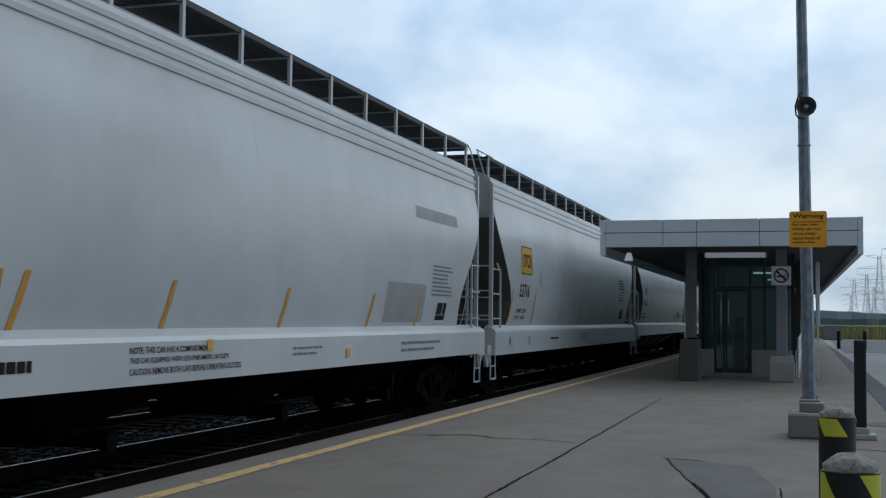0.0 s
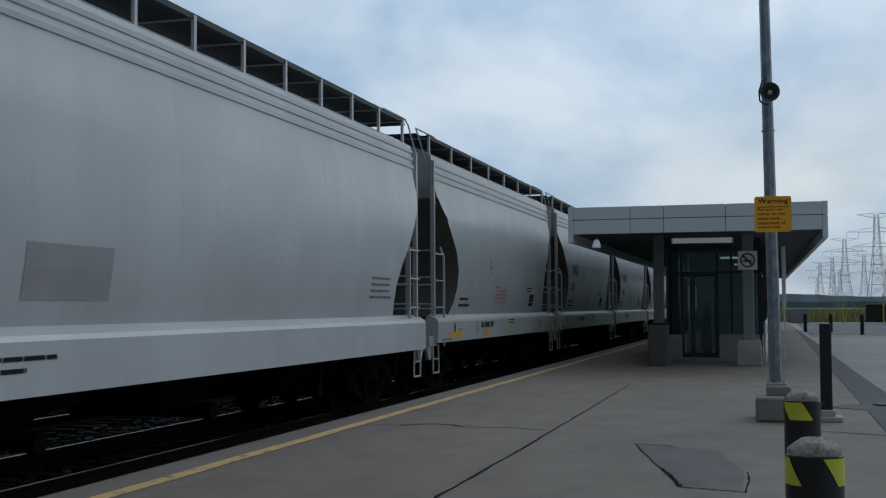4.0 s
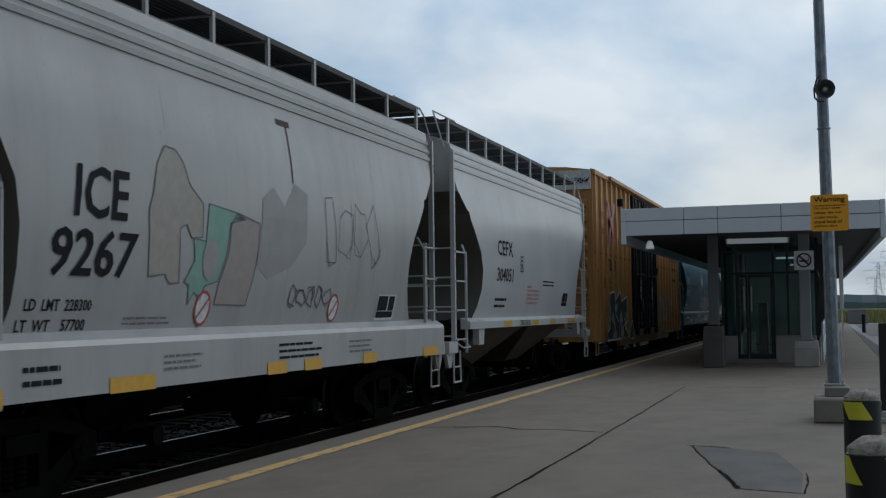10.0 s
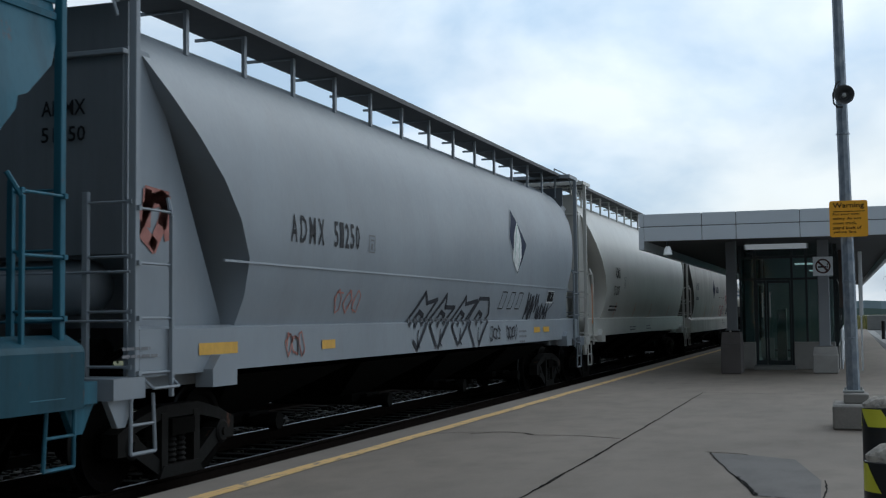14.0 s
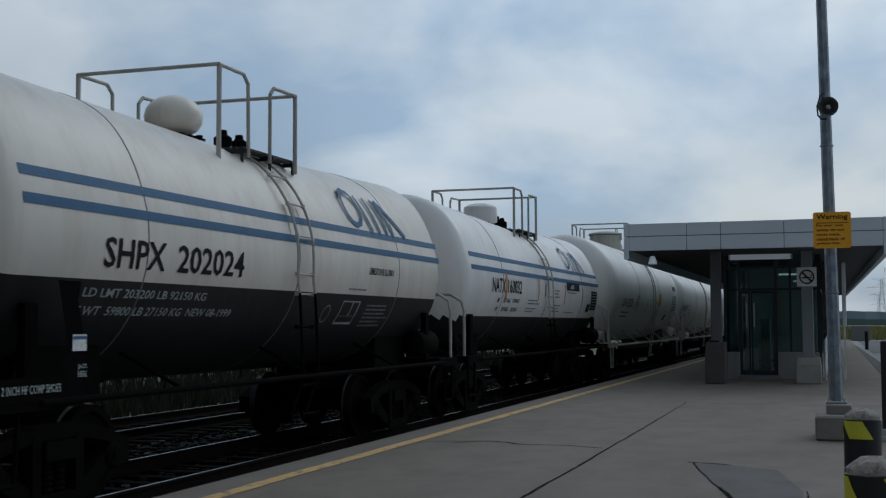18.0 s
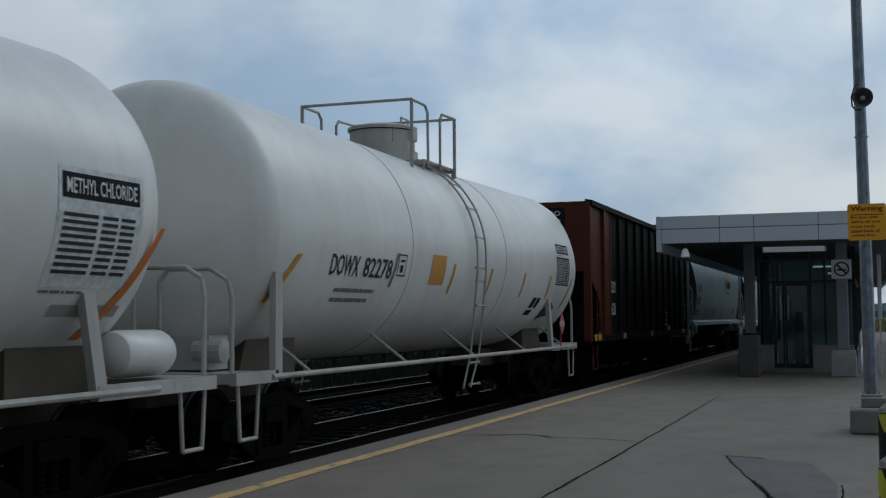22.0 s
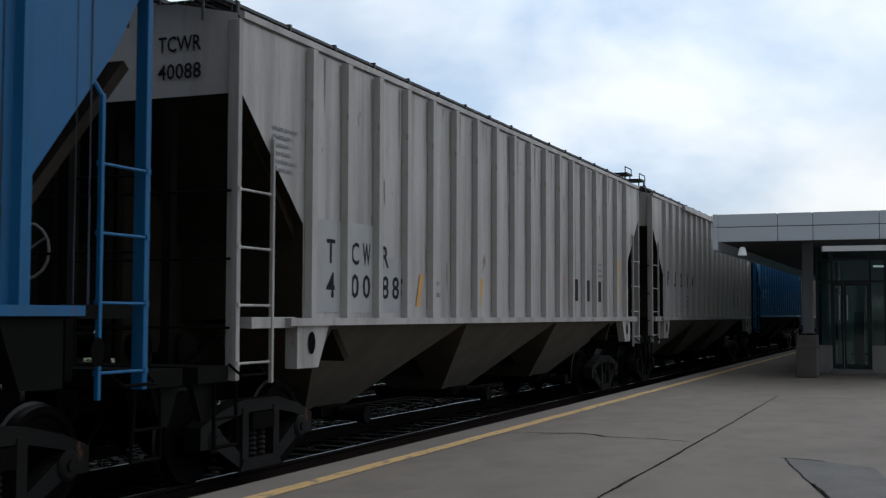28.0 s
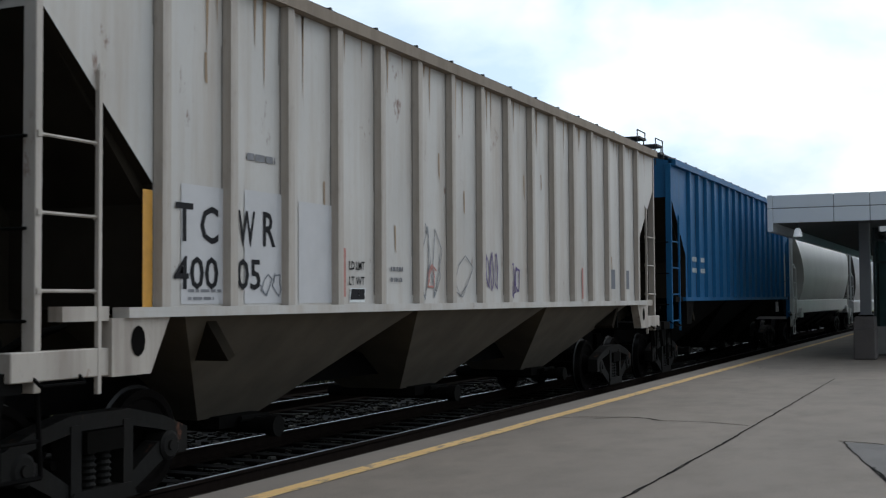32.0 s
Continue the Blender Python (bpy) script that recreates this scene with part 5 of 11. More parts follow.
def box_car(car, L):
    """A high yellow double-door boxcar with outside posts."""
    y0, y1, eave = 0.62, L - 0.62, 5.46
    bm = bmesh.new()
    shell(bm, [(1.50, 0.78), (1.50, eave), (1.46, eave + 0.03), (0.8, eave + 0.12), (0, eave + 0.16)], lambda z: 0.0, y0, y1, 2)
    part("body", bm, P_TAN, car)
    d0, d1 = 7.15, 12.30
    for s in (1, -1):
        bm = bmesh.new()
        prism_y(bm, [(s * 1.46, eave - 0.09), (s * 1.585, eave - 0.09), (s * 1.585, eave + 0.03), (s * 1.46, eave + 0.06)], y0, y1)
        part("top_chord", bm, P_TAN, car)
        bm = bmesh.new()
        prism_x(bm, [(y0, 0.76), (L - 15.62, 0.73), (L - 15.62, 0.62), (L - 15.45, 0.55), (15.45, 0.55), (15.62, 0.62), (15.62, 0.73), (y1, 0.76), (y1, 0.82), (y0, 0.82)], s * 1.46, s * 1.56)
        part("side_sill", bm, P_TAN_SILL, car)
        bm = bmesh.new()
        box(bm, min(s * 1.50, s * 1.64), max(s * 1.50, s * 1.64), d0 - 2.7, 15.0, 0.765, 0.795)
        part("lower_track", bm, LEDGE_RUST, car, "rusty lower door track ledge")
        bm = bmesh.new()
        box(bm, min(s * 1.50, s * 1.53), max(s * 1.50, s * 1.53), d0, d1, 0.81, 0.985)
        box(bm, min(s * 1.50, s * 1.56), max(s * 1.50, s * 1.56), d0, d1, 0.955, 1.0)
        part("door_apron", bm, P_TAN_SILL, car)
        bm = bmesh.new()
        slab(bm, min(s * 1.50, s * 1.67), max(s * 1.50, s * 1.67), d0 - 4.4, 17.0, eave - 0.07, eave + 0.05, 0.015)
        part("upper_track", bm, P_TAN, car)
    for y in (7.66, 9.49, 10.24, 12.10):
        bm = bmesh.new()
        slab(bm, 1.53, 1.63, y - 0.12, y + 0.12, 0.80, 1.01, 0.012)
        part("door_roller", bm, P_RECESS, car, "dark door roller housing")
    bm = bmesh.new()
    slab(bm, 1.56, 1.60, 12.02, 12.42, 0.62, 0.73, 0.01)
    part("jacking_tab", bm, P_TAN_SILL, car)
    me = post_mesh(0.84, eave - 0.09, 1.50, P_TAN)
    ys = [L - 19.1 + 0.83 * i for i in range(8)] + [13.28 + 0.83 * i for i in range(8)]
    for y in ys:
        share("side_post", me, car, (0, y, 0))
    bm = bmesh.new()
    for y in ys:
        box(bm, -1.58, -1.50, y - 0.06, y + 0.06, 1.06, eave - 0.09)
    part("far_side_posts", bm, P_TAN, car)
    # two plug doors: a recessed sheet, dished panels between bars, lock rods and a lock box
    for a, b in ((d0, 9.69), (9.75, d1)):
        # recess shade is painted in: the back sheet is darker than the panels
        bm = bmesh.new()
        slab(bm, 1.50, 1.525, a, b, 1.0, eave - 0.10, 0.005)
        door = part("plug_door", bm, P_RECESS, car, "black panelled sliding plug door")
        cols = [(a + 0.34, a + 1.04), (a + 1.10, b - 0.52)]
        rows = [(1.06, 1.30), (1.36, 2.06), (2.12, 2.72), (2.90, 3.28), (3.31, 4.04), (4.14, 5.28)]
        for p, q in cols:
            for z0, z1 in rows:
                bm = bmesh.new()
                slab(bm, 1.52, 1.548, p, q, z0, z1, 0.012)
                part("door_panel", bm, P_DOOR, door)
        for z, h, x in ((1.33, 0.035, 1.57), (2.09, 0.03, 1.565), (2.81, 0.09, 1.60), (4.09, 0.06, 1.585), (5.31, 0.05, 1.58)):
            bm = bmesh.new()
            slab(bm, 1.52, x, a + 0.30, b - 0.08, z - h / 2, z + h / 2, 0.01)
            part("door_bar", bm, P_DOOR, door)
        for y, w, x in ((a + 0.06, 0.10, 1.60), (b - 0.06, 0.09, 1.61), (b - 0.47, 0.09, 1.61)):
            bm = bmesh.new()
            slab(bm, 1.52, x, y - w / 2, y + w / 2, 1.0, eave - 0.12, 0.012)
            part("door_stile", bm, P_DOOR, door)
        for y in (a + 0.30, a + 1.07):
            bm = bmesh.new()
            tube(bm, (1.60, y, 1.02), (1.60, y, eave - 0.2), 0.026)
            rod = part("locking_rod", bm, P_DOOR, door)
            for z in (1.16, 1.95, 2.62, 3.6, 4.6):
                bm = bmesh.new()
                slab(bm, 1.55, 1.635, y - 0.045, y + 0.045, z - 0.035, z + 0.035, 0.008)
                part("rod_guide", bm, P_DOOR, rod)
        bm = bmesh.new()
        slab(bm, 1.545, 1.60, a + 1.16, a + 1.56, 1.92, 2.70, 0.01)
        lock = part("lock_box", bm, P_DOOR, door, "black lock box with white wheel and label")
        bm = bmesh.new()
        spun(bm, [(1.60, 0.080), (1.60, 0.115), (1.615, 0.115), (1.615, 0.080), (1.60, 0.080)], 20, "x", (0, a + 1.29, 2.30))
        part("lock_wheel", bm, WHITE_INK, lock, "white painted lock wheel")
        bm = bmesh.new()
        slab(bm, 1.60, 1.612, a + 1.19, a + 1.36, 1.94, 2.15, 0.003)
        part("lock_label", bm, WHITE_INK, lock)
        bm = bmesh.new()
        pipe(bm, [(1.60, a + 1.62, 2.1), (1.66, a + 1.64, 2.05), (1.66, a + 1.62, 1.62), (1.60, a + 1.60, 1.55)], 0.02, 6)
        part("lock_lever", bm, P_DOOR, door)
    bm = bmesh.new()
    prism_x(bm, [(d1 - 0.02, 3.02), (d1 + 0.10, 3.14), (d1 + 0.22, 3.10), (d1 + 0.08, 3.02), (d1 + 0.06, 2.90)], 1.50, 1.64)
    part("door_stop", bm, P_DOOR, car)
    # corrugated ends under a white roof cap
    for end in (0, 1):
        def Y(u):
            return L - u if end else u
        bm = bmesh.new()
        for k in range(9):
            z = 1.35 + k * 0.40
            prism = [(Y(0.62), z - 0.13), (Y(0.54), z - 0.07), (Y(0.54), z + 0.07), (Y(0.62), z + 0.13)]
            prism_x(bm, prism, -1.35, 1.35)
        part("end_corrugation", bm, P_TAN, car)
        bm = bmesh.new()
        a, b = sorted((Y(0.60), Y(0.56)))
        box(bm, -1.48, 1.48, a, b, 4.95, eave + 0.02)
        part("end_cap", bm, WHITE_INK, car)
        for s in (-1, 1):
            bm = bmesh.new()
            for dx in (0.0, 0.4):
                tube(bm, (s * (1.42 - dx), Y(0.46), 1.0), (s * (1.42 - dx), Y(0.46), 2.9), 0.02, 6)
            lad = part("end_ladder", bm, P_TAN, car)
            me = rung_mesh(0.4, "x", P_TAN)
            for k in range(5):
                share("rung", me, lad, (min(s * 1.42, s * 1.02), Y(0.46), 1.2 + k * 0.4))
            bm = bmesh.new()
            for u in (0.75, 1.2):
                tube(bm, (s * 1.62, Y(u), 0.95), (s * 1.62, Y(u), 2.75), 0.016, 6)
            lad = part("side_ladder", bm, P_TAN, car)
            me = rung_mesh(0.45, "y", P_TAN)
            for k in range(5):
                share("rung", me, lad, (s * 1.62, min(Y(0.75), Y(1.2)), 1.1 + k * 0.4))
            bm = bmesh.new()
            pipe(bm, [(s * 1.5, Y(0.75), 0.9), (s * 1.5, Y(0.78), 0.42), (s * 1.5, Y(1.12), 0.42), (s * 1.5, Y(1.15), 0.9)], 0.02, 6)
            part("sill_step", bm, P_TAN, car)
    for y, z in ((4.7, 4.9), (15.45, 4.9), (15.5, 1.85)):
        bm = bmesh.new()
        slab(bm, 1.52, 1.68, y - 0.12, y + 0.12, z - 0.11, z + 0.11, 0.01)
        part("tie_bracket", bm, P_DOOR if z > 3 else PRIMER, car)
    gear(car, L, GRIME_BLACK, 2.3)


def open_hopper(car, L):
    """A black open-top hopper with outside posts and brown ends."""
    y0, y1, eave, sill = 0.62, L - 0.75, 4.38, 1.14
    inset = table([(sill, 1.2), (1.7, 1.2), (2.6, 0.25), (2.7, 0.0), (6, 0.0)])
    bm = bmesh.new()
    shell(bm, [(1.50, sill), (1.50, 1.7), (1.50, 2.65), (1.50, eave), (1.42, eave), (1.42, eave - 0.5), (0.0, eave - 0.5)], lambda z: 0.0, 1.75, y1, 3)
    part("body", bm, P_COAL, car)
    me = post_mesh(sill + 0.05, eave - 0.08, 1.50, P_COAL)
    n = 10
    for i in range(n):
        y = 4.07 + 10.6 * i / (n - 1)
        share("side_post", me, car, (0, y, 0))
    bm = bmesh.new()
    for i in range(n):
        y = 4.07 + 10.6 * i / (n - 1)
        box(bm, -1.6, -1.5, y - 0.07, y + 0.07, sill, eave - 0.05)
    part("far_side_posts", bm, P_COAL, car)
    for s in (-1, 1):
        bm = bmesh.new()
        prism_y(bm, [(s * 1.44, eave - 0.1), (s * 1.62, eave - 0.1), (s * 1.62, eave + 0.02), (s * 1.44, eave + 0.06)], y0, y1)
        part("top_chord", bm, P_COAL, car)
        bm = bmesh.new()
        prism_y(bm, [(s * 1.44, sill - 0.05), (s * 1.60, sill - 0.05), (s * 1.60, sill + 0.10), (s * 1.44, sill + 0.10)], 0.9, L - 0.9)
        part("side_sill", bm, P_COAL, car)
        bm = bmesh.new()
        prism_x(bm, [(0.62, 2.75), (1.75, 2.05), (1.9, 1.20), (3.05, 1.20), (3.05, eave - 0.1), (0.62, eave - 0.1)], s * 1.50, s * 1.515)
        part("end_panel", bm, P_BROWN, car, "oxide-brown end panel")
        for u0, u1, x0, x1, top in ((2.0, 2.18, 1.51, 1.60, eave - 0.1), (3.0, 3.08, 1.50, 1.53, eave - 0.1), (0.56, 0.70, 1.40, 1.57, eave)):
            bm = bmesh.new()
            prism_x(bm, [(u0, 1.11), (u1, 1.11), (u1, top), (u0, top)], s * x0, s * x1)
            part("corner_post" if u0 < 1 else "panel_post", bm, P_BROWN, car)
        bm = bmesh.new()
        for k in range(14):
            z = 1.4 + k * 0.2
            spun(bm, [(s * 1.56, 0.03), (s * 1.585, 0.02), (s * 1.59, 0.005)], 6, "x", (0, 0.63, z))
        part("rivet_row", bm, P_BROWN, car)
    bm = bmesh.new()
    box(bm, -1.5, 1.5, 0.58, 0.66, 2.75, eave)
    part("end_sheet", bm, P_BROWN, car)
    # soot and the shade below the end share this near-black colour
    bm = bmesh.new()
    prism_x(bm, [(0.62, 2.75), (0.68, 2.8), (3.0, 1.2), (2.95, 1.15)], -1.44, 1.44)
    part("slope_sheet", bm, P_SLOPE, car)
    bm = bmesh.new()
    box(bm, -1.55, 1.55, 0.4, 0.95, 1.02, 1.12)
    part("end_deck", bm, GRIME_BLACK, car)
    bm = bmesh.new()
    box(bm, -1.5, 1.5, L - 0.95, L - 0.87, 2.2, eave)
    part("end_sheet", bm, P_COAL, car)
    bm = bmesh.new()
    box(bm, -1.55, 1.55, L - 0.95, L - 0.5, 1.02, 1.12)
    part("end_deck", bm, GRIME_BLACK, car)
    span = (L - 5.2) / 4
    bays(car, [(2.6 + i * span + 0.1, 2.6 + (i + 1) * span - 0.1) for i in range(4)], GRIME_BLACK, 1.4, 0.5, 1.05)
    for end, m in ((0, P_BROWN), (1, P_COAL)):
        for s in (-1, 1):
            bm = bmesh.new()
            ys = (L - 1.35, L - 1.0) if end else (1.02, 1.5)
            tube(bm, (s * 1.62, ys[0], 1.1), (s * 1.62, ys[0], 3.4 if end else 2.3), 0.016, 6)
            tube(bm, (s * 1.62, ys[1], 1.1), (s * 1.62, ys[1], 3.4 if end else 2.3), 0.016, 6)
            lad = part("side_ladder", bm, m, car)
            me = rung_mesh(ys[1] - ys[0], "y", m)
            for k in range(6 if end else 3):
                share("rung", me, lad, (s * 1.63, ys[0], 1.3 + k * 0.42))
            bm = bmesh.new()
            pipe(bm, [(s * 1.5, ys[0], 1.0), (s * 1.5, ys[0], 0.45), (s * 1.5, ys[1], 0.45), (s * 1.5, ys[1], 1.0)], 0.02, 6)
            part("sill_step", bm, m, car)
    gear(car, L, GRIME_BLACK)


# ---------------------------------------------------------------- the train, front to rear
# coupler lines along the track, metres from the camera's cross line at the start
LINES = [2.1, 23.2, 44.5, 64.4, 83.4, 96.7, 109.6, 122.25, 135.0, 147.6, 160.8, 173.3, 185.9, 205.8, 223.4, 243.25, 262.6, 281.2, 293.9, 308.1, 324.5, 343.6, 359.9, 376.45, 395.0, 411.8, 429.9, 448.25, 466.45, 484.75, 503.1, 520.5, 539.0, 557.0]
TRAIN = []
# paint marks: (place on the side, shift along it), car by car
SHIFTS = {
    0: [(0.0, 0.0)],
    1: [(2.0, 0.15), (16.0, 1.37)],
    2: [(2.0, 0.07), (14.0, 1.23)],
    3: [(2.0, 0.04), (14.0, 1.2)],
    4: [(2.0, 0.2), (9.0, 1.0)],
    5: [(2.4, 0.22), (5.0, 0.63)],
    6: [(2.8, 0.0), (8.45, 0.43)],
    7: [(2.8, 0.0), (8.8, 0.93)],
    8: [(2.7, 0.2), (8.5, 0.5)],
    9: [(2.0, -0.06), (9.4, 0.0)],
    10: [(0.0, 0.0)],
    11: [(2.6, 0.4), (4.6, 0.83)],
    23: [(2.3, -0.15), (10.7, 0.35)],
    24: [(3.0, 0.3)],
    25: [(7.6, 1.1), (12.2, 0.7)],
}


def start_car(i, name, label, category):
    car = thing(name, label, category, (TX, LINES[i], ZR), "cars of the freight train")
    TRAIN.append((car, LINES[i]))
    SLIDE[0] = table(SHIFTS.get(i, [(0.0, 0.0)]))
    return car, LINES[i + 1] - LINES[i]


def sill_marks(car, L, mat, ys, z=0.97, w=0.5, h=0.14):
    for k, y in enumerate(ys):
        lay("reflector", [rect(y, z, w * (1.5 if k in (0, len(ys) - 1) else 1.0), h)], mat, car, flat_side(1.603))


def slant_bars(car, ys, mat, side, z=1.56, h=0.5, w=0.085):
    for y in ys:
        lay("reflector_bar", [rect(y, z, w, h, 0.12)], mat, car, side)


def jack_oval(car, y, z=1.20):
    lay("jacking_mark", [[(y + 0.05 * math.cos(a * 0.5236), z + 0.10 * math.sin(a * 0.5236)) for a in range(12)]], INK, car, flat_side(1.603))


FS = flat_side(1.603)
LD = "LD LMT"


def end_writing(car, a, b, x, y, z, w, h, mat=None):
    """Two lines of writing on the leading end sheet, which faces along the track."""
    for k, text in enumerate((a, b)):
        v, faces = word_mesh(text)
        bm = bmesh.new()
        vs = [bm.verts.new((x + p * w, y - 0.008, z - k * h * 1.7 + q * h)) for p, q in v]
        for f in faces:
            bm.faces.new([vs[i] for i in f])
        part("lettering", bm, mat or INK, car)


# 1: long grey hopper
car, L = start_car(0, "covered_hopper", "long pale-grey curved-side covered hopper with amber bars", "hopper car")
curved_hopper(car, L, P_GREY, LONG_INSET, sill=(1.0, 1.41), nbays=4, board_n=14, seed=1)
slant_bars(car, (2.02, 3.74), AMBER, CF_SIDE, 1.56, 0.7)
slant_bars(car, (6.16, 8.56, 11.36, 14.40), AMBER, CF_SIDE, 1.52, 0.5)
slant_bars(car, (16.63,), AMBER, CF_SIDE, 1.52, 0.5, 0.08)
slant_bars(car, (19.4,), GREY_INK, CF_SIDE, 1.56, 0.8, 0.07)
lay("caution_mark", [rect(9.3, 1.30, 0.13, 0.12)], YELLOW_REFLECT, car, FS, 0.012)
lay("caution_mark", [rect(13.28, 1.12, 0.13, 0.12)], YELLOW_REFLECT, car, FS, 0.012)
for k, s in enumerate(("NOTE: THIS CAR HAS 4 COMPARTMENTS", "THIS CAR EQUIPPED WITH 5225 PNEUMATIC OUTLETS", "CAUTION: REMOVE BOTH CAPS BEFORE OPERATING OUTLETS")):
    write(s, 7.8, 1.30 - k * 0.10, (1.6, 2.0, 2.3)[k], 0.062, car, FS)
bars(5.0, 1.14, 1.7, 0.24, 1, car, FS, INK, 3)
bars(11.5, 1.18, 1.0, 0.14, 2, car, FS, GREY_INK, 111)
lay("yellow_panel", [rect(5.45, 1.6, 0.55, 0.42)], AMBER, car, CF_SIDE)
bars(5.5, 1.64, 0.45, 0.34, 3, car, CF_SIDE, INK, 4)
lay("primer_patch", [rect(16.4, 3.30, 2.4, 0.20), rect(15.1, 1.6, 1.9, 0.62)], PRIMER, car, CF_SIDE, 0.004)
bars(17.3, 2.04, 1.2, 0.55, 8, car, CF_SIDE, GREY_INK, 5)
stencil_block(17.7, 1.60, 0.6, 0.36, car, CF_SIDE)
bars(15.6, 1.12, 2.2, 0.22, 2, car, FS, GREY_INK, 6)

# 2: long grey hopper with a yellow plate
car, L = start_car(1, "covered_hopper", "long pale-grey curved-side covered hopper with yellow plate", "hopper car")
curved_hopper(car, L, P_GREY, LONG_INSET, nbays=4, board_n=14, seed=2)
lay("mark_plate", [[(2.60, 2.68), (3.56, 2.68), (3.62, 2.74), (3.62, 3.22), (3.56, 3.28), (2.60, 3.28), (2.54, 3.22), (2.54, 2.74)]], YELLOW_REFLECT, car, CF_SIDE, 0.005)
lay("plate_edge", stroke([(2.60, 2.68), (3.56, 2.68), (3.62, 2.74), (3.62, 3.22), (3.56, 3.28), (2.60, 3.28), (2.54, 3.22), (2.54, 2.74), (2.60, 2.68)], 0.02), INK, car, CF_SIDE, 0.009)
write("UTCX", 2.68, 2.82, 0.80, 0.30, car, CF_SIDE, INK, 0.011)
write("53716", 2.47, 2.15, 0.95, 0.30, car, CF_SIDE)
write("LD LMT  220300", 2.37, 1.81, 0.94, 0.09, car, CF_SIDE)
write("LT WT    65700", 2.31, 1.66, 0.92, 0.085, car, CF_SIDE)
framed(4.27, 2.46, 0.24, 0.29, car, CF_SIDE, GREY_INK)
slant_bars(car, (1.75, 3.85), AMBER, CF_SIDE, 1.56, 0.75)
slant_bars(car, (6.75,), AMBER, CF_SIDE, 1.54, 0.5)
slant_bars(car, (9.35, 12.2, 15.2), AMBER, CF_SIDE, 1.54, 0.5)
slant_bars(car, (18.2,), AMBER, CF_SIDE, 1.56, 0.85)
jack_oval(car, 1.5)
jack_oval(car, L - 1.5)
framed(3.09, 1.1, 0.28, 0.18, car, FS, GREY_INK)
bars(5.4, 1.16, 1.25, 0.12, 1, car, FS, INK, 7)
bars(9.2, 1.12, 1.5, 0.2, 3, car, FS, GREY_INK, 8)
for k, s in enumerate(("CAUTION: DO NOT USE STEAM,", "BOILING WATER OR SHARP OBJECTS", "TO CLEAN. ENTER CAR WITH", "CLEAN SOFT SOLED SHOES")):
    write(s, 15.74, 2.58 - k * 0.095, (1.15, 1.34, 1.06, 1.02)[k], 0.06, car, CF_SIDE)
bars(15.74, 2.68, 1.3, 0.36, 4, car, CF_SIDE, INK, 9)
stencil_block(16.26, 1.69, 0.60, 0.36, car, CF_SIDE)

# 3: grey hopper with red bars
car, L = start_car(2, "covered_hopper", "long pale-grey covered hopper with orange bars, rounded eave", "hopper car")
curved_hopper(car, L, P_GREY_B, SHORT_INSET, ridges=1, sill=(1.10, 1.46), nbays=4, board_n=13, bay_mat=P_DUST, seed=3, grate=GREY_GRATE)
bm = bmesh.new()
tube(bm, (1.46, 2.4, 1.03), (1.46, L - 2.6, 1.03), 0.025, 6)
for k in range(7):
    box(bm, 1.42, 1.50, 3.0 + k * 2.3, 3.06 + k * 2.3, 0.99, 1.11)
part("outlet_rod", bm, GRIME_BLACK, car)
write("GPLX", 2.54, 2.67, 0.72, 0.28, car, CF_SIDE)
write("75651", 2.31, 2.24, 0.94, 0.25, car, CF_SIDE)
bars(2.1, 1.75, 1.1, 0.24, 2, car, CF_SIDE, INK, 10)
framed(4.25, 2.47, 0.26, 0.28, car, CF_SIDE, GREY_INK)
slant_bars(car, (1.75,), ORANGE, CF_SIDE, 1.56, 0.9)
slant_bars(car, (4.1, 6.6, 9.2, 11.4, 13.6), ORANGE, CF_SIDE)
slant_bars(car, (16.2,), ORANGE, CF_SIDE, 1.56, 0.8)
bars(12.6, 1.65, 0.7, 0.3, 3, car, CF_SIDE, INK, 11)
stencil_block(14.05, 1.75, 0.55, 0.36, car, CF_SIDE)
bars(15.1, 1.68, 0.7, 0.36, 4, car, CF_SIDE, INK, 12)
bars(10.6, 1.25, 1.0, 0.09, 1, car, FS, INK, 13)
lay("caution_mark", [rect(8.1, 1.24, 0.13, 0.16)], YELLOW_REFLECT, car, FS)
lay("caution_mark", [rect(12.5, 1.26, 0.13, 0.14)], YELLOW_REFLECT, car, FS)
bars(12.9, 1.26, 0.35, 0.16, 4, car, FS, GREY_INK, 131)
bars(15.0, 1.26, 0.35, 0.18, 3, car, FS, GREY_INK, 132)
jack_oval(car, 15.75, 1.30)
bars(16.05, 1.26, 0.3, 0.2, 4, car, FS, GREY_INK, 133)

# 4: grey hopper
car, L = start_car(3, "covered_hopper", "pale-grey covered hopper with ribbed eave, patched paint", "hopper car")
curved_hopper(car, L, P_GREY_B, LONG_INSET, nbays=4, board_n=13, seed=4)
write("ACFX", 2.41, 2.56, 0.97, 0.27, car, CF_SIDE)
write("39377", 2.34, 2.13, 1.02, 0.25, car, CF_SIDE)
bars(2.2, 1.7, 1.0, 0.22, 2, car, CF_SIDE, INK, 14)
framed(4.2, 2.3, 0.24, 0.28, car, CF_SIDE, GREY_INK)
lay("primer_patch", [rect(6.2, 1.75, 1.4, 0.5)], PRIMER, car, CF_SIDE, 0.004)
bars(4.6, 1.12, 2.2, 0.2, 2, car, FS, INK, 15)
bars(14.5, 1.8, 1.2, 0.4, 4, car, CF_SIDE, GREY_INK, 16)

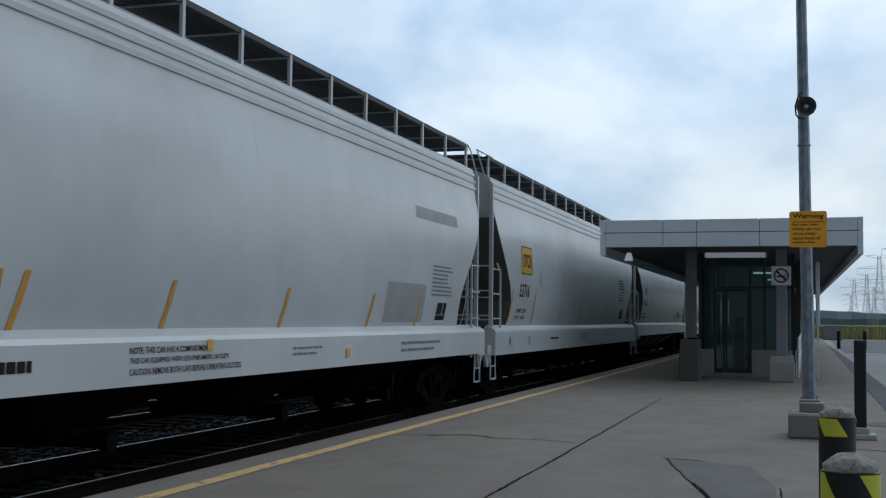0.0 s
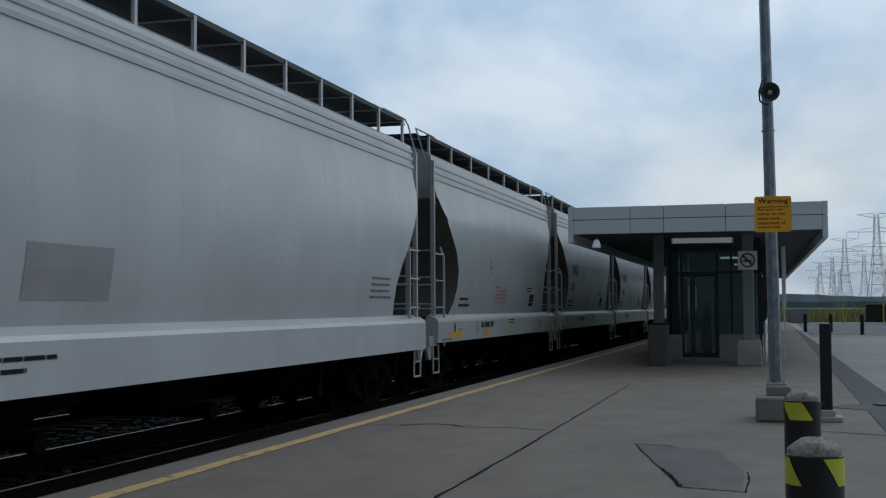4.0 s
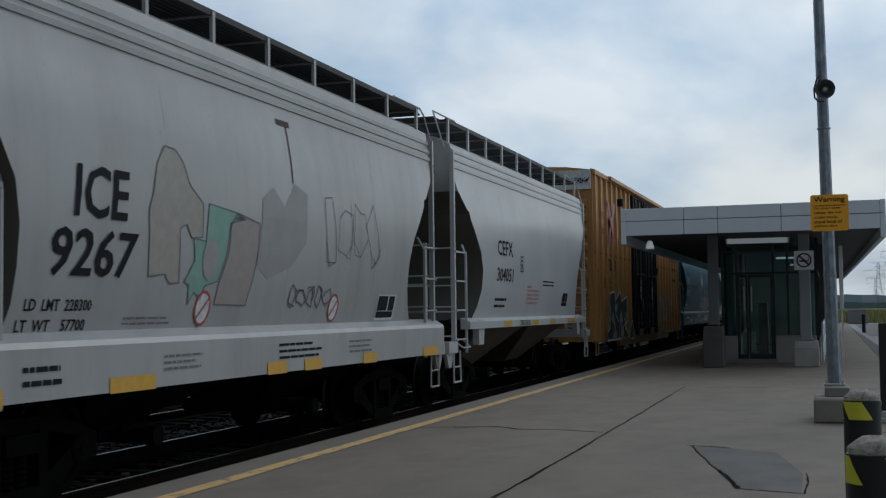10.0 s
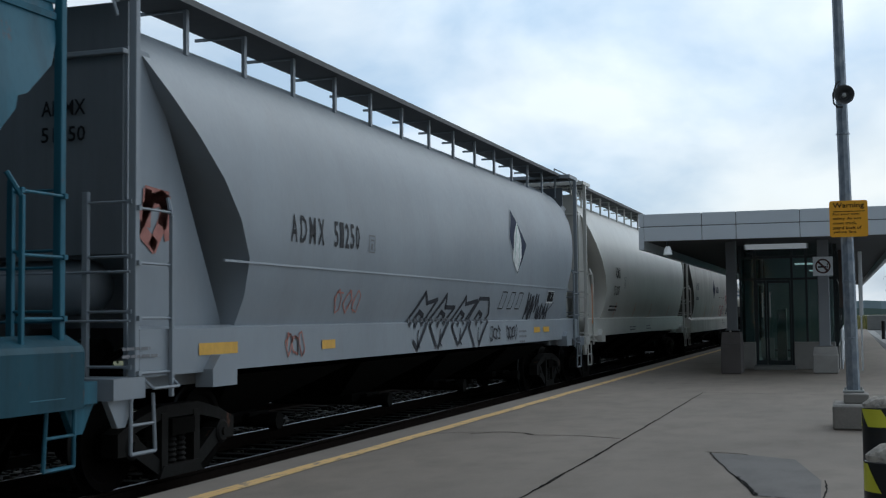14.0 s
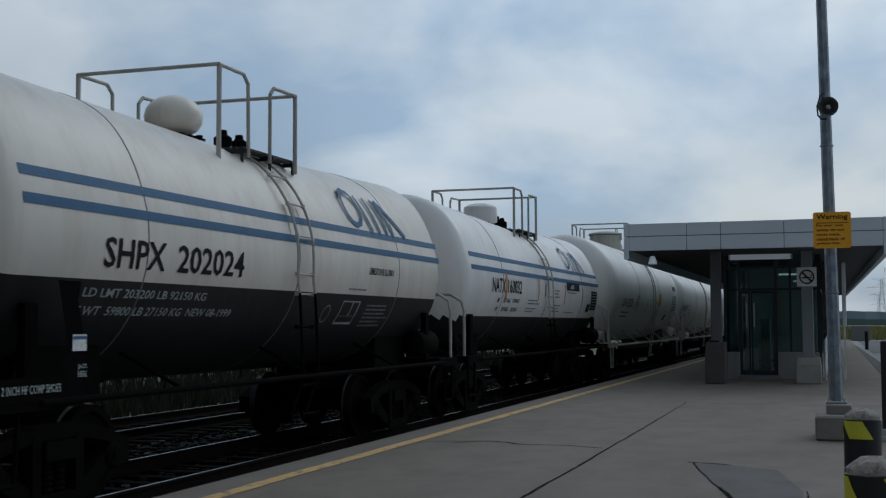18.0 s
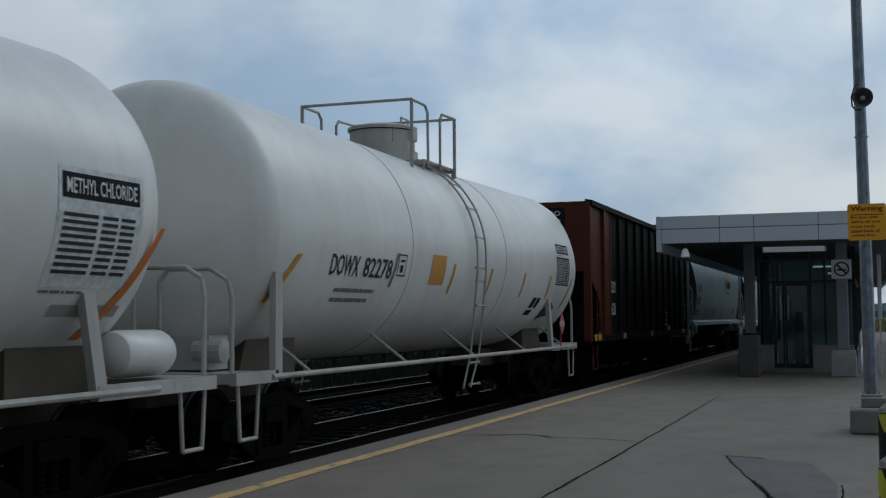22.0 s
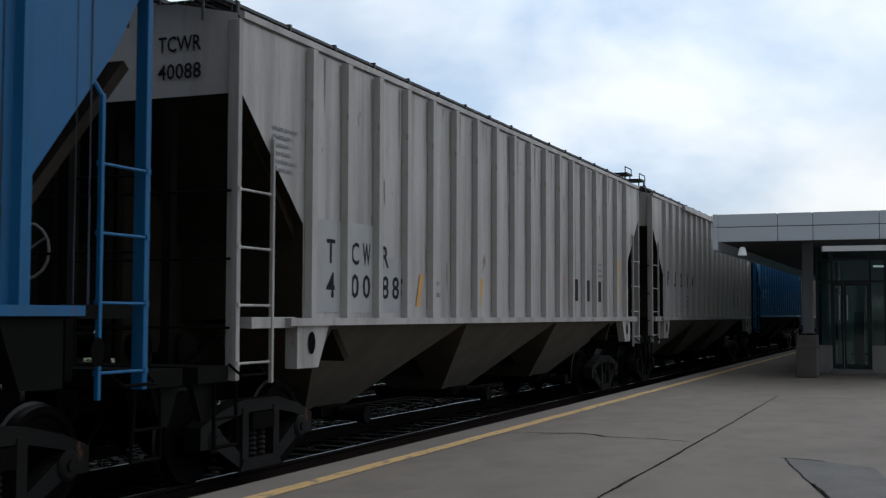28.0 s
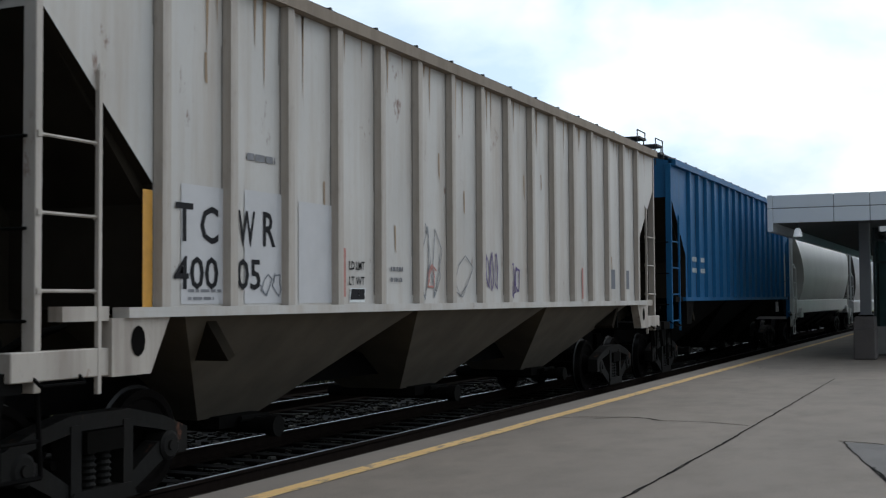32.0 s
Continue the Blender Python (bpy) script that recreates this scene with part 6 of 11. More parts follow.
# 5 to 12: the short two-bay hoppers
def short_hopper(i, mark, number, mat, label, numbers=(2.45, 2.27), seed=0, dark=INK, warn=True, board=None):
    car, L = start_car(i, "covered_hopper", label, "hopper car")
    curved_hopper(car, L, mat, SHORT_INSET, sill_mat=P_WARM_B if mat == P_WARM else None, sill=(1.01, 1.40), nbays=2, board_n=7, seed=seed, grate=board, short=True)
    if mark:
        write(mark, numbers[0], 2.66, 1.12, 0.33, car, CF_SIDE, dark)
        write(number, numbers[1], 2.17, 0.74 * len(number) / 4, 0.27, car, CF_SIDE, dark)
        end_writing(car, mark, number, 0.50, 0.64, 4.32, 0.62, 0.16, dark)
    if number == "6006":
        write("LD LMT 232700", 2.42, 1.83, 0.92, 0.085, car, CF_SIDE)
        write("LT WT   53300", 2.36, 1.66, 0.92, 0.085, car, CF_SIDE)
    else:
        bars(2.1, 1.66, 0.95, 0.26, 2, car, CF_SIDE, INK, seed + 1)
    framed(4.25, 2.42, 0.26, 0.32, car, CF_SIDE, GREY_INK)
    if warn:
        for k, s in enumerate(("WARNING", "DO NOT APPLY VIBRATORS", "TO ANY PART OF CAR BODY", "EXCEPT VIBRATOR BRACKETS", "USE ON LOADED CAR ONLY")):
            write(s, 4.95, 2.10 - k * 0.085, (0.38, 1.08, 1.10, 1.15, 1.05)[k], 0.052, car, CF_SIDE, RED_INK)
    bars(8.0, 2.05, 0.85, 0.14, 2, car, CF_SIDE, INK, seed + 2)
    stencil_block(8.45, 1.66, 0.62, 0.36, car, CF_SIDE)
    lay("reflector", [rect(a, 1.07, w, 0.13) for a, w in ((1.04, 0.98), (3.65, 0.47), (6.02, 0.43), (8.45, 0.45), (10.3, 0.85))], YELLOW_REFLECT, car, FS)
    jack_oval(car, 1.42, 1.28)
    jack_oval(car, L - 1.55, 1.25)
    framed(3.05, 1.14, 0.24, 0.22, car, FS, GREY_INK)
    lay("maker_mark", [rect(3.46 + k * 0.075 + (0.09 if k > 2 else 0) + (0.09 if k > 8 else 0), 1.24, 0.05, 0.12, 0.02) for k in range(13)], INK, car, FS)
    bars(1.7, 1.22, 0.3, 0.05, 1, car, FS, INK, seed + 6)
    bars(0.45, 1.04, 0.75, 0.05, 1, car, FS, INK, seed + 7)
    bars(5.95, 1.28, 0.75, 0.14, 2, car, FS, INK, seed + 4)
    bars(9.2, 1.12, 0.6, 0.22, 3, car, FS, GREY_INK, seed + 5)
    return car, L


short_hopper(4, "", "", P_SHORT, "short pale-grey two-bay covered hopper, yellow sill reflectors", seed=20)
short_hopper(5, "WWUX", "1018", P_SHORT, "short pale-grey two-bay hopper with black stencils", seed=21)
short_hopper(6, "WWUX", "1061", P_SHORT, "short light-grey two-bay hopper with red warning", (2.83, 2.63), seed=22)
car, L = short_hopper(7, "GACX", "9209", P_GREY, "short light-grey two-bay hopper with large dark emblem", (2.79, 2.70), seed=23)
# the owner's emblem: four heavy slanted shapes
for base, poly in ((0.0, [(0.08, 0.0), (0.42, 0.0), (0.40, 0.30), (0.20, 0.30), (0.20, 0.40), (0.40, 0.42), (0.30, 0.58), (0.06, 0.58), (-0.03, 0.44), (-0.03, 0.14)]), (0.46, [(0.0, 0.0), (0.08, 0.58), (0.32, 0.58), (0.46, 0.0), (0.27, 0.0), (0.23, 0.14), (0.17, 0.14), (0.15, 0.0)]), (0.86, [(-0.02, 0.58), (0.30, 0.57), (0.34, 0.0), (0.14, 0.0), (0.12, 0.42)]), (1.20, [(0.0, 0.56), (0.28, 0.56), (0.46, 0.0), (0.10, 0.0)])):
    lay("emblem", [[(8.86 + base + a, 3.42 + b) for a, b in poly]], NAVY, car, CF_SIDE, 0.009)
car, L = short_hopper(8, "WWUX", "6604", P_WARM, "short dusty beige two-bay hopper with faint scribbles", (2.72, 2.61), seed=24)
scrawl(6.2, 1.65, 1.9, 0.8, 3, car, CF_SIDE, GREY_SPRAY, 0.025, 3)
scrawl(9.2, 1.6, 0.9, 0.6, 2, car, CF_SIDE, GREY_SPRAY, 0.03, 4)
lay("reflector", [rect(3.6, 1.72, 0.45, 0.12), rect(7.2, 1.72, 0.4, 0.12)], YELLOW_REFLECT, car, CF_SIDE)
car, L = short_hopper(9, "WWUX", "6006", P_WARM, "short weathered beige two-bay hopper with navy lettering", (2.76, 2.75), seed=25, dark=NAVY, warn=False)
lay("reflector", [rect(4.4, 1.72, 0.5, 0.14), rect(7.9, 1.72, 0.4, 0.12)], YELLOW_REFLECT, car, CF_SIDE)

# 11: grey hopper with large lettering and pasted-over graffiti
car, L = start_car(10, "covered_hopper", "short grey two-bay hopper with large black letters, faded graffiti", "hopper car")
curved_hopper(car, L, P_MID, SLIM_INSET, sill=(0.98, 1.40), nbays=2, board_n=8, seed=31, rear=SHORT_INSET, short=True)
lay("reflector", [rect(0.44, 0.96, 0.62, 0.14)], YELLOW_REFLECT, car, flat_side(1.603))
write("ICE", 1.98, 2.50, 0.80, 0.46, car, CF_SIDE, INK, 0.012, 0.05)
write("9267", 1.66, 1.99, 1.27, 0.42, car, CF_SIDE, INK, 0.012, 0.05)
write("LD  LMT  228300", 1.45, 1.70, 0.92, 0.10, car, CF_SIDE)
write("LT  WT    57700", 1.38, 1.53, 0.94, 0.10, car, CF_SIDE)
tan = [(3.21, 2.02), (3.15, 2.65), (3.22, 2.8), (3.3, 3.1), (3.45, 3.28), (3.65, 3.27), (3.8, 3.15), (3.9, 2.95), (4.17, 2.78), (4.17, 2.44), (3.95, 2.42), (3.85, 2.55), (3.72, 2.5), (3.78, 1.97), (3.6, 1.96), (3.5, 2.05)]
green = [(4.29, 2.79), (4.9, 2.74), (5.1, 2.68), (4.75, 2.62), (4.7, 2.3), (4.55, 2.0), (4.3, 1.95), (4.25, 1.82), (4.1, 1.88), (4.0, 1.76), (3.98, 1.95), (3.88, 1.98), (4.05, 2.2), (4.0, 2.42), (4.25, 2.4)]
brown = [(4.9, 2.74), (5.45, 2.66), (5.4, 2.2), (5.25, 1.75), (4.55, 1.76), (4.6, 2.0), (4.75, 2.3), (4.78, 2.6)]
pale = [(5.5, 2.66), (5.52, 2.95), (5.8, 3.1), (6.1, 2.9), (6.4, 3.2), (6.75, 3.1), (6.7, 2.5), (6.3, 2.2), (5.7, 2.05), (5.42, 2.2)]
for shape, m_ in ((tan, TAN_SPRAY), (green, GREEN_SPRAY), (brown, FADED_BROWN), (pale, PRIMER)):
    lay("faded_graffiti", [shape], m_, car, CF_SIDE, 0.004)
    if m_ is not PRIMER:
        lay("graffiti_outline", stroke(shape + shape[:1], 0.012), GREY_SPRAY, car, CF_SIDE, 0.008)
lay("faded_graffiti", [[(4.36 + 0.16 * math.cos(k * 0.4488), 2.22 + 0.22 * math.sin(k * 0.4488)) for k in range(14)]], PRIMER, car, CF_SIDE, 0.010)
scrawl(6.3, 1.72, 1.3, 0.28, 5, car, CF_SIDE, GREY_SPRAY, 0.02, 9)
scrawl(7.2, 2.2, 2.0, 1.0, 4, car, CF_SIDE, GREY_SPRAY, 0.012, 10)
bars(2.9, 1.56, 0.9, 0.1, 2, car, CF_SIDE, GREY_INK, 112)
lay("rust_patch", [rect(6.1, 3.88, 0.35, 0.07), rect(6.33, 3.2, 0.03, 0.68)], RUST_PATCH, car, CF_SIDE)
for y in (4.32, 7.72):
    ring = [(y + 0.15 * math.cos(k * 0.4488), 1.72 + 0.17 * math.sin(k * 0.4488)) for k in range(15)]
    lay("ban_sign", [[(a, b) for a, b in ring[:14]]], WHITE_INK, car, CF_SIDE, 0.006)
    lay("ban_ring", stroke(ring, 0.03), RED_INK, car, CF_SIDE, 0.010)
    lay("ban_bar", stroke([(y - 0.1, 1.62), (y + 0.1, 1.82)], 0.025), RED_INK, car, CF_SIDE, 0.012)
stencil_block(9.28, 1.55, 0.72, 0.36, car, CF_SIDE)
sill_marks(car, L, YELLOW_REFLECT, (2.5, 5.6, 6.6, 8.5, 11.0))
bars(1.3, 1.08, 0.6, 0.22, 2, car, FS, INK, 41)
bars(3.4, 1.12, 0.8, 0.18, 3, car, FS, GREY_INK, 42)
bars(5.9, 1.12, 1.3, 0.22, 3, car, FS, INK, 43)
bars(8.0, 1.12, 1.0, 0.2, 3, car, FS, GREY_INK, 44)

# 12: grey hopper with a shallow sill and sloping bays
car, L = start_car(11, "covered_hopper", "short light-grey two-bay hopper with yellow-striped shallow sill", "hopper car")
curved_hopper(car, L, P_GREY_B, SHORT_INSET, nbays=2, board_n=9, shallow=True, bay_mat=P_DUST, seed=33, grate=GREY_GRATE)
write("CEFX", 2.6, 2.72, 1.15, 0.30, car, CF_SIDE)
write("304051", 2.6, 2.22, 1.22, 0.27, car, CF_SIDE)
end_writing(car, "CEFX", "304051", 0.50, 0.64, 4.32, 0.62, 0.16)
framed(4.05, 2.45, 0.26, 0.32, car, CF_SIDE)
for k, s in enumerate(("WARNING", "DO NOT APPLY VIBRATORS", "TO ANY PART OF CAR BODY", "EXCEPT VIBRATOR BRACKETS", "USE ON LOADED CAR ONLY")):
    write(s, 4.62, 2.13 - k * 0.085, (0.38, 1.08, 1.10, 1.15, 1.05)[k], 0.052, car, CF_SIDE, RED_INK)
bars(6.0, 2.18, 1.4, 0.16, 2, car, CF_SIDE, INK, 45)
bars(2.6, 1.7, 0.9, 0.25, 2, car, CF_SIDE, INK, 46)
stencil_block(8.12, 1.72, 0.6, 0.36, car, CF_SIDE)
lay("reflector", [rect(2.9, 1.36, 0.62, 0.10), rect(4.9, 1.36, 0.5, 0.10), rect(6.6, 1.36, 0.45, 0.10), rect(8.4, 1.36, 0.9, 0.10)], YELLOW_REFLECT, car, FS)
write("THROUGH SILL", 3.95, 1.355, 0.9, 0.11, car, FS)

# 13: the boxcar
car, L = start_car(12, "boxcar", "tall yellow double-door boxcar with black doors and graffiti", "boxcar")
box_car(car, L)
BX, BP = flat_side(1.502), flat_side(1.588)
for k, (ch, y, w) in enumerate((("T", 2.42, 0.22), ("B", 2.72, 0.26), ("O", 3.12, 0.20), ("X", 3.42, 0.30))):
    write(ch, y, 2.76, w, 0.34, car, BX if k == 2 else BP, INK)
for ch, y in (("6", 1.55), ("6", 2.2), ("5", 2.58), ("9", 3.08), ("6", 3.42), ("4", 3.98)):
    write(ch, y, 2.24, 0.28, 0.36, car, BX, INK)
v_, f_ = word_mesh("TBOX 665964")
bm = bmesh.new()
vs_ = [bm.verts.new((0.05 + (a + 0.1 * b) * 1.3, 0.545, 5.1 + b * 0.17)) for a, b in v_]
for f in f_:
    bm.faces.new([vs_[i] for i in f])
part("lettering", bm, INK, car)
for dy in (0.0, 0.16):
    lay("cross_emblem", stroke([(2.42 + dy, 4.72), (3.0 + dy * 0.3, 4.15), (2.42 + dy, 3.56)], 0.15), BLUE_STRIPE if not dy else RED_STRIP, car, BP, 0.006 + dy * 0.02)
    lay("cross_emblem", stroke([(3.68 - dy, 4.72), (3.1 - dy * 0.3, 4.15), (3.68 - dy, 3.56)], 0.15), RED_STRIP if dy else BLUE_STRIPE, car, BP, 0.014 + dy * 0.02)
lay("cross_emblem", [[(2.85, 4.15), (3.05, 3.9), (3.25, 4.15), (3.05, 4.4)]], PINK_SPRAY, car, BP, 0.02)
for k, (text, w) in enumerate((("next", 0.5), ("load", 0.5))):
    write(text, 1.5, 4.2 - k * 0.42, w, 0.26, car, BP, BLACK_SPRAY)
write("any", 3.95, 4.15, 0.42, 0.24, car, BX, BLUE_STRIPE)
write("road", 3.95, 3.78, 0.5, 0.24, car, BX, BLUE_STRIPE)
black = [[(2.55, 2.12), (3.35, 2.18), (3.5, 1.95), (4.3, 2.2), (4.5, 1.9), (5.5, 2.05), (5.55, 1.3), (5.0, 1.2), (5.9, 0.78), (2.1, 0.78), (2.05, 1.0), (2.5, 1.15), (2.3, 1.6)], [(5.9, 0.78), (6.85, 0.72), (6.6, 1.3), (6.2, 1.15)]]
lay("graffiti", black, BLACK_SPRAY, car, BP, 0.008)
white = [[(2.7, 1.35), (3.0, 1.6), (3.2, 1.4), (3.05, 1.25)], [(3.3, 1.75), (3.8, 1.85), (3.75, 1.6), (3.4, 1.55)], [(4.1, 1.35), (4.5, 1.65), (4.7, 1.3), (4.35, 1.2)], [(3.0, 0.85), (3.35, 1.1), (3.5, 0.82)], [(4.3, 0.85), (4.5, 1.2), (4.9, 0.95), (4.7, 0.8)], [(5.2, 1.55), (5.4, 1.6), (5.35, 1.1), (5.1, 1.0)], [(2.45, 1.65), (2.7, 1.9), (2.6, 1.2)]]
lay("graffiti_flare", white, TAN_SPRAY, car, BP, 0.012)
edges = []
for q in black:
    edges += stroke(q + q[:1], 0.06)
edges += stroke([(2.9, 0.8), (3.2, 1.3), (3.6, 0.85)], 0.05) + stroke([(4.0, 0.8), (4.25, 1.5), (4.6, 0.85), (5.0, 1.4)], 0.05) + stroke([(3.4, 2.1), (3.45, 1.5), (3.9, 1.3)], 0.05)
lay("graffiti_outline", edges, WHITE_SPRAY, car, BP, 0.016)
lay("emblem_ground", [rect(16.0, 3.98, 2.23, 0.62)], INK, car, BP, 0.006)
lay("emblem", [[(16.06, 4.50), (16.58, 4.50), (16.42, 4.06), (16.16, 4.06)], [(16.80, 4.52), (17.38, 4.52), (17.20, 4.04), (16.92, 4.04)], [(17.58, 4.52), (18.17, 4.52), (18.12, 4.04), (17.62, 4.04), (17.78, 4.28)]], WHITE_INK, car, BP, 0.011)
lay("emblem_stripe", [rect(16.48 + 0.04 * (k % 2), 4.10 + k * 0.055, 0.34, 0.026) for k in range(4)] + [rect(17.26 + 0.04 * (k % 2), 4.08 + k * 0.055, 0.36, 0.026) for k in range(4)], WHITE_INK, car, BP, 0.012)
write("Rail or Pooling", 16.02, 3.46, 2.15, 0.24, car, BP, INK)
write("Experts", 16.75, 3.10, 1.25, 0.22, car, BP, INK)
bars(16.75, 2.70, 1.25, 0.22, 1, car, BP, INK, 51)
chalk("JK", 18.5, 3.25, 0.42, 0.22, car, BP, DARK_MARKER, 0.016, 4)
scrawl(18.5, 2.45, 0.45, 0.75, 4, car, BP, DARK_MARKER, 0.016, 14)
scrawl(12.7, 1.15, 2.4, 0.95, 5, car, BP, PRIMER_PALE, 0.026, 12)
spray = [(12.45, 0.84), (15.9, 0.84), (16.2, 1.2), (16.3, 1.9), (16.05, 2.05), (15.8, 2.02), (15.6, 2.22), (15.3, 2.20), (15.1, 2.08), (14.8, 2.30), (14.5, 2.34), (14.25, 2.18), (14.0, 2.42), (13.6, 2.46), (13.35, 2.30), (13.1, 2.22), (12.9, 2.36), (12.6, 2.32), (12.5, 2.0), (12.62, 1.6), (12.5, 1.3)]
lay("sprayed_patch", [spray], PRIMER, car, BX, 0.004, label="thin grey spray painted over old graffiti")
for k in range(4):
    y = 13.28 + 0.83 * k
    lay("sprayed_patch", [rect(y - 0.054, 0.86, 0.108, (1.44, 1.46, 1.44, 1.1)[k])], PRIMER, car, flat_side(1.577), 0.003)
DR, DB = flat_side(1.551), flat_side(1.603)
for k, (s_, w) in enumerate((("-IMPORTANT-", 0.72), ("CLOSE THIS DOOR", 1.10), ("BEFORE CLOSING", 1.0), ("MAIN DOOR", 0.66))):
    write(s_, 8.05 + (1.15 - w) * 0.5, 4.88 - k * 0.165, w, 0.115, car, DR, WHITE_INK)
for k, (s_, w) in enumerate((("CLOSE AND LOCK", 0.95), ("BOTH DOORS", 0.75), ("BEFORE", 0.46), ("MOVING CAR", 0.75))):
    write(s_, 10.72 + (0.95 - w) * 0.4, 5.02 - k * 0.165, w, 0.115, car, DR, WHITE_INK)
for y, first in ((7.95, "CLOSE THIS"), (10.50, "OPEN THIS")):
    write(first, y, 1.15, 0.40, 0.085, car, DR, DULL_WHITE_INK)
    write("DOOR FIRST", y + 0.68, 1.15, 0.42, 0.085, car, DR, DULL_WHITE_INK)
write("STANDARD CAR", 11.05, 1.77, 0.5, 0.07, car, DR, DULL_WHITE_INK)
write("SEAL ONLY", 11.12, 1.66, 0.36, 0.07, car, DR, DULL_WHITE_INK)
framed(11.0, 1.62, 0.58, 0.26, car, DR, DULL_WHITE_INK)
write("STANDARD CAR", 8.52, 1.47, 0.40, 0.055, car, DR, DULL_WHITE_INK)
write("SEAL ONLY", 8.58, 1.39, 0.28, 0.055, car, DR, DULL_WHITE_INK)
framed(8.48, 1.365, 0.48, 0.19, car, DR, DULL_WHITE_INK)
write("OPENING", 11.12, 3.76, 0.34, 0.075, car, DR, DULL_WHITE_INK)
for y, z, w, h, n in ((7.52, 2.36, 0.24, 0.32, 4), (7.46, 1.42, 0.42, 0.16, 2), (11.12, 3.54, 0.55, 0.17, 2), (10.12, 3.40, 0.14, 0.22, 3), (11.45, 2.30, 0.30, 0.30, 3), (11.40, 1.40, 0.32, 0.16, 2)):
    bars(y, z, w, h, n, car, DR, DULL_WHITE_INK, int(y * 10))
framed(10.09, 3.36, 0.22, 0.30, car, DR, DULL_WHITE_INK)


def turned_word(text, y, z, w, h, turn, side):
    v, faces = word_mesh(text)
    c, n = math.cos(turn), math.sin(turn)
    lay("lettering", [[(y + v[i][0] * w * c - v[i][1] * h * n, z + v[i][0] * w * n + v[i][1] * h * c) for i in f] for f in faces], WHITE_INK, car, side)


for a in (7.15, 9.75):
    turned_word("OPEN", a + 1.19, 2.44, 0.20, 0.05, 0.75, DB)
    turned_word("CLOSE", a + 1.37, 2.60, 0.22, 0.05, -0.75, DB)
    lay("lock_slot", [rect(a + 1.278, 2.22, 0.024, 0.16)], WHITE_INK, car, flat_side(1.606))
    lay("label_spot", [rect(a + 1.28, 2.08, 0.06, 0.05)], RED_STRIP, car, flat_side(1.616))
lay("reflector_bar", [rect(9.95, 1.62, 0.11, 0.30), rect(9.95, 1.34, 0.11, 0.25)], AMBER, car, flat_side(1.53))
lay("placard_board", [rect(8.83, 1.53, 0.36, 0.52)], plain("worn_tan_board", (0.16, 0.11, 0.06), 0.7, 0, 0.3, 8), car, DB)
lay("paper_placard", [[(8.88, 1.62), (9.08, 1.60), (9.12, 1.86), (8.85, 1.86)]], LABEL_GREEN, car, DB, 0.014)
chalk("GH", 10.12, 1.66, 0.26, 0.30, car, DR, CHALK, 0.018, 5)
lay("chalk_arrow", stroke([(10.42, 1.98), (10.36, 1.62)], 0.02) + stroke([(10.33, 1.84), (10.42, 1.98), (10.60, 1.70)], 0.02), CHALK, car, DR)
slant_bars(car, (6.42,), AMBER, BP, 1.2, 0.5)
slant_bars(car, (12.56,), AMBER, flat_side(1.51), 1.18, 0.62)
slant_bars(car, (15.55,), AMBER, flat_side(1.51), 1.10, 0.55)
stencil_block(16.92, 1.25, 0.34, 0.32, car, flat_side(1.508))
bars(16.95, 1.86, 0.8, 0.4, 4, car, flat_side(1.508), TAN_SPRAY, 52)

# 14: teal hopper with emblem and graffiti
car, L = start_car(13, "covered_hopper", "weathered teal covered hopper with white letters and graffiti", "hopper car")
curved_hopper(car, L, P_TEAL, SHORT_INSET, sill_mat=P_TEAL_SILL, nbays=4, board_n=12, seed=35)
write("ADMX", 2.07, 2.73, 1.10, 0.34, car, CF_SIDE, CHALK, 0.010)
write("85142", 1.96, 2.22, 1.33, 0.31, car, CF_SIDE, CHALK, 0.010)
write("CAPY", 1.88, 1.96, 0.38, 0.09, car, CF_SIDE, DULL_WHITE_INK)
write("LD LMT 195900", 1.80, 1.78, 0.98, 0.095, car, CF_SIDE, WHITE_INK)
write("LT WT  67100  NEW 4-82", 1.72, 1.62, 1.65, 0.09, car, CF_SIDE, WHITE_INK)
dm = [(7.77, 3.04), (8.25, 2.18), (9.06, 3.1), (8.25, 3.88), (7.77, 3.04)]
lay("diamond_emblem", stroke(dm, 0.03), DULL_WHITE_INK, car, CF_SIDE, 0.008)
petal = [(7.95, 2.98), (8.38, 2.48), (8.92, 3.0), (8.36, 3.45)]
lay("leaf_emblem", [petal], WHITE_INK, car, CF_SIDE, 0.011)
lay("leaf_emblem_cut", [[(8.3, 3.1), (8.22, 3.28), (8.36, 3.42), (8.5, 3.25), (8.42, 3.1)], [(8.3, 2.86), (8.24, 2.66), (8.38, 2.5), (8.5, 2.68), (8.42, 2.86)], [(8.2, 3.0), (8.08, 3.08), (8.0, 2.98), (8.1, 2.88)], [(8.52, 3.0), (8.66, 3.1), (8.84, 3.0), (8.66, 2.9)]], P_TEAL, car, CF_SIDE, 0.015)
lay("letter_emblem", stroke([(9.12, 2.68), (9.25, 3.08), (9.42, 3.08), (9.55, 2.68), (9.12, 2.68)], 0.022) + stroke([(9.72, 2.68), (9.72, 3.08), (10.1, 3.0), (10.1, 2.72), (9.72, 2.68)], 0.022) + stroke([(10.25, 2.68), (10.25, 3.08), (10.72, 3.08), (10.72, 2.68), (10.25, 2.68)], 0.022), DULL_WHITE_INK, car, CF_SIDE, 0.009)
rust_rnd = random.Random(43)
runs = []
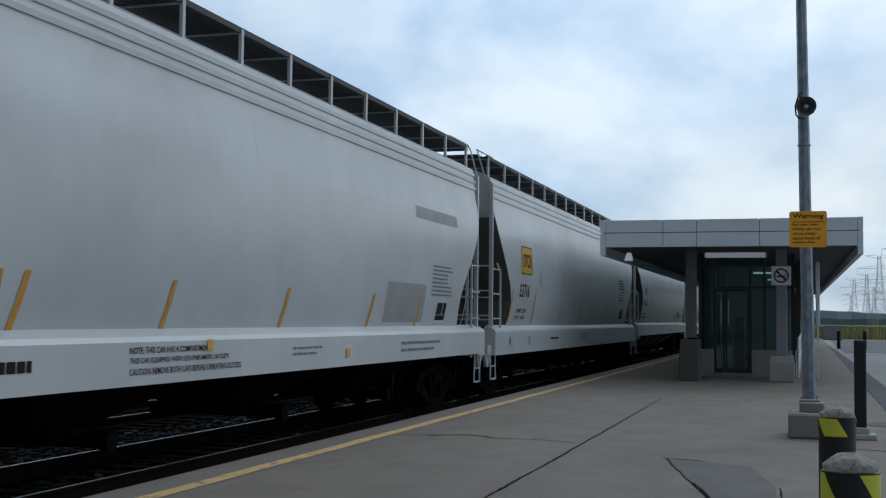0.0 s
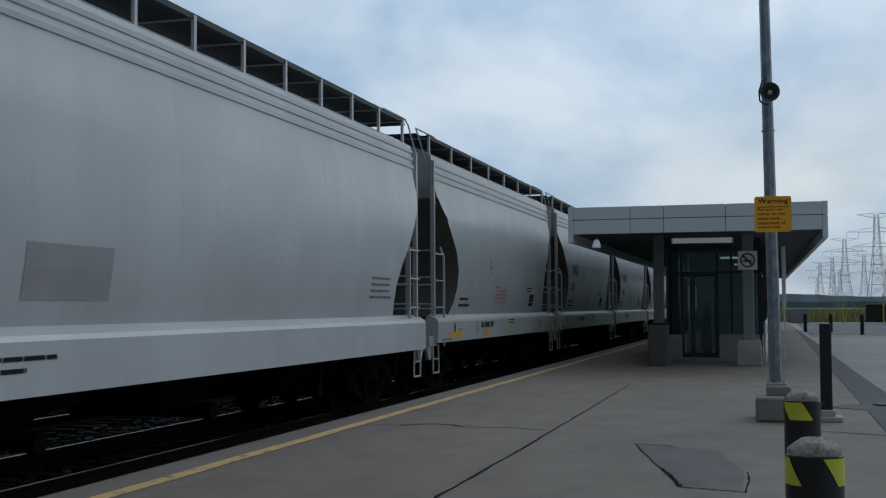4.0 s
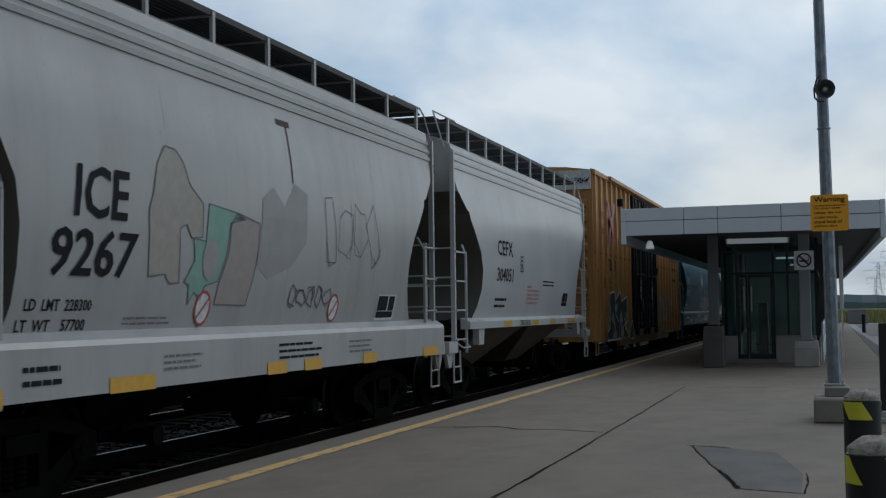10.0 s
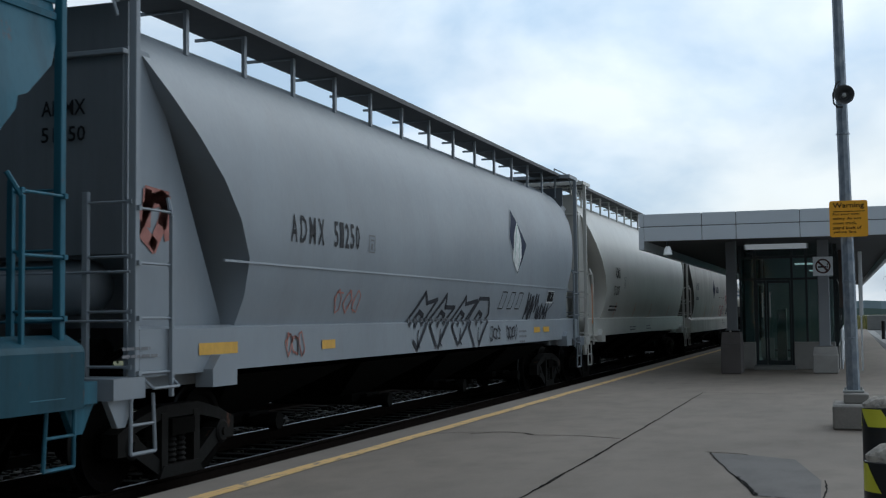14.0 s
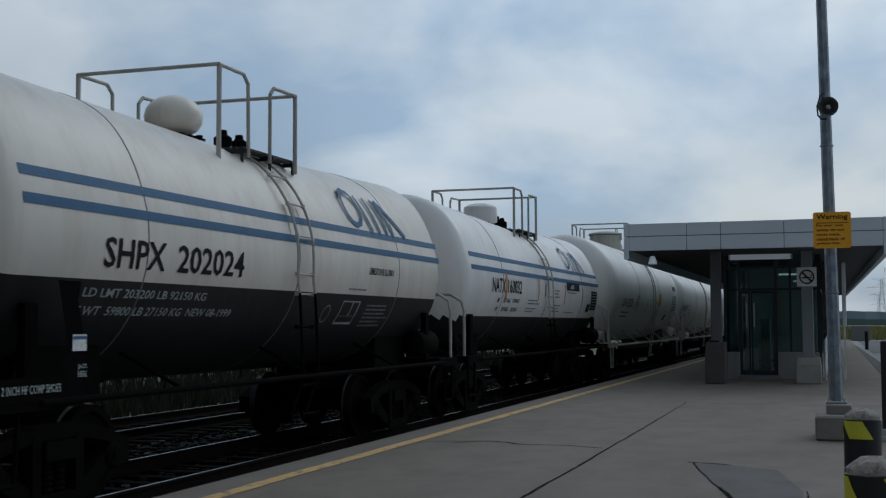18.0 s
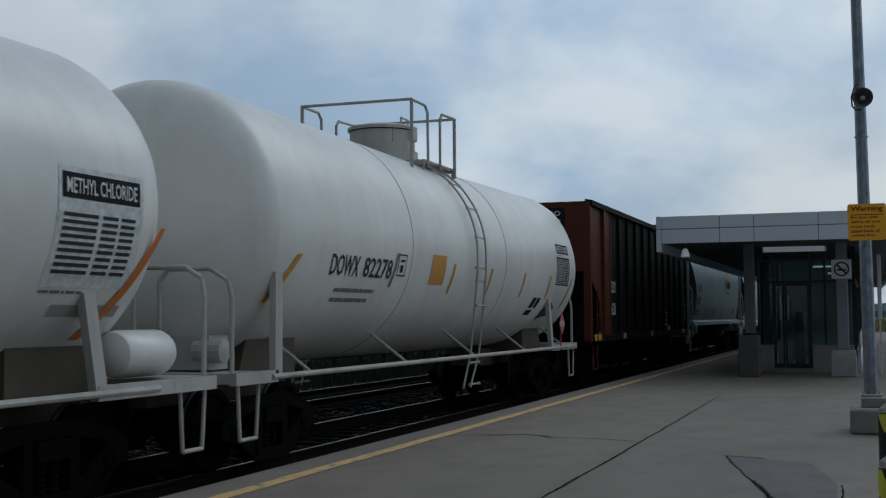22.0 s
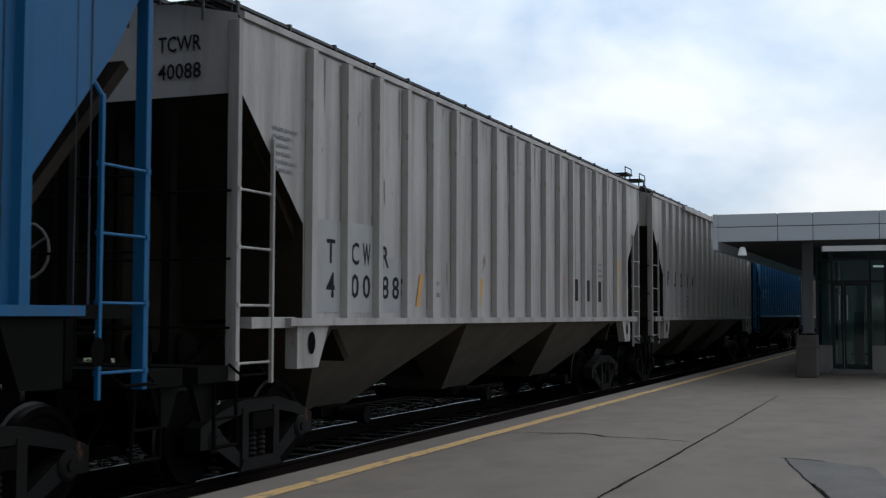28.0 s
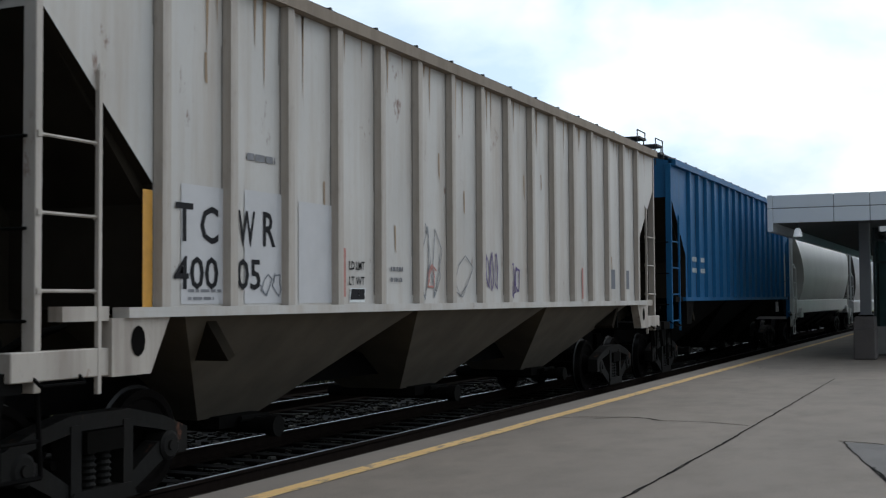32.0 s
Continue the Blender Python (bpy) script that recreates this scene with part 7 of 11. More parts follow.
for y0, y1, n in ((3.75, 4.3, 16), (4.55, 5.3, 26), (5.5, 6.1, 18), (11.3, 12.2, 18), (12.4, 13.6, 26)):
    for k in range(n):
        a, w = rust_rnd.uniform(y0, y1), rust_rnd.uniform(0.03, 0.12)
        top, drop = 2.72 + rust_rnd.uniform(-0.05, 0.08), rust_rnd.uniform(0.06, 0.26)
        runs.append([(a, top), (a + w, top - 0.01), (a + w * 0.9, top - drop * 0.6), (a + w * 0.4, top - drop), (a + w * 0.1, top - drop * 0.5)])
tagged(lay("rust_patch", runs, RUST_PATCH, car, CF_SIDE, 0.005), kind="stuff")
dirt_rnd = random.Random(41)
runs = []
for k in range(30):
    a = dirt_rnd.choice((dirt_rnd.uniform(3.7, 6.2), dirt_rnd.uniform(11.2, 13.7), dirt_rnd.uniform(1.5, 15.5)))
    top, drop, w = dirt_rnd.uniform(2.3, 2.75), dirt_rnd.uniform(0.25, 0.95), dirt_rnd.uniform(0.012, 0.05)
    runs.append([(a, top), (a + w, top - 0.05), (a + w * 0.7, top - drop * 0.7), (a + w * 0.4, top - drop), (a + w * 0.1, top - drop * 0.6)])
tagged(lay("dirt_run", runs, P_TEAL_DIRT, car, CF_SIDE, 0.004), kind="stuff")
lay("scratch_line", stroke([(2.38, 2.6), (2.45, 3.4), (2.38, 3.95)], 0.02) + stroke([(9.9, 2.7), (9.75, 3.5), (9.8, 4.0)], 0.018) + stroke([(8.9, 2.9), (8.8, 3.9)], 0.014) + stroke([(12.2, 2.4), (12.0, 3.4)], 0.02), P_TEAL_DIRT, car, CF_SIDE, 0.005)
lay("rust_run", [[(6.25, 4.44), (6.62, 4.48), (6.5, 4.3), (6.46, 4.17), (6.38, 4.3)], [(4.1, 4.5), (4.17, 4.5), (4.15, 4.1), (4.12, 3.95)]], RUST_PATCH, car, CF_SIDE, 0.03)
framed(3.66, 2.5, 0.26, 0.34, car, CF_SIDE, DULL_WHITE_INK)
# the block-letter piece runs over the body and the sill
pieces = (("O", 9.45, 0.95, 0.68), ("X", 10.42, 0.55, 0.60), ("B", 11.08, 0.55, 0.66), ("A", 11.62, 0.75, 0.74), ("E", 12.45, 0.55, 0.50), ("K", 13.05, 0.65, 0.66))
for k, (ch, y, w, h) in enumerate(pieces):
    pts = [(y + a * w * (1 + 0.1 * (k % 2)) + 0.10 * b, 1.60 + b * h) for a, b in HAND[ch]]
    crest = [(y + w * f + 0.1, 1.62 + h * (1.08 + 0.20 * ((i + k) % 2) + 0.06 * ((i * 5 + k) % 3))) for i, f in enumerate((-0.05, 0.2, 0.45, 0.7, 0.95, 1.1))]
    lay("graffiti_halo", stroke(crest, 0.03), WHITE_SPRAY, car, CF_SIDE, 0.005)
    lay("graffiti_fill", stroke(pts, 0.34), PALE_SPRAY, car, CF_SIDE, 0.006)
    lay("graffiti_outline", stroke(pts, 0.26), BLACK_SPRAY, car, CF_SIDE, 0.009 + 0.002 * (k % 2))
    lay("graffiti", stroke(pts, 0.17), PALE_SPRAY, car, CF_SIDE, 0.014 + 0.002 * (k % 2))
stems = random.Random(77)
for k in range(13):
    y = 9.75 + k * 0.33
    q = [(y, 1.38), (y + stems.uniform(0.0, 0.12), 1.03 + stems.uniform(0, 0.08)), (y + stems.uniform(0.1, 0.2), 1.05), (y + stems.uniform(0.12, 0.2), 1.38)]
    lay("graffiti", [q], PALE_SPRAY, car, FS, 0.008)
    lay("graffiti_outline", stroke(q[:3] if k % 3 else q, 0.035), BLACK_SPRAY, car, FS, 0.012)
lay("graffiti", [[(9.35, 1.04), (9.5, 1.2), (9.72, 1.3), (9.78, 1.05)]], GREEN_SPRAY, car, FS, 0.006)
scrawl(8.3, 1.6, 0.85, 0.62, 3, car, CF_SIDE, WHITE_SPRAY, 0.03, 23)
scrawl(14.3, 1.65, 0.55, 0.5, 1, car, CF_SIDE, WHITE_SPRAY, 0.035, 27)
scrawl(15.25, 1.26, 0.75, 0.15, 5, car, FS, WHITE_SPRAY, 0.04, 61)
scrawl(15.05, 1.02, 1.0, 0.18, 6, car, FS, WHITE_SPRAY, 0.04, 62)
slid, SLIDE[0] = SLIDE[0], lambda y: 0.0
chalk("/MPSEACH!/", 2.55, 1.03, 1.85, 0.19, car, FS, CHALK, 0.024, 1)
chalk("MISHAP!", 4.79, 1.04, 1.15, 0.17, car, FS, CHALK, 0.022, 2)
chalk("SD BOXXX!/HANK!", 6.03, 1.03, 2.65, 0.14, car, FS, CHALK, 0.022, 3)
chalk("XNX", 8.9, 1.08, 0.45, 0.3, car, FS, CHALK, 0.03, 4)
SLIDE[0] = slid
bars(6.0, 1.25, 2.2, 0.16, 2, car, FS, DULL_WHITE_INK, 113)
bars(1.52, 1.20, 1.35, 0.15, 1, car, FS, DULL_WHITE_INK, 81)
bars(1.55, 1.02, 0.9, 0.07, 1, car, FS, DULL_WHITE_INK, 82)
jack_oval(car, 1.33, 1.25)

# 15 and 16: barrel-sided hoppers
car, L = start_car(14, "covered_hopper", "slate-grey barrel-sided covered hopper with dark scribbles", "hopper car")
cylinder_hopper(car, L, P_SLATE)
for k, ch in enumerate("ADMX"):
    write(ch, 3.50 + k * 0.25, 2.54, 0.17, 0.32, car, CYL_SIDE, FADED_BLACK)
for k, ch in enumerate("51250"):
    write(ch, 4.72 + k * 0.17, 2.54, 0.12, 0.32, car, CYL_SIDE, FADED_BLACK)
framed(5.85, 2.52, 0.22, 0.24, car, CYL_SIDE, GREY_INK)
end_writing(car, "ADMX", "51250", 0.30, 0.71, 3.62, 0.5, 0.15)
gem = [(13.38, 3.73), (12.9, 3.13), (13.35, 2.45), (14.16, 3.06)]
lay("diamond_emblem", [gem], NAVY, car, CYL_SIDE, 0.006)
lay("diamond_edge", stroke(gem + gem[:1], 0.025), DULL_WHITE_INK, car, CYL_SIDE, 0.010)
lay("leaf_emblem", [[(13.62, 3.48), (13.25, 3.2), (13.02, 2.72), (13.36, 2.5), (13.66, 2.8), (13.74, 3.15)]], WHITE_INK, car, CYL_SIDE, 0.014)
lay("leaf_vein", stroke([(13.6, 3.42), (13.3, 3.1), (13.12, 2.72)], 0.03) + stroke([(13.68, 3.2), (13.5, 2.95), (13.42, 2.6)], 0.03), GREEN_SPRAY, car, CYL_SIDE, 0.019)
for y in (12.38, 12.98, 13.55):
    lay("letter_emblem", stroke([(y, 1.80), (y + 0.17, 2.11), (y + 0.46, 2.11), (y + 0.30, 1.80), (y, 1.80)], 0.022), FADED_BLACK, car, CYL_SIDE, 0.008)


def barrel_and_sill(z):
    return 1.475 if z < 1.6 else CYL_SIDE(z)


flames = ([(7.68, 1.54), (8.3, 2.03), (8.45, 1.87), (8.89, 1.93), (8.53, 1.62), (8.02, 1.18), (7.85, 1.3)], [(8.89, 1.2), (8.61, 1.52), (9.32, 2.01), (9.37, 1.81), (9.84, 1.81), (9.19, 1.36), (8.98, 1.18)], [(9.98, 1.2), (9.69, 1.5), (10.35, 1.99), (10.4, 1.87), (11.02, 1.93), (10.45, 1.48), (10.03, 1.22)], [(10.9, 1.16), (10.61, 1.48), (11.14, 1.97), (11.7, 1.97), (11.9, 1.7), (11.38, 1.34), (11.19, 1.17)])
for k, pts in enumerate(flames):
    mid = 8.2 + k * 1.03
    lay("graffiti", stroke(pts, 0.07) + stroke([(mid - 0.28, 1.52), (mid - 0.02, 1.74), (mid + 0.2, 1.68), (mid + 0.02, 1.55)], 0.075), DARK_MARKER, car, barrel_and_sill, 0.006, 0.05)
    lay("graffiti", stroke([(mid - 0.12, 1.46), (mid - 0.16, 1.25), (mid - 0.05, 1.2)], 0.03), DARK_MARKER, car, barrel_and_sill, 0.006, 0.05)
scrawl(11.87, 1.2, 0.65, 0.3, 3, car, flat_side(1.475), DARK_MARKER, 0.03, 31)
scrawl(12.94, 1.2, 0.8, 0.3, 4, car, flat_side(1.475), DARK_MARKER, 0.025, 36)
swipe = random.Random(64)
for y0, y1, z0, z1, n in ((14.38, 15.0, 1.58, 2.0, 9), (14.75, 15.35, 1.68, 2.12, 6), (15.4, 16.2, 1.60, 1.86, 10)):
    pts = [(y0 + (y1 - y0) * k / n + swipe.uniform(-0.06, 0.06), (z0, z1)[k % 2] + swipe.uniform(-0.13, 0.13)) for k in range(n + 1)]
    tagged(lay("graffiti", stroke(pts, 0.065), DARK_MARKER, car, CYL_SIDE, 0.008), kind="stuff")
lay("graffiti", stroke([(14.5, 1.95), (14.65, 1.55), (14.72, 1.53)], 0.05) + stroke([(15.6, 1.9), (16.1, 1.7), (16.6, 1.95)], 0.03), DARK_MARKER, car, CYL_SIDE, 0.010)
scrawl(4.9, 1.72, 0.9, 0.3, 3, car, CYL_SIDE, FADED_RED, 0.02, 37)
scrawl(3.6, 1.2, 0.5, 0.32, 3, car, flat_side(1.472), FADED_RED, 0.025, 34)
lay("reflector", [rect(1.65, 1.3, 0.8, 0.12), rect(4.6, 1.28, 0.4, 0.11), rect(15.05, 1.32, 0.5, 0.11), rect(15.85, 1.32, 0.5, 0.11)], YELLOW_REFLECT, car, flat_side(1.472))
scrawl(0.95, 2.35, 0.5, 0.6, 1, car, flat_side(1.237), FADED_RED, 0.16, 35)
bars(0.3, 1.3, 0.6, 0.14, 2, car, flat_side(1.48), GREY_INK, 114)
stencil_block(15.98, 1.93, 0.56, 0.26, car, CYL_SIDE)
bars(13.9, 1.12, 0.6, 0.3, 3, car, flat_side(1.472), GREY_INK, 115)
car, L = start_car(15, "covered_hopper", "cream-white barrel-sided covered hopper, clean, orange reflectors", "hopper car")
cylinder_hopper(car, L, P_CREAM, crease=False)
write("ADMX", 3.75, 2.67, 0.72, 0.30, car, CYL_SIDE, INK)
write("51207", 3.60, 2.20, 0.78, 0.26, car, CYL_SIDE, INK)
end_writing(car, "ADMX", "51207", 0.40, 0.71, 4.0, 0.5, 0.15)
framed(5.05, 2.42, 0.28, 0.3, car, CYL_SIDE, GREY_INK)
bars(3.2, 1.76, 1.4, 0.2, 2, car, CYL_SIDE, INK, 83)
slant_bars(car, (4.05, 7.2, 10.2, 14.2), ORANGE, CYL_SIDE, 1.60, 0.4, 0.05)
lay("reflector_bar", [rect(0.93, 1.45, 0.09, 1.0)], ORANGE, car, flat_side(1.50))
bars(6.5, 1.2, 1.2, 0.16, 2, car, flat_side(1.472), GREY_INK, 84)
bars(9.5, 1.2, 1.0, 0.16, 2, car, flat_side(1.472), GREY_INK, 85)

# 17: chalky hopper with red scrawls
car, L = start_car(16, "covered_hopper", "chalky white covered hopper with rust specks, red graffiti", "hopper car")
curved_hopper(car, L, P_CHALK, LONG_INSET, ridges=0, nbays=3, board_n=12, seed=37)
loops = ([(11.75, 1.68), (11.85, 2.0), (12.0, 2.05), (11.85, 1.62)], [(12.05, 1.95), (12.4, 2.1), (12.55, 1.9), (12.2, 1.7), (12.5, 1.55), (12.75, 1.75)], [(12.6, 1.55), (12.75, 2.0), (12.85, 1.6), (13.0, 1.95)], [(13.02, 1.95), (12.98, 1.62), (13.2, 1.6), (13.25, 2.0), (13.1, 1.98)], [(13.15, 2.03), (13.6, 2.05)], [(13.5, 1.95), (13.35, 1.85), (13.5, 1.75), (13.3, 1.6)], [(13.62, 2.05), (13.56, 1.8)])
lay("graffiti", [q for pts in loops for q in stroke(pts, 0.055)], RED_SPRAY, car, CF_SIDE, 0.008)
scrawl(14.3, 2.12, 2.3, 0.5, 9, car, CF_SIDE, RED_SPRAY, 0.045, 42)
lay("graffiti", stroke([(15.0, 2.2), (15.08, 2.68), (15.2, 2.2)], 0.06), RED_SPRAY, car, CF_SIDE, 0.012)
lay("diamond_emblem", [[(8.7, 2.8), (9.2, 2.35), (9.7, 2.8), (9.2, 3.25)]], NAVY, car, CF_SIDE)
lay("letter_emblem", [rect(9.95 + k * 0.45, 2.65, 0.3, 0.3) for k in range(3)], NAVY, car, CF_SIDE)
write("ADMX", 2.4, 2.66, 1.0, 0.3, car, CF_SIDE, GREY_INK)
bars(2.4, 2.2, 1.0, 0.3, 1, car, CF_SIDE, GREY_INK, 86)
stencil_block(15.26, 1.62, 0.6, 0.36, car, CF_SIDE)
bars(15.5, 2.72, 1.8, 0.52, 4, car, CF_SIDE, GREY_INK, 87)
write("CAUTION", 13.7, 2.0, 0.35, 0.07, car, CF_SIDE, GREY_INK)
bars(13.65, 1.66, 0.9, 0.28, 4, car, CF_SIDE, GREY_INK, 88)
slant_bars(car, (5.9, 8.8, 11.85, 14.5), AMBER, CF_SIDE, 1.55, 0.5)
slant_bars(car, (16.4,), AMBER, CF_SIDE, 1.55, 0.8)
bars(12.3, 1.22, 1.7, 0.07, 1, car, FS, GREY_INK, 89)
lay("round_mark", stroke([(11.85 + 0.12 * math.cos(k * 0.5236), 1.17 + 0.15 * math.sin(k * 0.5236)) for k in range(13)], 0.012), GREY_INK, car, FS)
lay("rust_patch", [rect(11.8 + k * 0.93, 0.97 + 0.07 * (k % 3), 0.06, 0.13 + 0.05 * (k % 2)) for k in range(6)] + [rect(15.9, 1.18, 0.22, 0.22), rect(15.95, 1.0, 0.08, 0.3), rect(16.4, 1.0, 0.06, 0.2), rect(16.6, 1.02, 0.3, 0.1), rect(17.3, 1.0, 0.2, 0.3), rect(12.6, 1.3, 0.12, 0.1)], RUST_PATCH, car, FS)
lay("rust_patch", [rect(12.9, 3.9, 0.1, 0.05), rect(14.0, 3.85, 0.08, 0.08), rect(13.5, 2.42, 0.22, 0.06), rect(16.5, 3.9, 0.2, 0.1), rect(17.0, 3.85, 0.1, 0.08), rect(11.6, 2.45, 0.25, 0.04), rect(12.3, 2.45, 0.3, 0.04), rect(13.9, 2.75, 0.05, 0.12)], RUST_PATCH, car, CF_SIDE)
lay("rust_run", [rect(11.3 + k * 0.71, 2.3 + 0.4 * (k % 3), 0.03, 0.5) for k in range(9)], PRIMER, car, CF_SIDE, 0.004)

# 18 and 19: white tank cars with black bellies and blue stripes
def striped_tank(i, mark, number, seed, marks, belly=2.06, logo=None, letter_z=2.20, letter_h=0.30, white=None, dome="dome"):
    car, L = start_car(i, "tank_car", "white tank car with blue stripes and black belly", "tank car")
    side = tank_car(car, L, 1.42, 2.50, white or P_TANK_W, P_TANK_K, 0.55, 0.42, belly, dome, rail_mat=P_RAIL, seed=seed, vee=(0.03, 0.19))
    lay("stripe", [rect(1.04, 2.92, L - 1.9, 0.09)], BLUE_STRIPE, car, side, 0.006, 0.05)
    lay("stripe", [rect(1.04, 2.68, L - 1.9, 0.09)], BLUE_STRIPE, car, side, 0.006, 0.05)
    write(mark, marks[0], letter_z, marks[1], letter_h, car, side)
    write(number, marks[2], letter_z, marks[3], letter_h, car, side)
    logo = logo or L * 0.60
    # the slanted emblem above the stripes, on the raised back
    def back(z):
        return side(z - 0.11 * min(1.0, max(0.0, (z - 2.95) / 0.6)))
    lay("emblem", stroke([(logo + 0.28 + 0.28 * math.cos(k * 0.5236), 3.32 + 0.25 * math.sin(k * 0.5236) - 0.0) for k in range(13)], 0.075), BLUE_STRIPE, car, back, 0.012, 0.08)
    for a, c in ((0.45, 0.65), (0.75, 1.0), (1.05, 1.3), (1.3, 1.45), (1.8, 1.5)):
        lay("emblem", stroke([(logo + a + 0.35, 3.03), (logo + c - 0.05, 3.5)], 0.085), BLUE_STRIPE, car, back, 0.016, 0.08)
    # brown runs below the top fittings and beside the ladder
    rnd = random.Random(seed)
    runs = []
    for k in range(34):
        a, w = L / 2 + rnd.gauss(0.1, 0.6), rnd.uniform(0.03, 0.16)
        top, drop = rnd.uniform(3.6, 3.78), rnd.uniform(0.15, 0.75) * (1.3 if abs(a - L / 2) < 0.5 else 0.6)
        runs.append([(a, top), (a + w, top), (a + w * 0.8, top - drop * 0.6), (a + w * 0.5, top - drop), (a + w * 0.15, top - drop * 0.5)])
    tagged(lay("brown_run", runs, TANK_STAIN, car, side, 0.004, 0.08), kind="stuff")
    return car, L, side


car, L, side = striped_tank(17, "SHPX", "202024", 51, (2.19, 1.05, 3.47, 1.42), 2.06, 8.2, 2.20, 0.28, P_TANK_R, "ball")
write("LD LMT 203200 LB 92150 KG", 2.0, 1.93, 2.2, 0.085, car, side, DULL_WHITE_INK)
write("LT WT  59800 LB 27150 KG  NEW 08-1999", 1.88, 1.765, 3.0, 0.085, car, side, DULL_WHITE_INK)
SR = flat_side(1.565)
lay("sill_plate", [rect(0.2, 1.06, 1.25, 0.20)], GRIME_BLACK, car, SR, 0.0)
write("2 INCH HF COMP SHOES", 0.6, 1.13, 0.75, 0.07, car, SR, DULL_WHITE_INK)
lay("paper_label", [rect(1.50, 1.46, 0.20, 0.14)], WHITE_INK, car, SR)
lay("paper_label_edge", [rect(1.50, 1.56, 0.20, 0.025)], BLUE_STRIPE, car, SR, 0.012)
lay("stay_plate", [[(1.30, 2.05), (1.62, 2.05), (1.58, 1.88), (1.68, 1.55), (1.68, 1.0), (1.42, 1.0), (1.42, 1.6)]], GRIME_BLACK, car, SR, 0.001)
write("JACK", 1.58, 1.30, 0.13, 0.05, car, SR, DULL_WHITE_INK)
write("HERE", 1.58, 1.24, 0.13, 0.05, car, SR, DULL_WHITE_INK)
write("LIMESTONE SLURRY", 8.68, 2.38, 0.98, 0.10, car, side)
bars(8.0, 2.14, 0.8, 0.05, 1, car, side, GREY_INK, 88)
lay("round_mark", stroke([(7.5 + 0.12 * math.cos(k * 0.5236), 1.82 + 0.11 * math.sin(k * 0.5236)) for k in range(13)], 0.012), DULL_WHITE_INK, car, side)
stencil_block(7.92, 1.68, 0.62, 0.32, car, side, P_TANK_K, DULL_WHITE_INK)
bars(8.85, 1.64, 1.0, 0.34, 6, car, side, GREY_INK, 90)
car, L, side = striped_tank(18, "NATX", "160032", 52, (2.42, 0.97, 3.58, 1.12), 1.80, 9.55, 2.30, 0.28)
lay("reflector_bar", [rect(3.41, 2.20, 0.10, 0.50)], ORANGE, car, side, 0.010)
lay("reflector_bar", [rect(6.20, 2.21, 0.085, 0.46)], ORANGE, car, side)
lay("reflector_bar", [rect(8.92, 2.14, 0.085, 0.48)], ORANGE, car, side)
lay("reflector_bar", [rect(11.1, 2.16, 0.05, 0.46)], RED_STRIP, car, side)
for z, a, c, d in ((2.11, "223700LB", "101450KG", "LMT"), (1.935, "62300LB", "28250KG", "WT")):
    write(a, 3.36, z, 0.52, 0.085, car, side)
    write(c, 4.08, z, 0.54, 0.085, car, side)
    write(d, 2.9, z, 0.2, 0.085, car, side)
bars(5.35, 2.09, 1.05, 0.14, 2, car, side, GREY_INK, 92)
bars(5.30, 1.93, 0.95, 0.12, 2, car, side, GREY_INK, 93)
bars(7.85, 2.28, 0.55, 0.22, 3, car, side, GREY_INK, 94)
bars(7.85, 1.95, 0.8, 0.20, 3, car, side, GREY_INK, 95)
lay("placard_board", [rect(9.15, 2.50, 1.5, 0.20)], P_DOOR, car, side, 0.012)
lay("placard_paper", [[(9.5, 2.53), (10.0, 2.55), (9.95, 2.66), (9.62, 2.62)]], DULL_WHITE_INK, car, side, 0.017)
bars(9.3, 2.42, 1.2, 0.06, 1, car, side, GREY_INK, 96)
bars(9.2, 1.94, 1.3, 0.05, 1, car, side, GREY_INK, 97)
stencil_block(11.75, 1.97, 0.42, 0.24, car, side)
lay("table_plate", [rect(12.25, 2.05, 0.80, 0.50)], INK, car, side)
lay("table_text", [rect(12.3, 2.10 + k * 0.075, 0.68, 0.02) for k in range(6)], DULL_WHITE_INK, car, side, 0.011)
lay("step_plate", [rect(6.85, 2.30, 0.10, 0.28)], GREY_INK, car, side)

# 20 to 22: plain white pressure tank cars
def table_plate(car, side, y, z, w, h, rows=6, ink=INK):
    lay("table_plate", [rect(y, z, w, h)], WHITE_INK, car, side, 0.006)
    polys = []
    for k in range(rows):
        zz = z + h * (k + 0.2) / rows
        polys += [rect(y + 0.05, zz, w * 0.42, h * 0.52 / rows), rect(y + w * 0.52, zz, w * 0.2, h * 0.52 / rows), rect(y + w * 0.76, zz, w * 0.19, h * 0.52 / rows)]
    lay("table_text", polys, ink, car, side, 0.010)


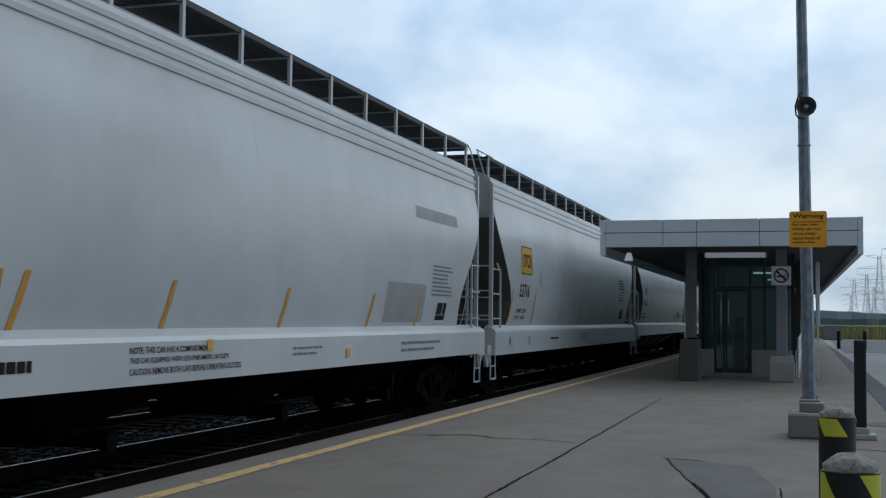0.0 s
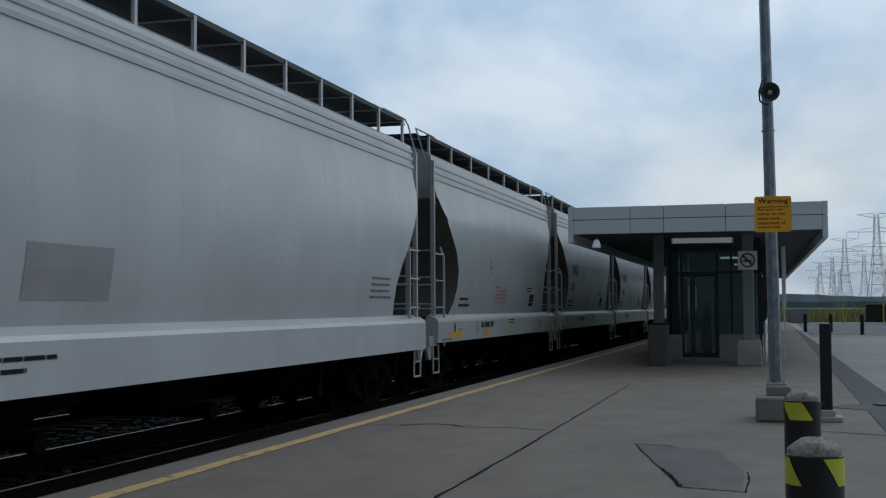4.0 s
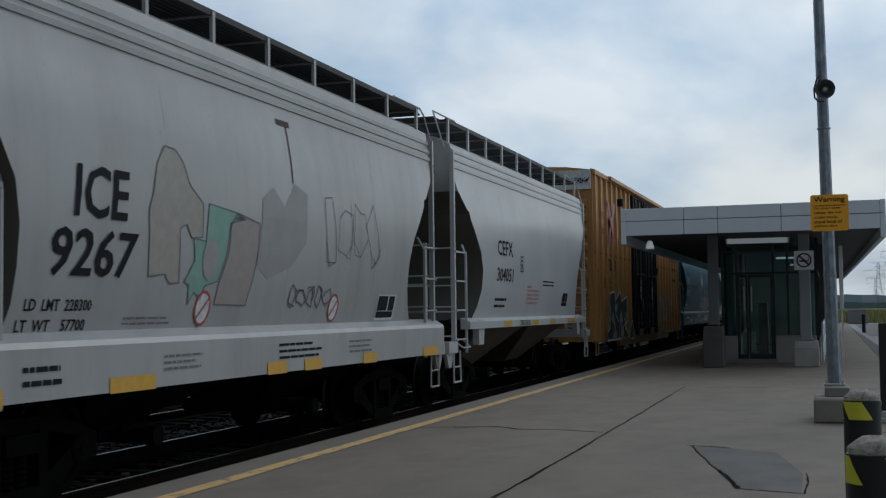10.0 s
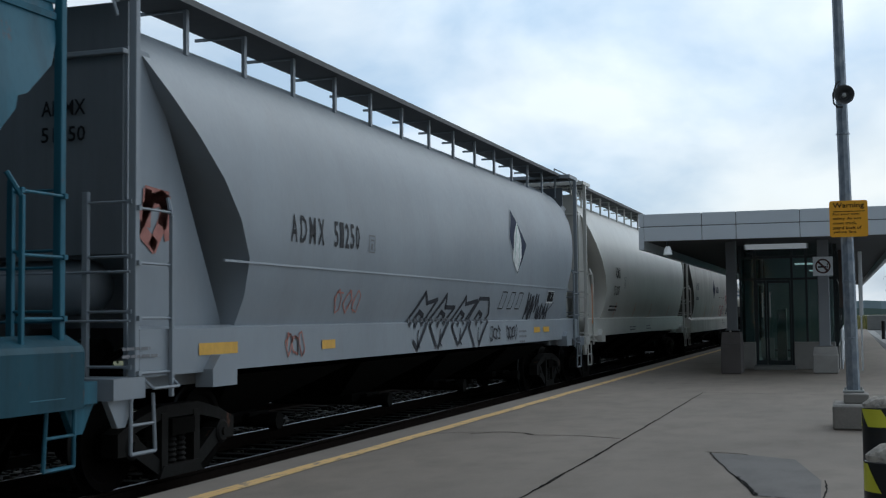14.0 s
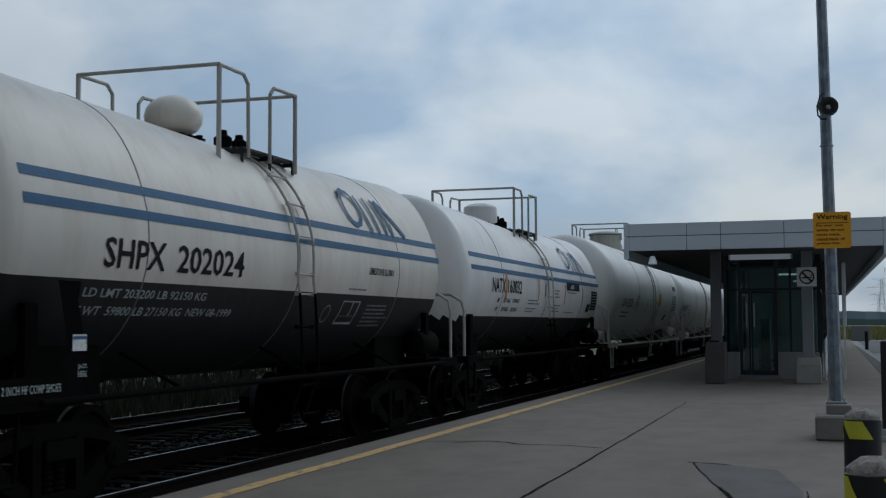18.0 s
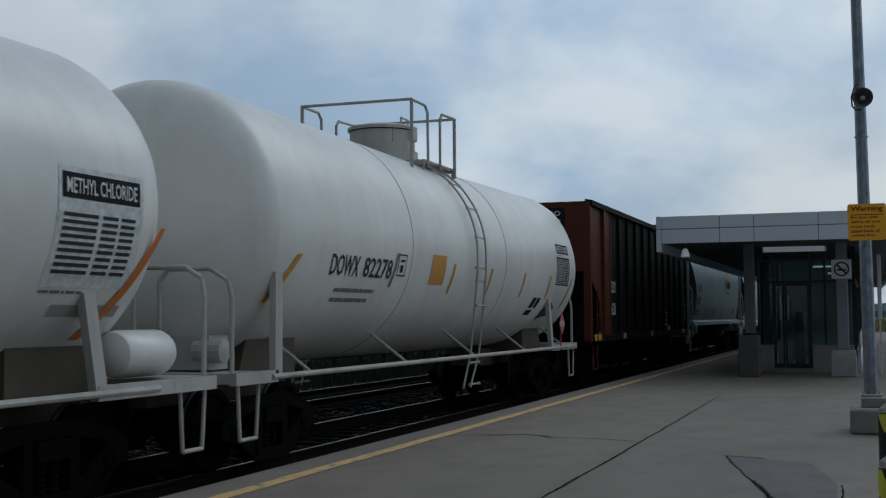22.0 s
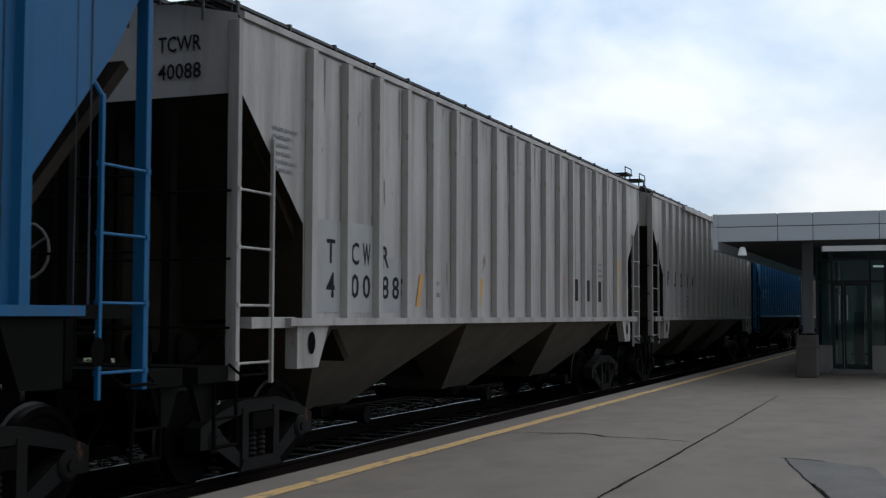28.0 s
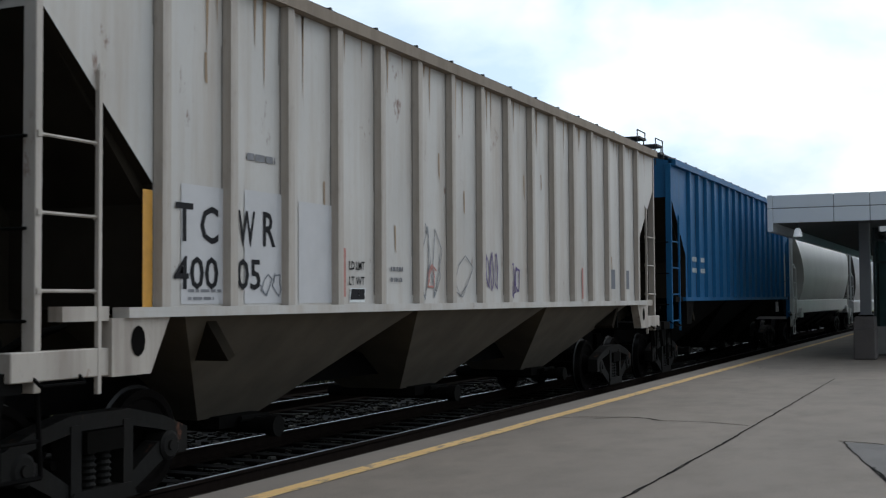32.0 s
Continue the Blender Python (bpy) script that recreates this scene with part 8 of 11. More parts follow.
def placard(car, y, z, number="1063", x=1.56):
    """A red flammable-gas diamond on its holder."""
    bm = bmesh.new()
    prism_x(bm, [(y - 0.23, z), (y, z - 0.23), (y + 0.23, z), (y, z + 0.23)], x, x + 0.012)
    tube(bm, (x - 0.02, y, z - 0.55), (x - 0.02, y, z - 0.1), 0.015, 6)
    pl = part("placard", bm, RED_STRIP, car, "red diamond placard with number")
    lay("placard_field", [[(y - 0.15, z - 0.055), (y + 0.15, z - 0.055), (y + 0.15, z + 0.055), (y - 0.15, z + 0.055)]], WHITE_INK, pl, flat_side(x + 0.016), 0.0)
    v, faces = word_mesh(number)
    bm = bmesh.new()
    vs = [bm.verts.new((x + 0.019, y - 0.12 + a * 0.24, z - 0.04 + b * 0.08)) for a, b in v]
    for f in faces:
        bm.faces.new([vs[i] for i in f])
    part("lettering", bm, INK, pl)
    lay("placard_edge", stroke([(y - 0.19, z), (y, z - 0.19), (y + 0.19, z), (y, z + 0.19), (y - 0.19, z)], 0.012), WHITE_INK, pl, flat_side(x + 0.015), 0.0)


def white_tank(i, number, seed, y, bars_y, head=0.75):
    car, L = start_car(i, "tank_car", "white pressure tank car with caged top platform", "tank car")
    fit = {19: (0.0, 1.25, (1.26, 0.0), True), 20: (-0.25, 2.25, (2.2, 0.14), True), 21: (0.55, 2.45, (2.45, 0.06), False)}[i]
    side = tank_car(car, L, 1.62, 2.72, P_TANK, None, head, 0.45, manway="valve", sump=(i == 20), rail_mat=P_RAIL, seed=seed, vee={19: (0.0, 0.0), 20: (-0.13, -0.07), 21: (0.0, 0.09)}[i], rear_in=fit[0], beam=fit[1], brace=fit[2], reservoir=fit[3])
    write("DOWX", y, 2.20, 0.85, 0.26, car, side, FADED_BLACK)
    write(number, y + 1.0, 2.20, 0.19 * len(number), 0.26, car, side, FADED_BLACK)
    bars(y + 0.3, 1.86, 1.5, 0.24, 2, car, side, GREY_INK, seed)
    for b in bars_y:
        lay("reflector_bar", [rect(b, 2.05, 0.10, 0.46, 0.09)], ORANGE if i < 21 else AMBER, car, side)
    return car, L, side


car, L, side = white_tank(19, "82285", 61, 2.2, (7.1, 9.2, 11.9))
lay("reflector_bar", [rect(4.70, 2.13, 0.13, 0.50, 0.2)], ORANGE, car, side)
framed(4.95, 2.25, 0.34, 0.32, car, side)
lay("notice_plate", [rect(9.78, 2.30, 0.66, 0.46)], AMBER, car, side)
bars(9.86, 2.36, 0.5, 0.34, 4, car, side, YELLOW_REFLECT, 93)
write("METHYL CHLORIDE", 13.8, 2.98, 0.85, 0.12, car, side)
lay("name_ground", [rect(13.75, 2.95, 0.95, 0.18)], GREY_INK, car, side, 0.004)
table_plate(car, side, 13.65, 2.20, 1.15, 0.55, 6, GREY_INK)
lay("table_ground", [rect(13.62, 2.18, 1.2, 0.58)], INK, car, side, 0.003)
bars(9.4, 1.72, 0.9, 0.45, 7, car, side, GREY_INK, 94)
lay("defect_mark", [rect(12.14, 1.80, 0.5, 0.22, 0.1)], INK, car, side)
placard(car, L - 0.85, 1.55)
car, L, side = white_tank(20, "8477", 62, 0.92, (3.72, 8.2, 11.0, 13.0, 15.2), 0.95)
lay("reflector_bar", [[(17.3, 1.5), (17.45, 1.5), (18.0, 2.5), (17.92, 2.5)]], ORANGE, car, side, 0.012)
framed(3.05, 2.15, 0.30, 0.34, car, side, GREY_INK)
lay("table_board", [rect(16.46, 1.94, 1.18, 0.98)], WHITE_INK, car, side, 0.004)
lay("name_ground", [rect(16.50, 2.66, 1.08, 0.21)], INK, car, side, 0.007)
write("METHYL CHLORIDE", 16.55, 2.70, 0.98, 0.13, car, side, WHITE_INK, 0.012)
table_plate(car, side, 16.48, 2.04, 1.10, 0.52, 9, FADED_BLACK)
bars(16.5, 1.88, 0.6, 0.06, 1, car, side, GREY_INK, 116)
lay("defect_mark", [rect(14.72, 1.74, 0.28, 0.22, 0.08), rect(15.06, 1.74, 0.26, 0.22, 0.08), rect(14.68, 1.60, 0.5, 0.10, 0.03)], INK, car, side)
lay("saddle_plate", [rect(16.75, 1.70, 0.95, 0.10)], SEAM, car, side, 0.006)
placard(car, 15.28, 1.36, x=1.61)
lay("notice_plate", [rect(7.0, 1.35, 0.4, 0.3)], WHITE_INK, car, flat_side(1.40))
car, L, side = white_tank(21, "82278", 63, 2.58, (6.95, 8.9, 11.0, 12.9))
lay("reflector_bar", [rect(1.15, 1.85, 0.12, 0.56, 0.5)], AMBER, car, side, 0.012)
lay("reflector_bar", [rect(4.55, 2.1, 0.08, 0.46, 0.09)], GREY_INK, car, side)
framed(4.72, 2.25, 0.3, 0.3, car, side)
lay("notice_plate", [rect(6.05, 2.17, 0.62, 0.44)], AMBER, car, side)
lay("name_ground", [rect(13.56, 2.99, 1.0, 0.20)], INK, car, side, 0.006)
write("METHYL CHLORIDE", 13.6, 3.02, 0.92, 0.14, car, side, WHITE_INK, 0.012)
lay("table_board", [rect(13.45, 2.31, 1.14, 0.63)], WHITE_INK, car, side, 0.004)
lay("table_plate", [rect(13.48, 2.335, 1.08, 0.58)], INK, car, side, 0.007)
lay("table_text", [rect(13.52 + a, 2.36 + k * 0.07, w, 0.026) for k in range(8) for a, w in ((0.0, 0.42), (0.55, 0.18), (0.82, 0.18))], DULL_WHITE_INK, car, side, 0.010)
lay("table_rule", [rect(13.48, 2.402 + k * 0.07, 1.08, 0.009) for k in range(7)] + [rect(13.98, 2.335, 0.012, 0.58)], WHITE_INK, car, side, 0.011)
bars(13.6, 2.94, 0.5, 0.035, 1, car, side, GREY_INK, 117)
lay("reflector_bar", [[(14.40, 1.86), (14.50, 1.86), (14.86, 2.52), (14.78, 2.52)]], AMBER, car, side, 0.012)
lay("defect_mark", [rect(12.05, 1.86, 0.27, 0.20, 0.08), rect(12.38, 1.86, 0.22, 0.20, 0.08), rect(11.98, 1.72, 0.44, 0.10, 0.04)], INK, car, side)
lay("saddle_stain", [[(13.12, 1.62), (13.5, 1.68), (13.95, 1.72), (14.05, 1.86), (13.7, 1.98), (13.38, 1.92), (13.2, 1.80)]], plain("brown_soot_stain", (0.055, 0.042, 0.032), 0.8, 0, 0.5, 6), car, side, 0.005)
bars(14.0, 1.03, 1.2, 0.06, 1, car, flat_side(1.562), INK, 118)
placard(car, 13.9, 1.54, x=1.60)

# 23: open-top hopper
car, L = start_car(22, "open_hopper", "sooty black ribbed open hopper with brown end", "hopper car")
open_hopper(car, L)
write("SOO", 3.12, 2.27, 0.52, 0.32, car, flat_side(1.52), WHITE_INK)
write("628", 3.12, 1.72, 0.50, 0.32, car, flat_side(1.52), WHITE_INK)
write("3", 4.19, 1.72, 0.16, 0.32, car, flat_side(1.52), WHITE_INK)
bm = bmesh.new()
box(bm, 0.36, 0.96, 0.555, 0.575, 3.80, 4.24)
part("number_ground", bm, INK, car)
end_writing(car, "SOO", "62803", 0.45, 0.555, 4.05, 0.42, 0.12, WHITE_INK)
lay("reflector", [rect(0.72, 1.12, 0.8, 0.15), rect(4.2, 1.12, 0.36, 0.14), rect(8.4, 1.12, 0.3, 0.14), rect(11.4, 1.26, 0.5, 0.13), rect(14.48, 1.12, 0.35, 0.13), rect(14.95, 1.12, 0.25, 0.13)], YELLOW_REFLECT, car, flat_side(1.606))
stencil_block(11.40, 1.42, 0.50, 0.40, car, flat_side(1.52))

# 24 and 25: smooth-sided hoppers with sloping bays
car, L = start_car(23, "covered_hopper", "pale blue-grey smooth-sided covered hopper with orange emblem", "hopper car")
curved_hopper(car, L, P_ICE, SHORT_INSET, ridges=1, nbays=3, board_n=13, shallow=True, seed=71)
write("SOYX", 2.45, 2.58, 0.95, 0.30, car, CF_SIDE)
write("98137", 2.3, 2.12, 1.0, 0.28, car, CF_SIDE)
end_writing(car, "SOYX", "98137", 0.50, 0.64, 4.32, 0.6, 0.16)
bars(2.1, 1.72, 1.0, 0.25, 2, car, CF_SIDE, INK, 95)
framed(4.3, 2.3, 0.26, 0.32, car, CF_SIDE, GREY_INK)
slant_bars(car, (1.95,), ORANGE, CF_SIDE, 1.55, 0.85)
slant_bars(car, (6.0, 9.3, 12.8), ORANGE, CF_SIDE, 1.60, 0.5)
slant_bars(car, (16.0,), ORANGE, CF_SIDE, 1.58, 0.8)
lay("sun_emblem", [[(11.72 + 0.50 * math.cos(a * 0.2618), 3.58 + 0.35 * math.sin(a * 0.2618)) for a in range(24)]], AMBER, car, CF_SIDE, 0.006)
lay("sun_glow", [[(11.80 + 0.30 * math.cos(a * 0.3491), 3.62 + 0.20 * math.sin(a * 0.3491)) for a in range(18)]], plain("pale_amber_ink", (0.60, 0.40, 0.16), 0.6, 0, 0.2, 6), car, CF_SIDE, 0.009)
lay("emblem_leaf", [[(11.92, 3.96), (12.05, 3.86), (12.27, 3.78), (12.51, 3.80), (12.35, 3.66), (12.28, 3.37), (12.20, 3.45), (12.21, 3.70), (12.07, 3.85), (11.85, 3.94)], [(11.40, 3.42), (11.48, 3.42), (11.70, 3.70), (11.60, 3.70)]], NAVY, car, CF_SIDE, 0.012)
blocks = ([(11.17, 2.88), (11.22, 3.32), (11.34, 3.32), (11.40, 3.14), (11.48, 3.30), (11.60, 3.28), (11.58, 2.86), (11.46, 2.86), (11.38, 3.00), (11.30, 2.87)], [(11.66, 2.86), (11.68, 3.14), (11.92, 3.12), (11.92, 2.86)], [(11.98, 2.92), (12.10, 2.86), (12.24, 2.92), (12.26, 3.10), (12.20, 3.28), (12.06, 3.28), (11.99, 3.16)], [(12.32, 2.86), (12.34, 3.28), (12.60, 3.28), (12.64, 3.10), (12.58, 3.02), (12.46, 3.00), (12.46, 2.86)])
for q in blocks:
    lay("emblem_edge", stroke(list(q) + [q[0]], 0.07), WHITE_INK, car, CF_SIDE, 0.014)
    lay("emblem", [q], INK, car, CF_SIDE, 0.019)
bars(10.92, 2.64, 1.85, 0.13, 1, car, CF_SIDE, INK, 96)
scrawl(4.3, 1.62, 3.6, 0.42, 9, car, CF_SIDE, GREY_SPRAY, 0.018, 43)
stencil_block(13.95, 1.72, 0.5, 0.34, car, CF_SIDE)
bars(14.8, 1.75, 0.6, 0.36, 3, car, CF_SIDE, GREY_INK, 97)
bars(7.3, 1.65, 0.8, 0.36, 4, car, CF_SIDE, GREY_INK, 98)
bars(9.6, 1.65, 0.8, 0.36, 4, car, CF_SIDE, GREY_INK, 99)
car, L = start_car(24, "covered_hopper", "clean pale-grey covered hopper with red-white sill tape", "hopper car")
curved_hopper(car, L, P_SOO, SHORT_INSET, ridges=1, nbays=3, board_n=11, sill=(1.14, 1.34), seed=72)
write("SOO", 3.1, 2.55, 0.7, 0.30, car, CF_SIDE)
write("119331", 2.9, 1.98, 1.15, 0.30, car, CF_SIDE)
end_writing(car, "SOO", "119331", 0.50, 0.64, 4.32, 0.6, 0.16)
framed(4.3, 2.2, 0.2, 0.3, car, CF_SIDE, GREY_INK)
lay("sill_tape", [rect(1.9 + k * 0.62, 1.19, 0.36, 0.1) for k in range(20)], RED_STRIP, car, FS)
lay("leaf_emblem", [[(10.7, 2.9), (10.9, 2.5), (11.15, 2.9), (10.95, 3.5)]], AMBER, car, CF_SIDE)
bars(11.4, 2.65, 1.2, 0.4, 2, car, CF_SIDE, GREY_INK, 100)
bars(7.2, 1.62, 0.6, 0.4, 4, car, CF_SIDE, INK, 101)
bars(9.4, 1.62, 0.8, 0.3, 3, car, CF_SIDE, GREY_INK, 102)

# 26 to 31: flat-sided hoppers with outside posts
def post_grime_shade(car, L, nposts, seed, rust=0, post_shade=None, first=2.25):
    """Ragged dirt and painted shade along the posts, and short runs below the eave."""
    rnd = random.Random(900 + seed)
    dirt, runs = [], []
    for i in range(nposts):
        y = first + (L - 2 * first) * i / (nposts - 1)
        for s in (-1, 1):
            w = rnd.uniform(0.01, 0.025) if post_shade else rnd.uniform(0.02, 0.05)
            a = y + s * 0.078
            cuts = [1.74, 1.74 + rnd.uniform(0.3, 0.9), rnd.uniform(2.7, 3.3), 3.9, 4.46]
            for z0, z1 in zip(cuts, cuts[1:]):
                k0, k1 = rnd.uniform(0.4, 1.2) * w, rnd.uniform(0.4, 1.2) * w
                dirt.append([(a, z0), (a + s * k0, z0), (a + s * k1, z1), (a, z1)])
        for k in range(2):
            b = y + rnd.uniform(0.12, 0.8)
            h = rnd.uniform(0.15, 0.9)
            runs.append([(b, 4.46), (b + rnd.uniform(0.02, 0.06), 4.46), (b + 0.02, 4.46 - h)])
        if rnd.random() < 0.6:
            b, z = y + rnd.uniform(0.15, 0.75), rnd.uniform(2.2, 4.0)
            runs.append([(b, z), (b + 0.035, z), (b + 0.045, z - rnd.uniform(0.2, 0.5)), (b + 0.01, z - 0.25)])
    # on the blue cars these strips paint in the posts' shaded sides
    tagged(lay("post_grime_shade", dirt, post_shade or RAIN_GRIME, car, flat_side(1.545), 0.0035), kind="stuff")
    if not post_shade:
        tagged(lay("rust_run", runs, RUST_RUN if rust else RAIN_GRIME, car, flat_side(1.545), 0.005), kind="stuff")


PS = flat_side(1.548)
car, L = start_car(25, "covered_hopper", "royal blue ribbed covered hopper with pink-edged graffiti", "hopper car")
ribbed_hopper(car, L, P_BLUE, under=P_DARKBAY, nposts=15, sill=1.72, posts=P_BLUE_P, rear=table([(1.7, 1.5), (2.62, 1.42), (3.80, 0.42), (4.35, 0.0), (6, 0.0)]))
slid, SLIDE[0] = SLIDE[0], lambda y: 0.0
crown = [(8.84, 1.75), (8.86, 2.03), (9.12, 2.11), (9.21, 2.04), (9.24, 2.33), (9.52, 2.37), (9.57, 2.16), (9.65, 2.42), (10.21, 2.44), (10.15, 2.17), (10.44, 2.17), (10.41, 2.39), (11.03, 2.35), (10.96, 2.1), (11.3, 2.04), (11.28, 2.46), (11.61, 2.42), (11.72, 2.1), (12.02, 2.27), (11.94, 2.09), (12.33, 2.16), (12.24, 1.98), (12.5, 1.97), (12.4, 1.76)]
feet = ([(9.33, 1.91), (9.38, 1.77), (9.43, 1.83), (9.5, 1.79), (9.58, 1.88), (9.69, 1.98), (9.6, 1.76)], [(9.91, 2.18), (9.99, 2.12), (10.13, 2.07), (10.1, 1.89)], [(10.47, 2.15), (10.37, 1.77)], [(10.74, 2.13), (10.87, 1.94)], [(11.33, 2.02), (11.27, 1.76)], [(11.54, 1.84), (11.65, 1.76), (11.8, 1.8), (11.95, 1.86)])
for pts in (crown,) + feet:
    lay("graffiti_glow", stroke(pts, 0.085), PINK_SPRAY, car, flat_side(1.648), 0.003)
    lay("graffiti", stroke([(y + 0.008, z - 0.006) for y, z in pts], 0.05), PALE_SPRAY, car, flat_side(1.648), 0.008)
for y in (12.87, 13.69):
    framed(y, 1.97, 0.42, 0.40, car, PS, DULL_WHITE_INK)
    lay("stencil_panel", [rect(y + 0.02, 1.99, 0.38, 0.36)], GREY_SPRAY, car, PS, 0.004)
scrawl(12.95, 2.0, 0.3, 0.25, 2, car, PS, PINK_SPRAY, 0.012, 61)
scrawl(13.78, 2.05, 0.2, 0.25, 2, car, PS, GREY_SPRAY, 0.012, 62)
SLIDE[0] = slid
post_grime_shade(car, L, 15, 5, 0, BLUE_SHADE_GRIME)
car, L = start_car(26, "covered_hopper", "weathered silver-grey ribbed covered hopper, stencilled letters", "hopper car")
ribbed_hopper(car, L, P_CW, nposts=18, posts=P_POST, first=2.12, chord=None)
post_grime_shade(car, L, 18, 1, first=2.12)
lay("primer_patch", [rect(2.22, 1.7, 0.64, 1.0), rect(3.05, 1.7, 0.64, 1.02), rect(3.89, 1.7, 0.62, 0.66)], PRIMER, car, PS, 0.003)
for k, (ch, y) in enumerate((("T", 2.52), ("C", 3.12), ("W", 3.42), ("R", 3.94))):
    write(ch, y, 2.24, 0.2, 0.26, car, PS, INK, 0.007)
for k, (ch, y) in enumerate((("4", 2.52), ("0", 3.12), ("0", 3.42), ("8", 3.94), ("8", 4.24))):
    write(ch, y, 1.86, 0.2, 0.28, car, PS, INK, 0.007)
end_writing(car, "TCWR", "40088", 0.60, 0.74, 4.24, 0.5, 0.16)
lay("reflector_bar", [rect(2.22, 1.82, 0.08, 0.95)], AMBER, car, PS)
slant_bars(car, (4.98, 7.24), AMBER, PS, 1.78, 0.42, 0.11)
bars(1.35, 3.1, 0.5, 0.5, 6, car, PS, GREY_INK, 103)
bars(4.5, 1.88, 0.34, 0.3, 2, car, PS, INK, 104)
bars(5.4, 1.88, 0.45, 0.3, 2, car, PS, GREY_INK, 117)
for y in (12.15, 12.97, 13.83):
    lay("stencil_panel", [rect(y, 1.94, 0.44, 0.40)], INK, car, PS)
bars(13.86, 2.40, 0.55, 0.34, 3, car, PS, GREY_INK, 118)
bars(14.75, 1.9, 0.2, 0.3, 4, car, PS, GREY_INK, 119)
lay("reflector_bar", [rect(15.67, 1.82, 0.1, 1.05, 0.06)], AMBER, car, PS)
scrawl(11.4, 1.9, 0.4, 0.5, 1, car, PS, FADED_RED, 0.015, 48)
car, L = start_car(27, "covered_hopper", "streaked grey ribbed covered hopper with thin ink drawings", "hopper car")
ribbed_hopper(car, L, P_CW_B, nposts=18, posts=P_POST, first=2.05, chord=(4.35, 14.0))
post_grime_shade(car, L, 18, 2, first=2.05)
for k in range(4):
    lay("primer_patch", [rect(2.15 + k * 0.829, 1.95, 0.64, 0.8)], PRIMER, car, PS, 0.003)
for k, (s_, y) in enumerate((("MP", 2.25), ("LI", 3.10), ("82", 3.92), ("91", 4.74), ("24", 5.57))):
    write(s_, y, 2.42, 0.42, 0.36, car, PS, INK, 0.007)
end_writing(car, "MPLI", "829124", 0.65, 0.74, 4.12, 0.56, 0.16)
lay("reflector_bar", [rect(2.15, 1.75, 0.09, 1.0)], ORANGE, car, PS)
slant_bars(car, (10.14,), AMBER, PS, 1.82, 0.5, 0.14)
lay("reflector_bar", [rect(13.69, 1.84, 0.11, 0.48)], AMBER, car, PS)
lay("reflector_bar", [rect(16.05, 1.78, 0.06, 0.95)], FADED_RED, car, PS)
bars(4.9, 1.88, 0.6, 0.36, 3, car, PS, GREY_INK, 105)
bars(10.3, 1.92, 0.6, 0.18, 2, car, PS, GREY_INK, 120)
face = ([(12.97, 2.4), (13.02, 2.7), (12.98, 2.95), (13.2, 3.3), (13.5, 3.2), (13.45, 2.9), (13.55, 2.65), (13.3, 2.45), (13.15, 2.6)], [(13.1, 3.0), (13.25, 2.92), (13.4, 3.0)], [(13.2, 2.8), (13.15, 2.68), (13.35, 2.7)], [(13.85, 2.5), (13.9, 2.9), (14.1, 3.3), (14.2, 2.9), (14.05, 2.6), (14.3, 2.5), (14.35, 3.0), (14.15, 3.2)], [(14.55, 2.45), (14.7, 2.6), (14.62, 2.9), (14.7, 3.2), (14.58, 3.35)])
lay("ink_drawing", [q for pts in face for q in stroke(pts, 0.022)], BLACK_SPRAY, car, PS)
lay("ink_drawing", [[(13.3, 3.32), (13.55, 3.34), (13.5, 3.5), (13.4, 3.62), (13.33, 3.45)]], FADED_RED, car, PS)
scrawl(13.5, 2.9, 0.4, 0.3, 2, car, PS, FADED_RED, 0.02, 44)
scrawl(13.95, 2.6, 0.4, 0.6, 2, car, PS, FADED_RED, 0.012, 45)
for y in (13.0, 13.82):
    lay("stencil_panel", [rect(y, 1.93, 0.42, 0.38)], INK, car, PS)
bars(14.55, 1.98, 0.16, 0.3, 3, car, PS, INK, 121)
scrawl(12.1, 1.84, 0.4, 0.18, 2, car, PS, BLACK_SPRAY, 0.02, 49)
scrawl(11.3, 1.84, 0.3, 0.35, 3, car, PS, GREY_SPRAY, 0.01, 50)
scrawl(9.45, 2.0, 0.3, 0.2, 2, car, PS, GREY_SPRAY, 0.01, 51)
car, L = start_car(28, "covered_hopper", "faded blue ribbed covered hopper with white numbers", "hopper car")
ribbed_hopper(car, L, P_BLUE_B, under=P_DARKBAY, nposts=18, sill=1.68, posts=P_BLUE_P, first=2.2, chord=(4.35, 14.0))
post_grime_shade(car, L, 18, 6, 0, BLUE_SHADE_GRIME, 2.2)
for k, (s_, y) in enumerate((("MP", 2.48), ("LI", 3.4))):
    lay("mark_ground", [rect(y - 0.05, 2.82, 0.42, 0.5)], INK, car, PS, 0.003)
    write(s_, y, 2.95, 0.32, 0.28, car, PS, WHITE_INK, 0.008)
for k, s_ in enumerate(("83", "27", "15")):
    write(s_, 2.46 + k * 0.92, 2.33, 0.42, 0.38, car, PS, WHITE_INK)
end_writing(car, "MPLI", "832715", 0.65, 0.74, 4.12, 0.56, 0.16, DULL_WHITE_INK)
for k in range(3):
    bars(2.5 + k * 0.92, 1.98, 0.35, 0.3, 2, car, PS, DULL_WHITE_INK, 106 + k)
write("LO", 5.15, 2.27, 0.19, 0.10, car, PS, DULL_WHITE_INK)
write("00", 4.58, 2.12, 0.22, 0.10, car, PS, DULL_WHITE_INK)
write("00", 4.58, 1.96, 0.22, 0.10, car, PS, DULL_WHITE_INK)
write("New 11-78", 5.10, 1.97, 0.55, 0.085, car, PS, DULL_WHITE_INK)
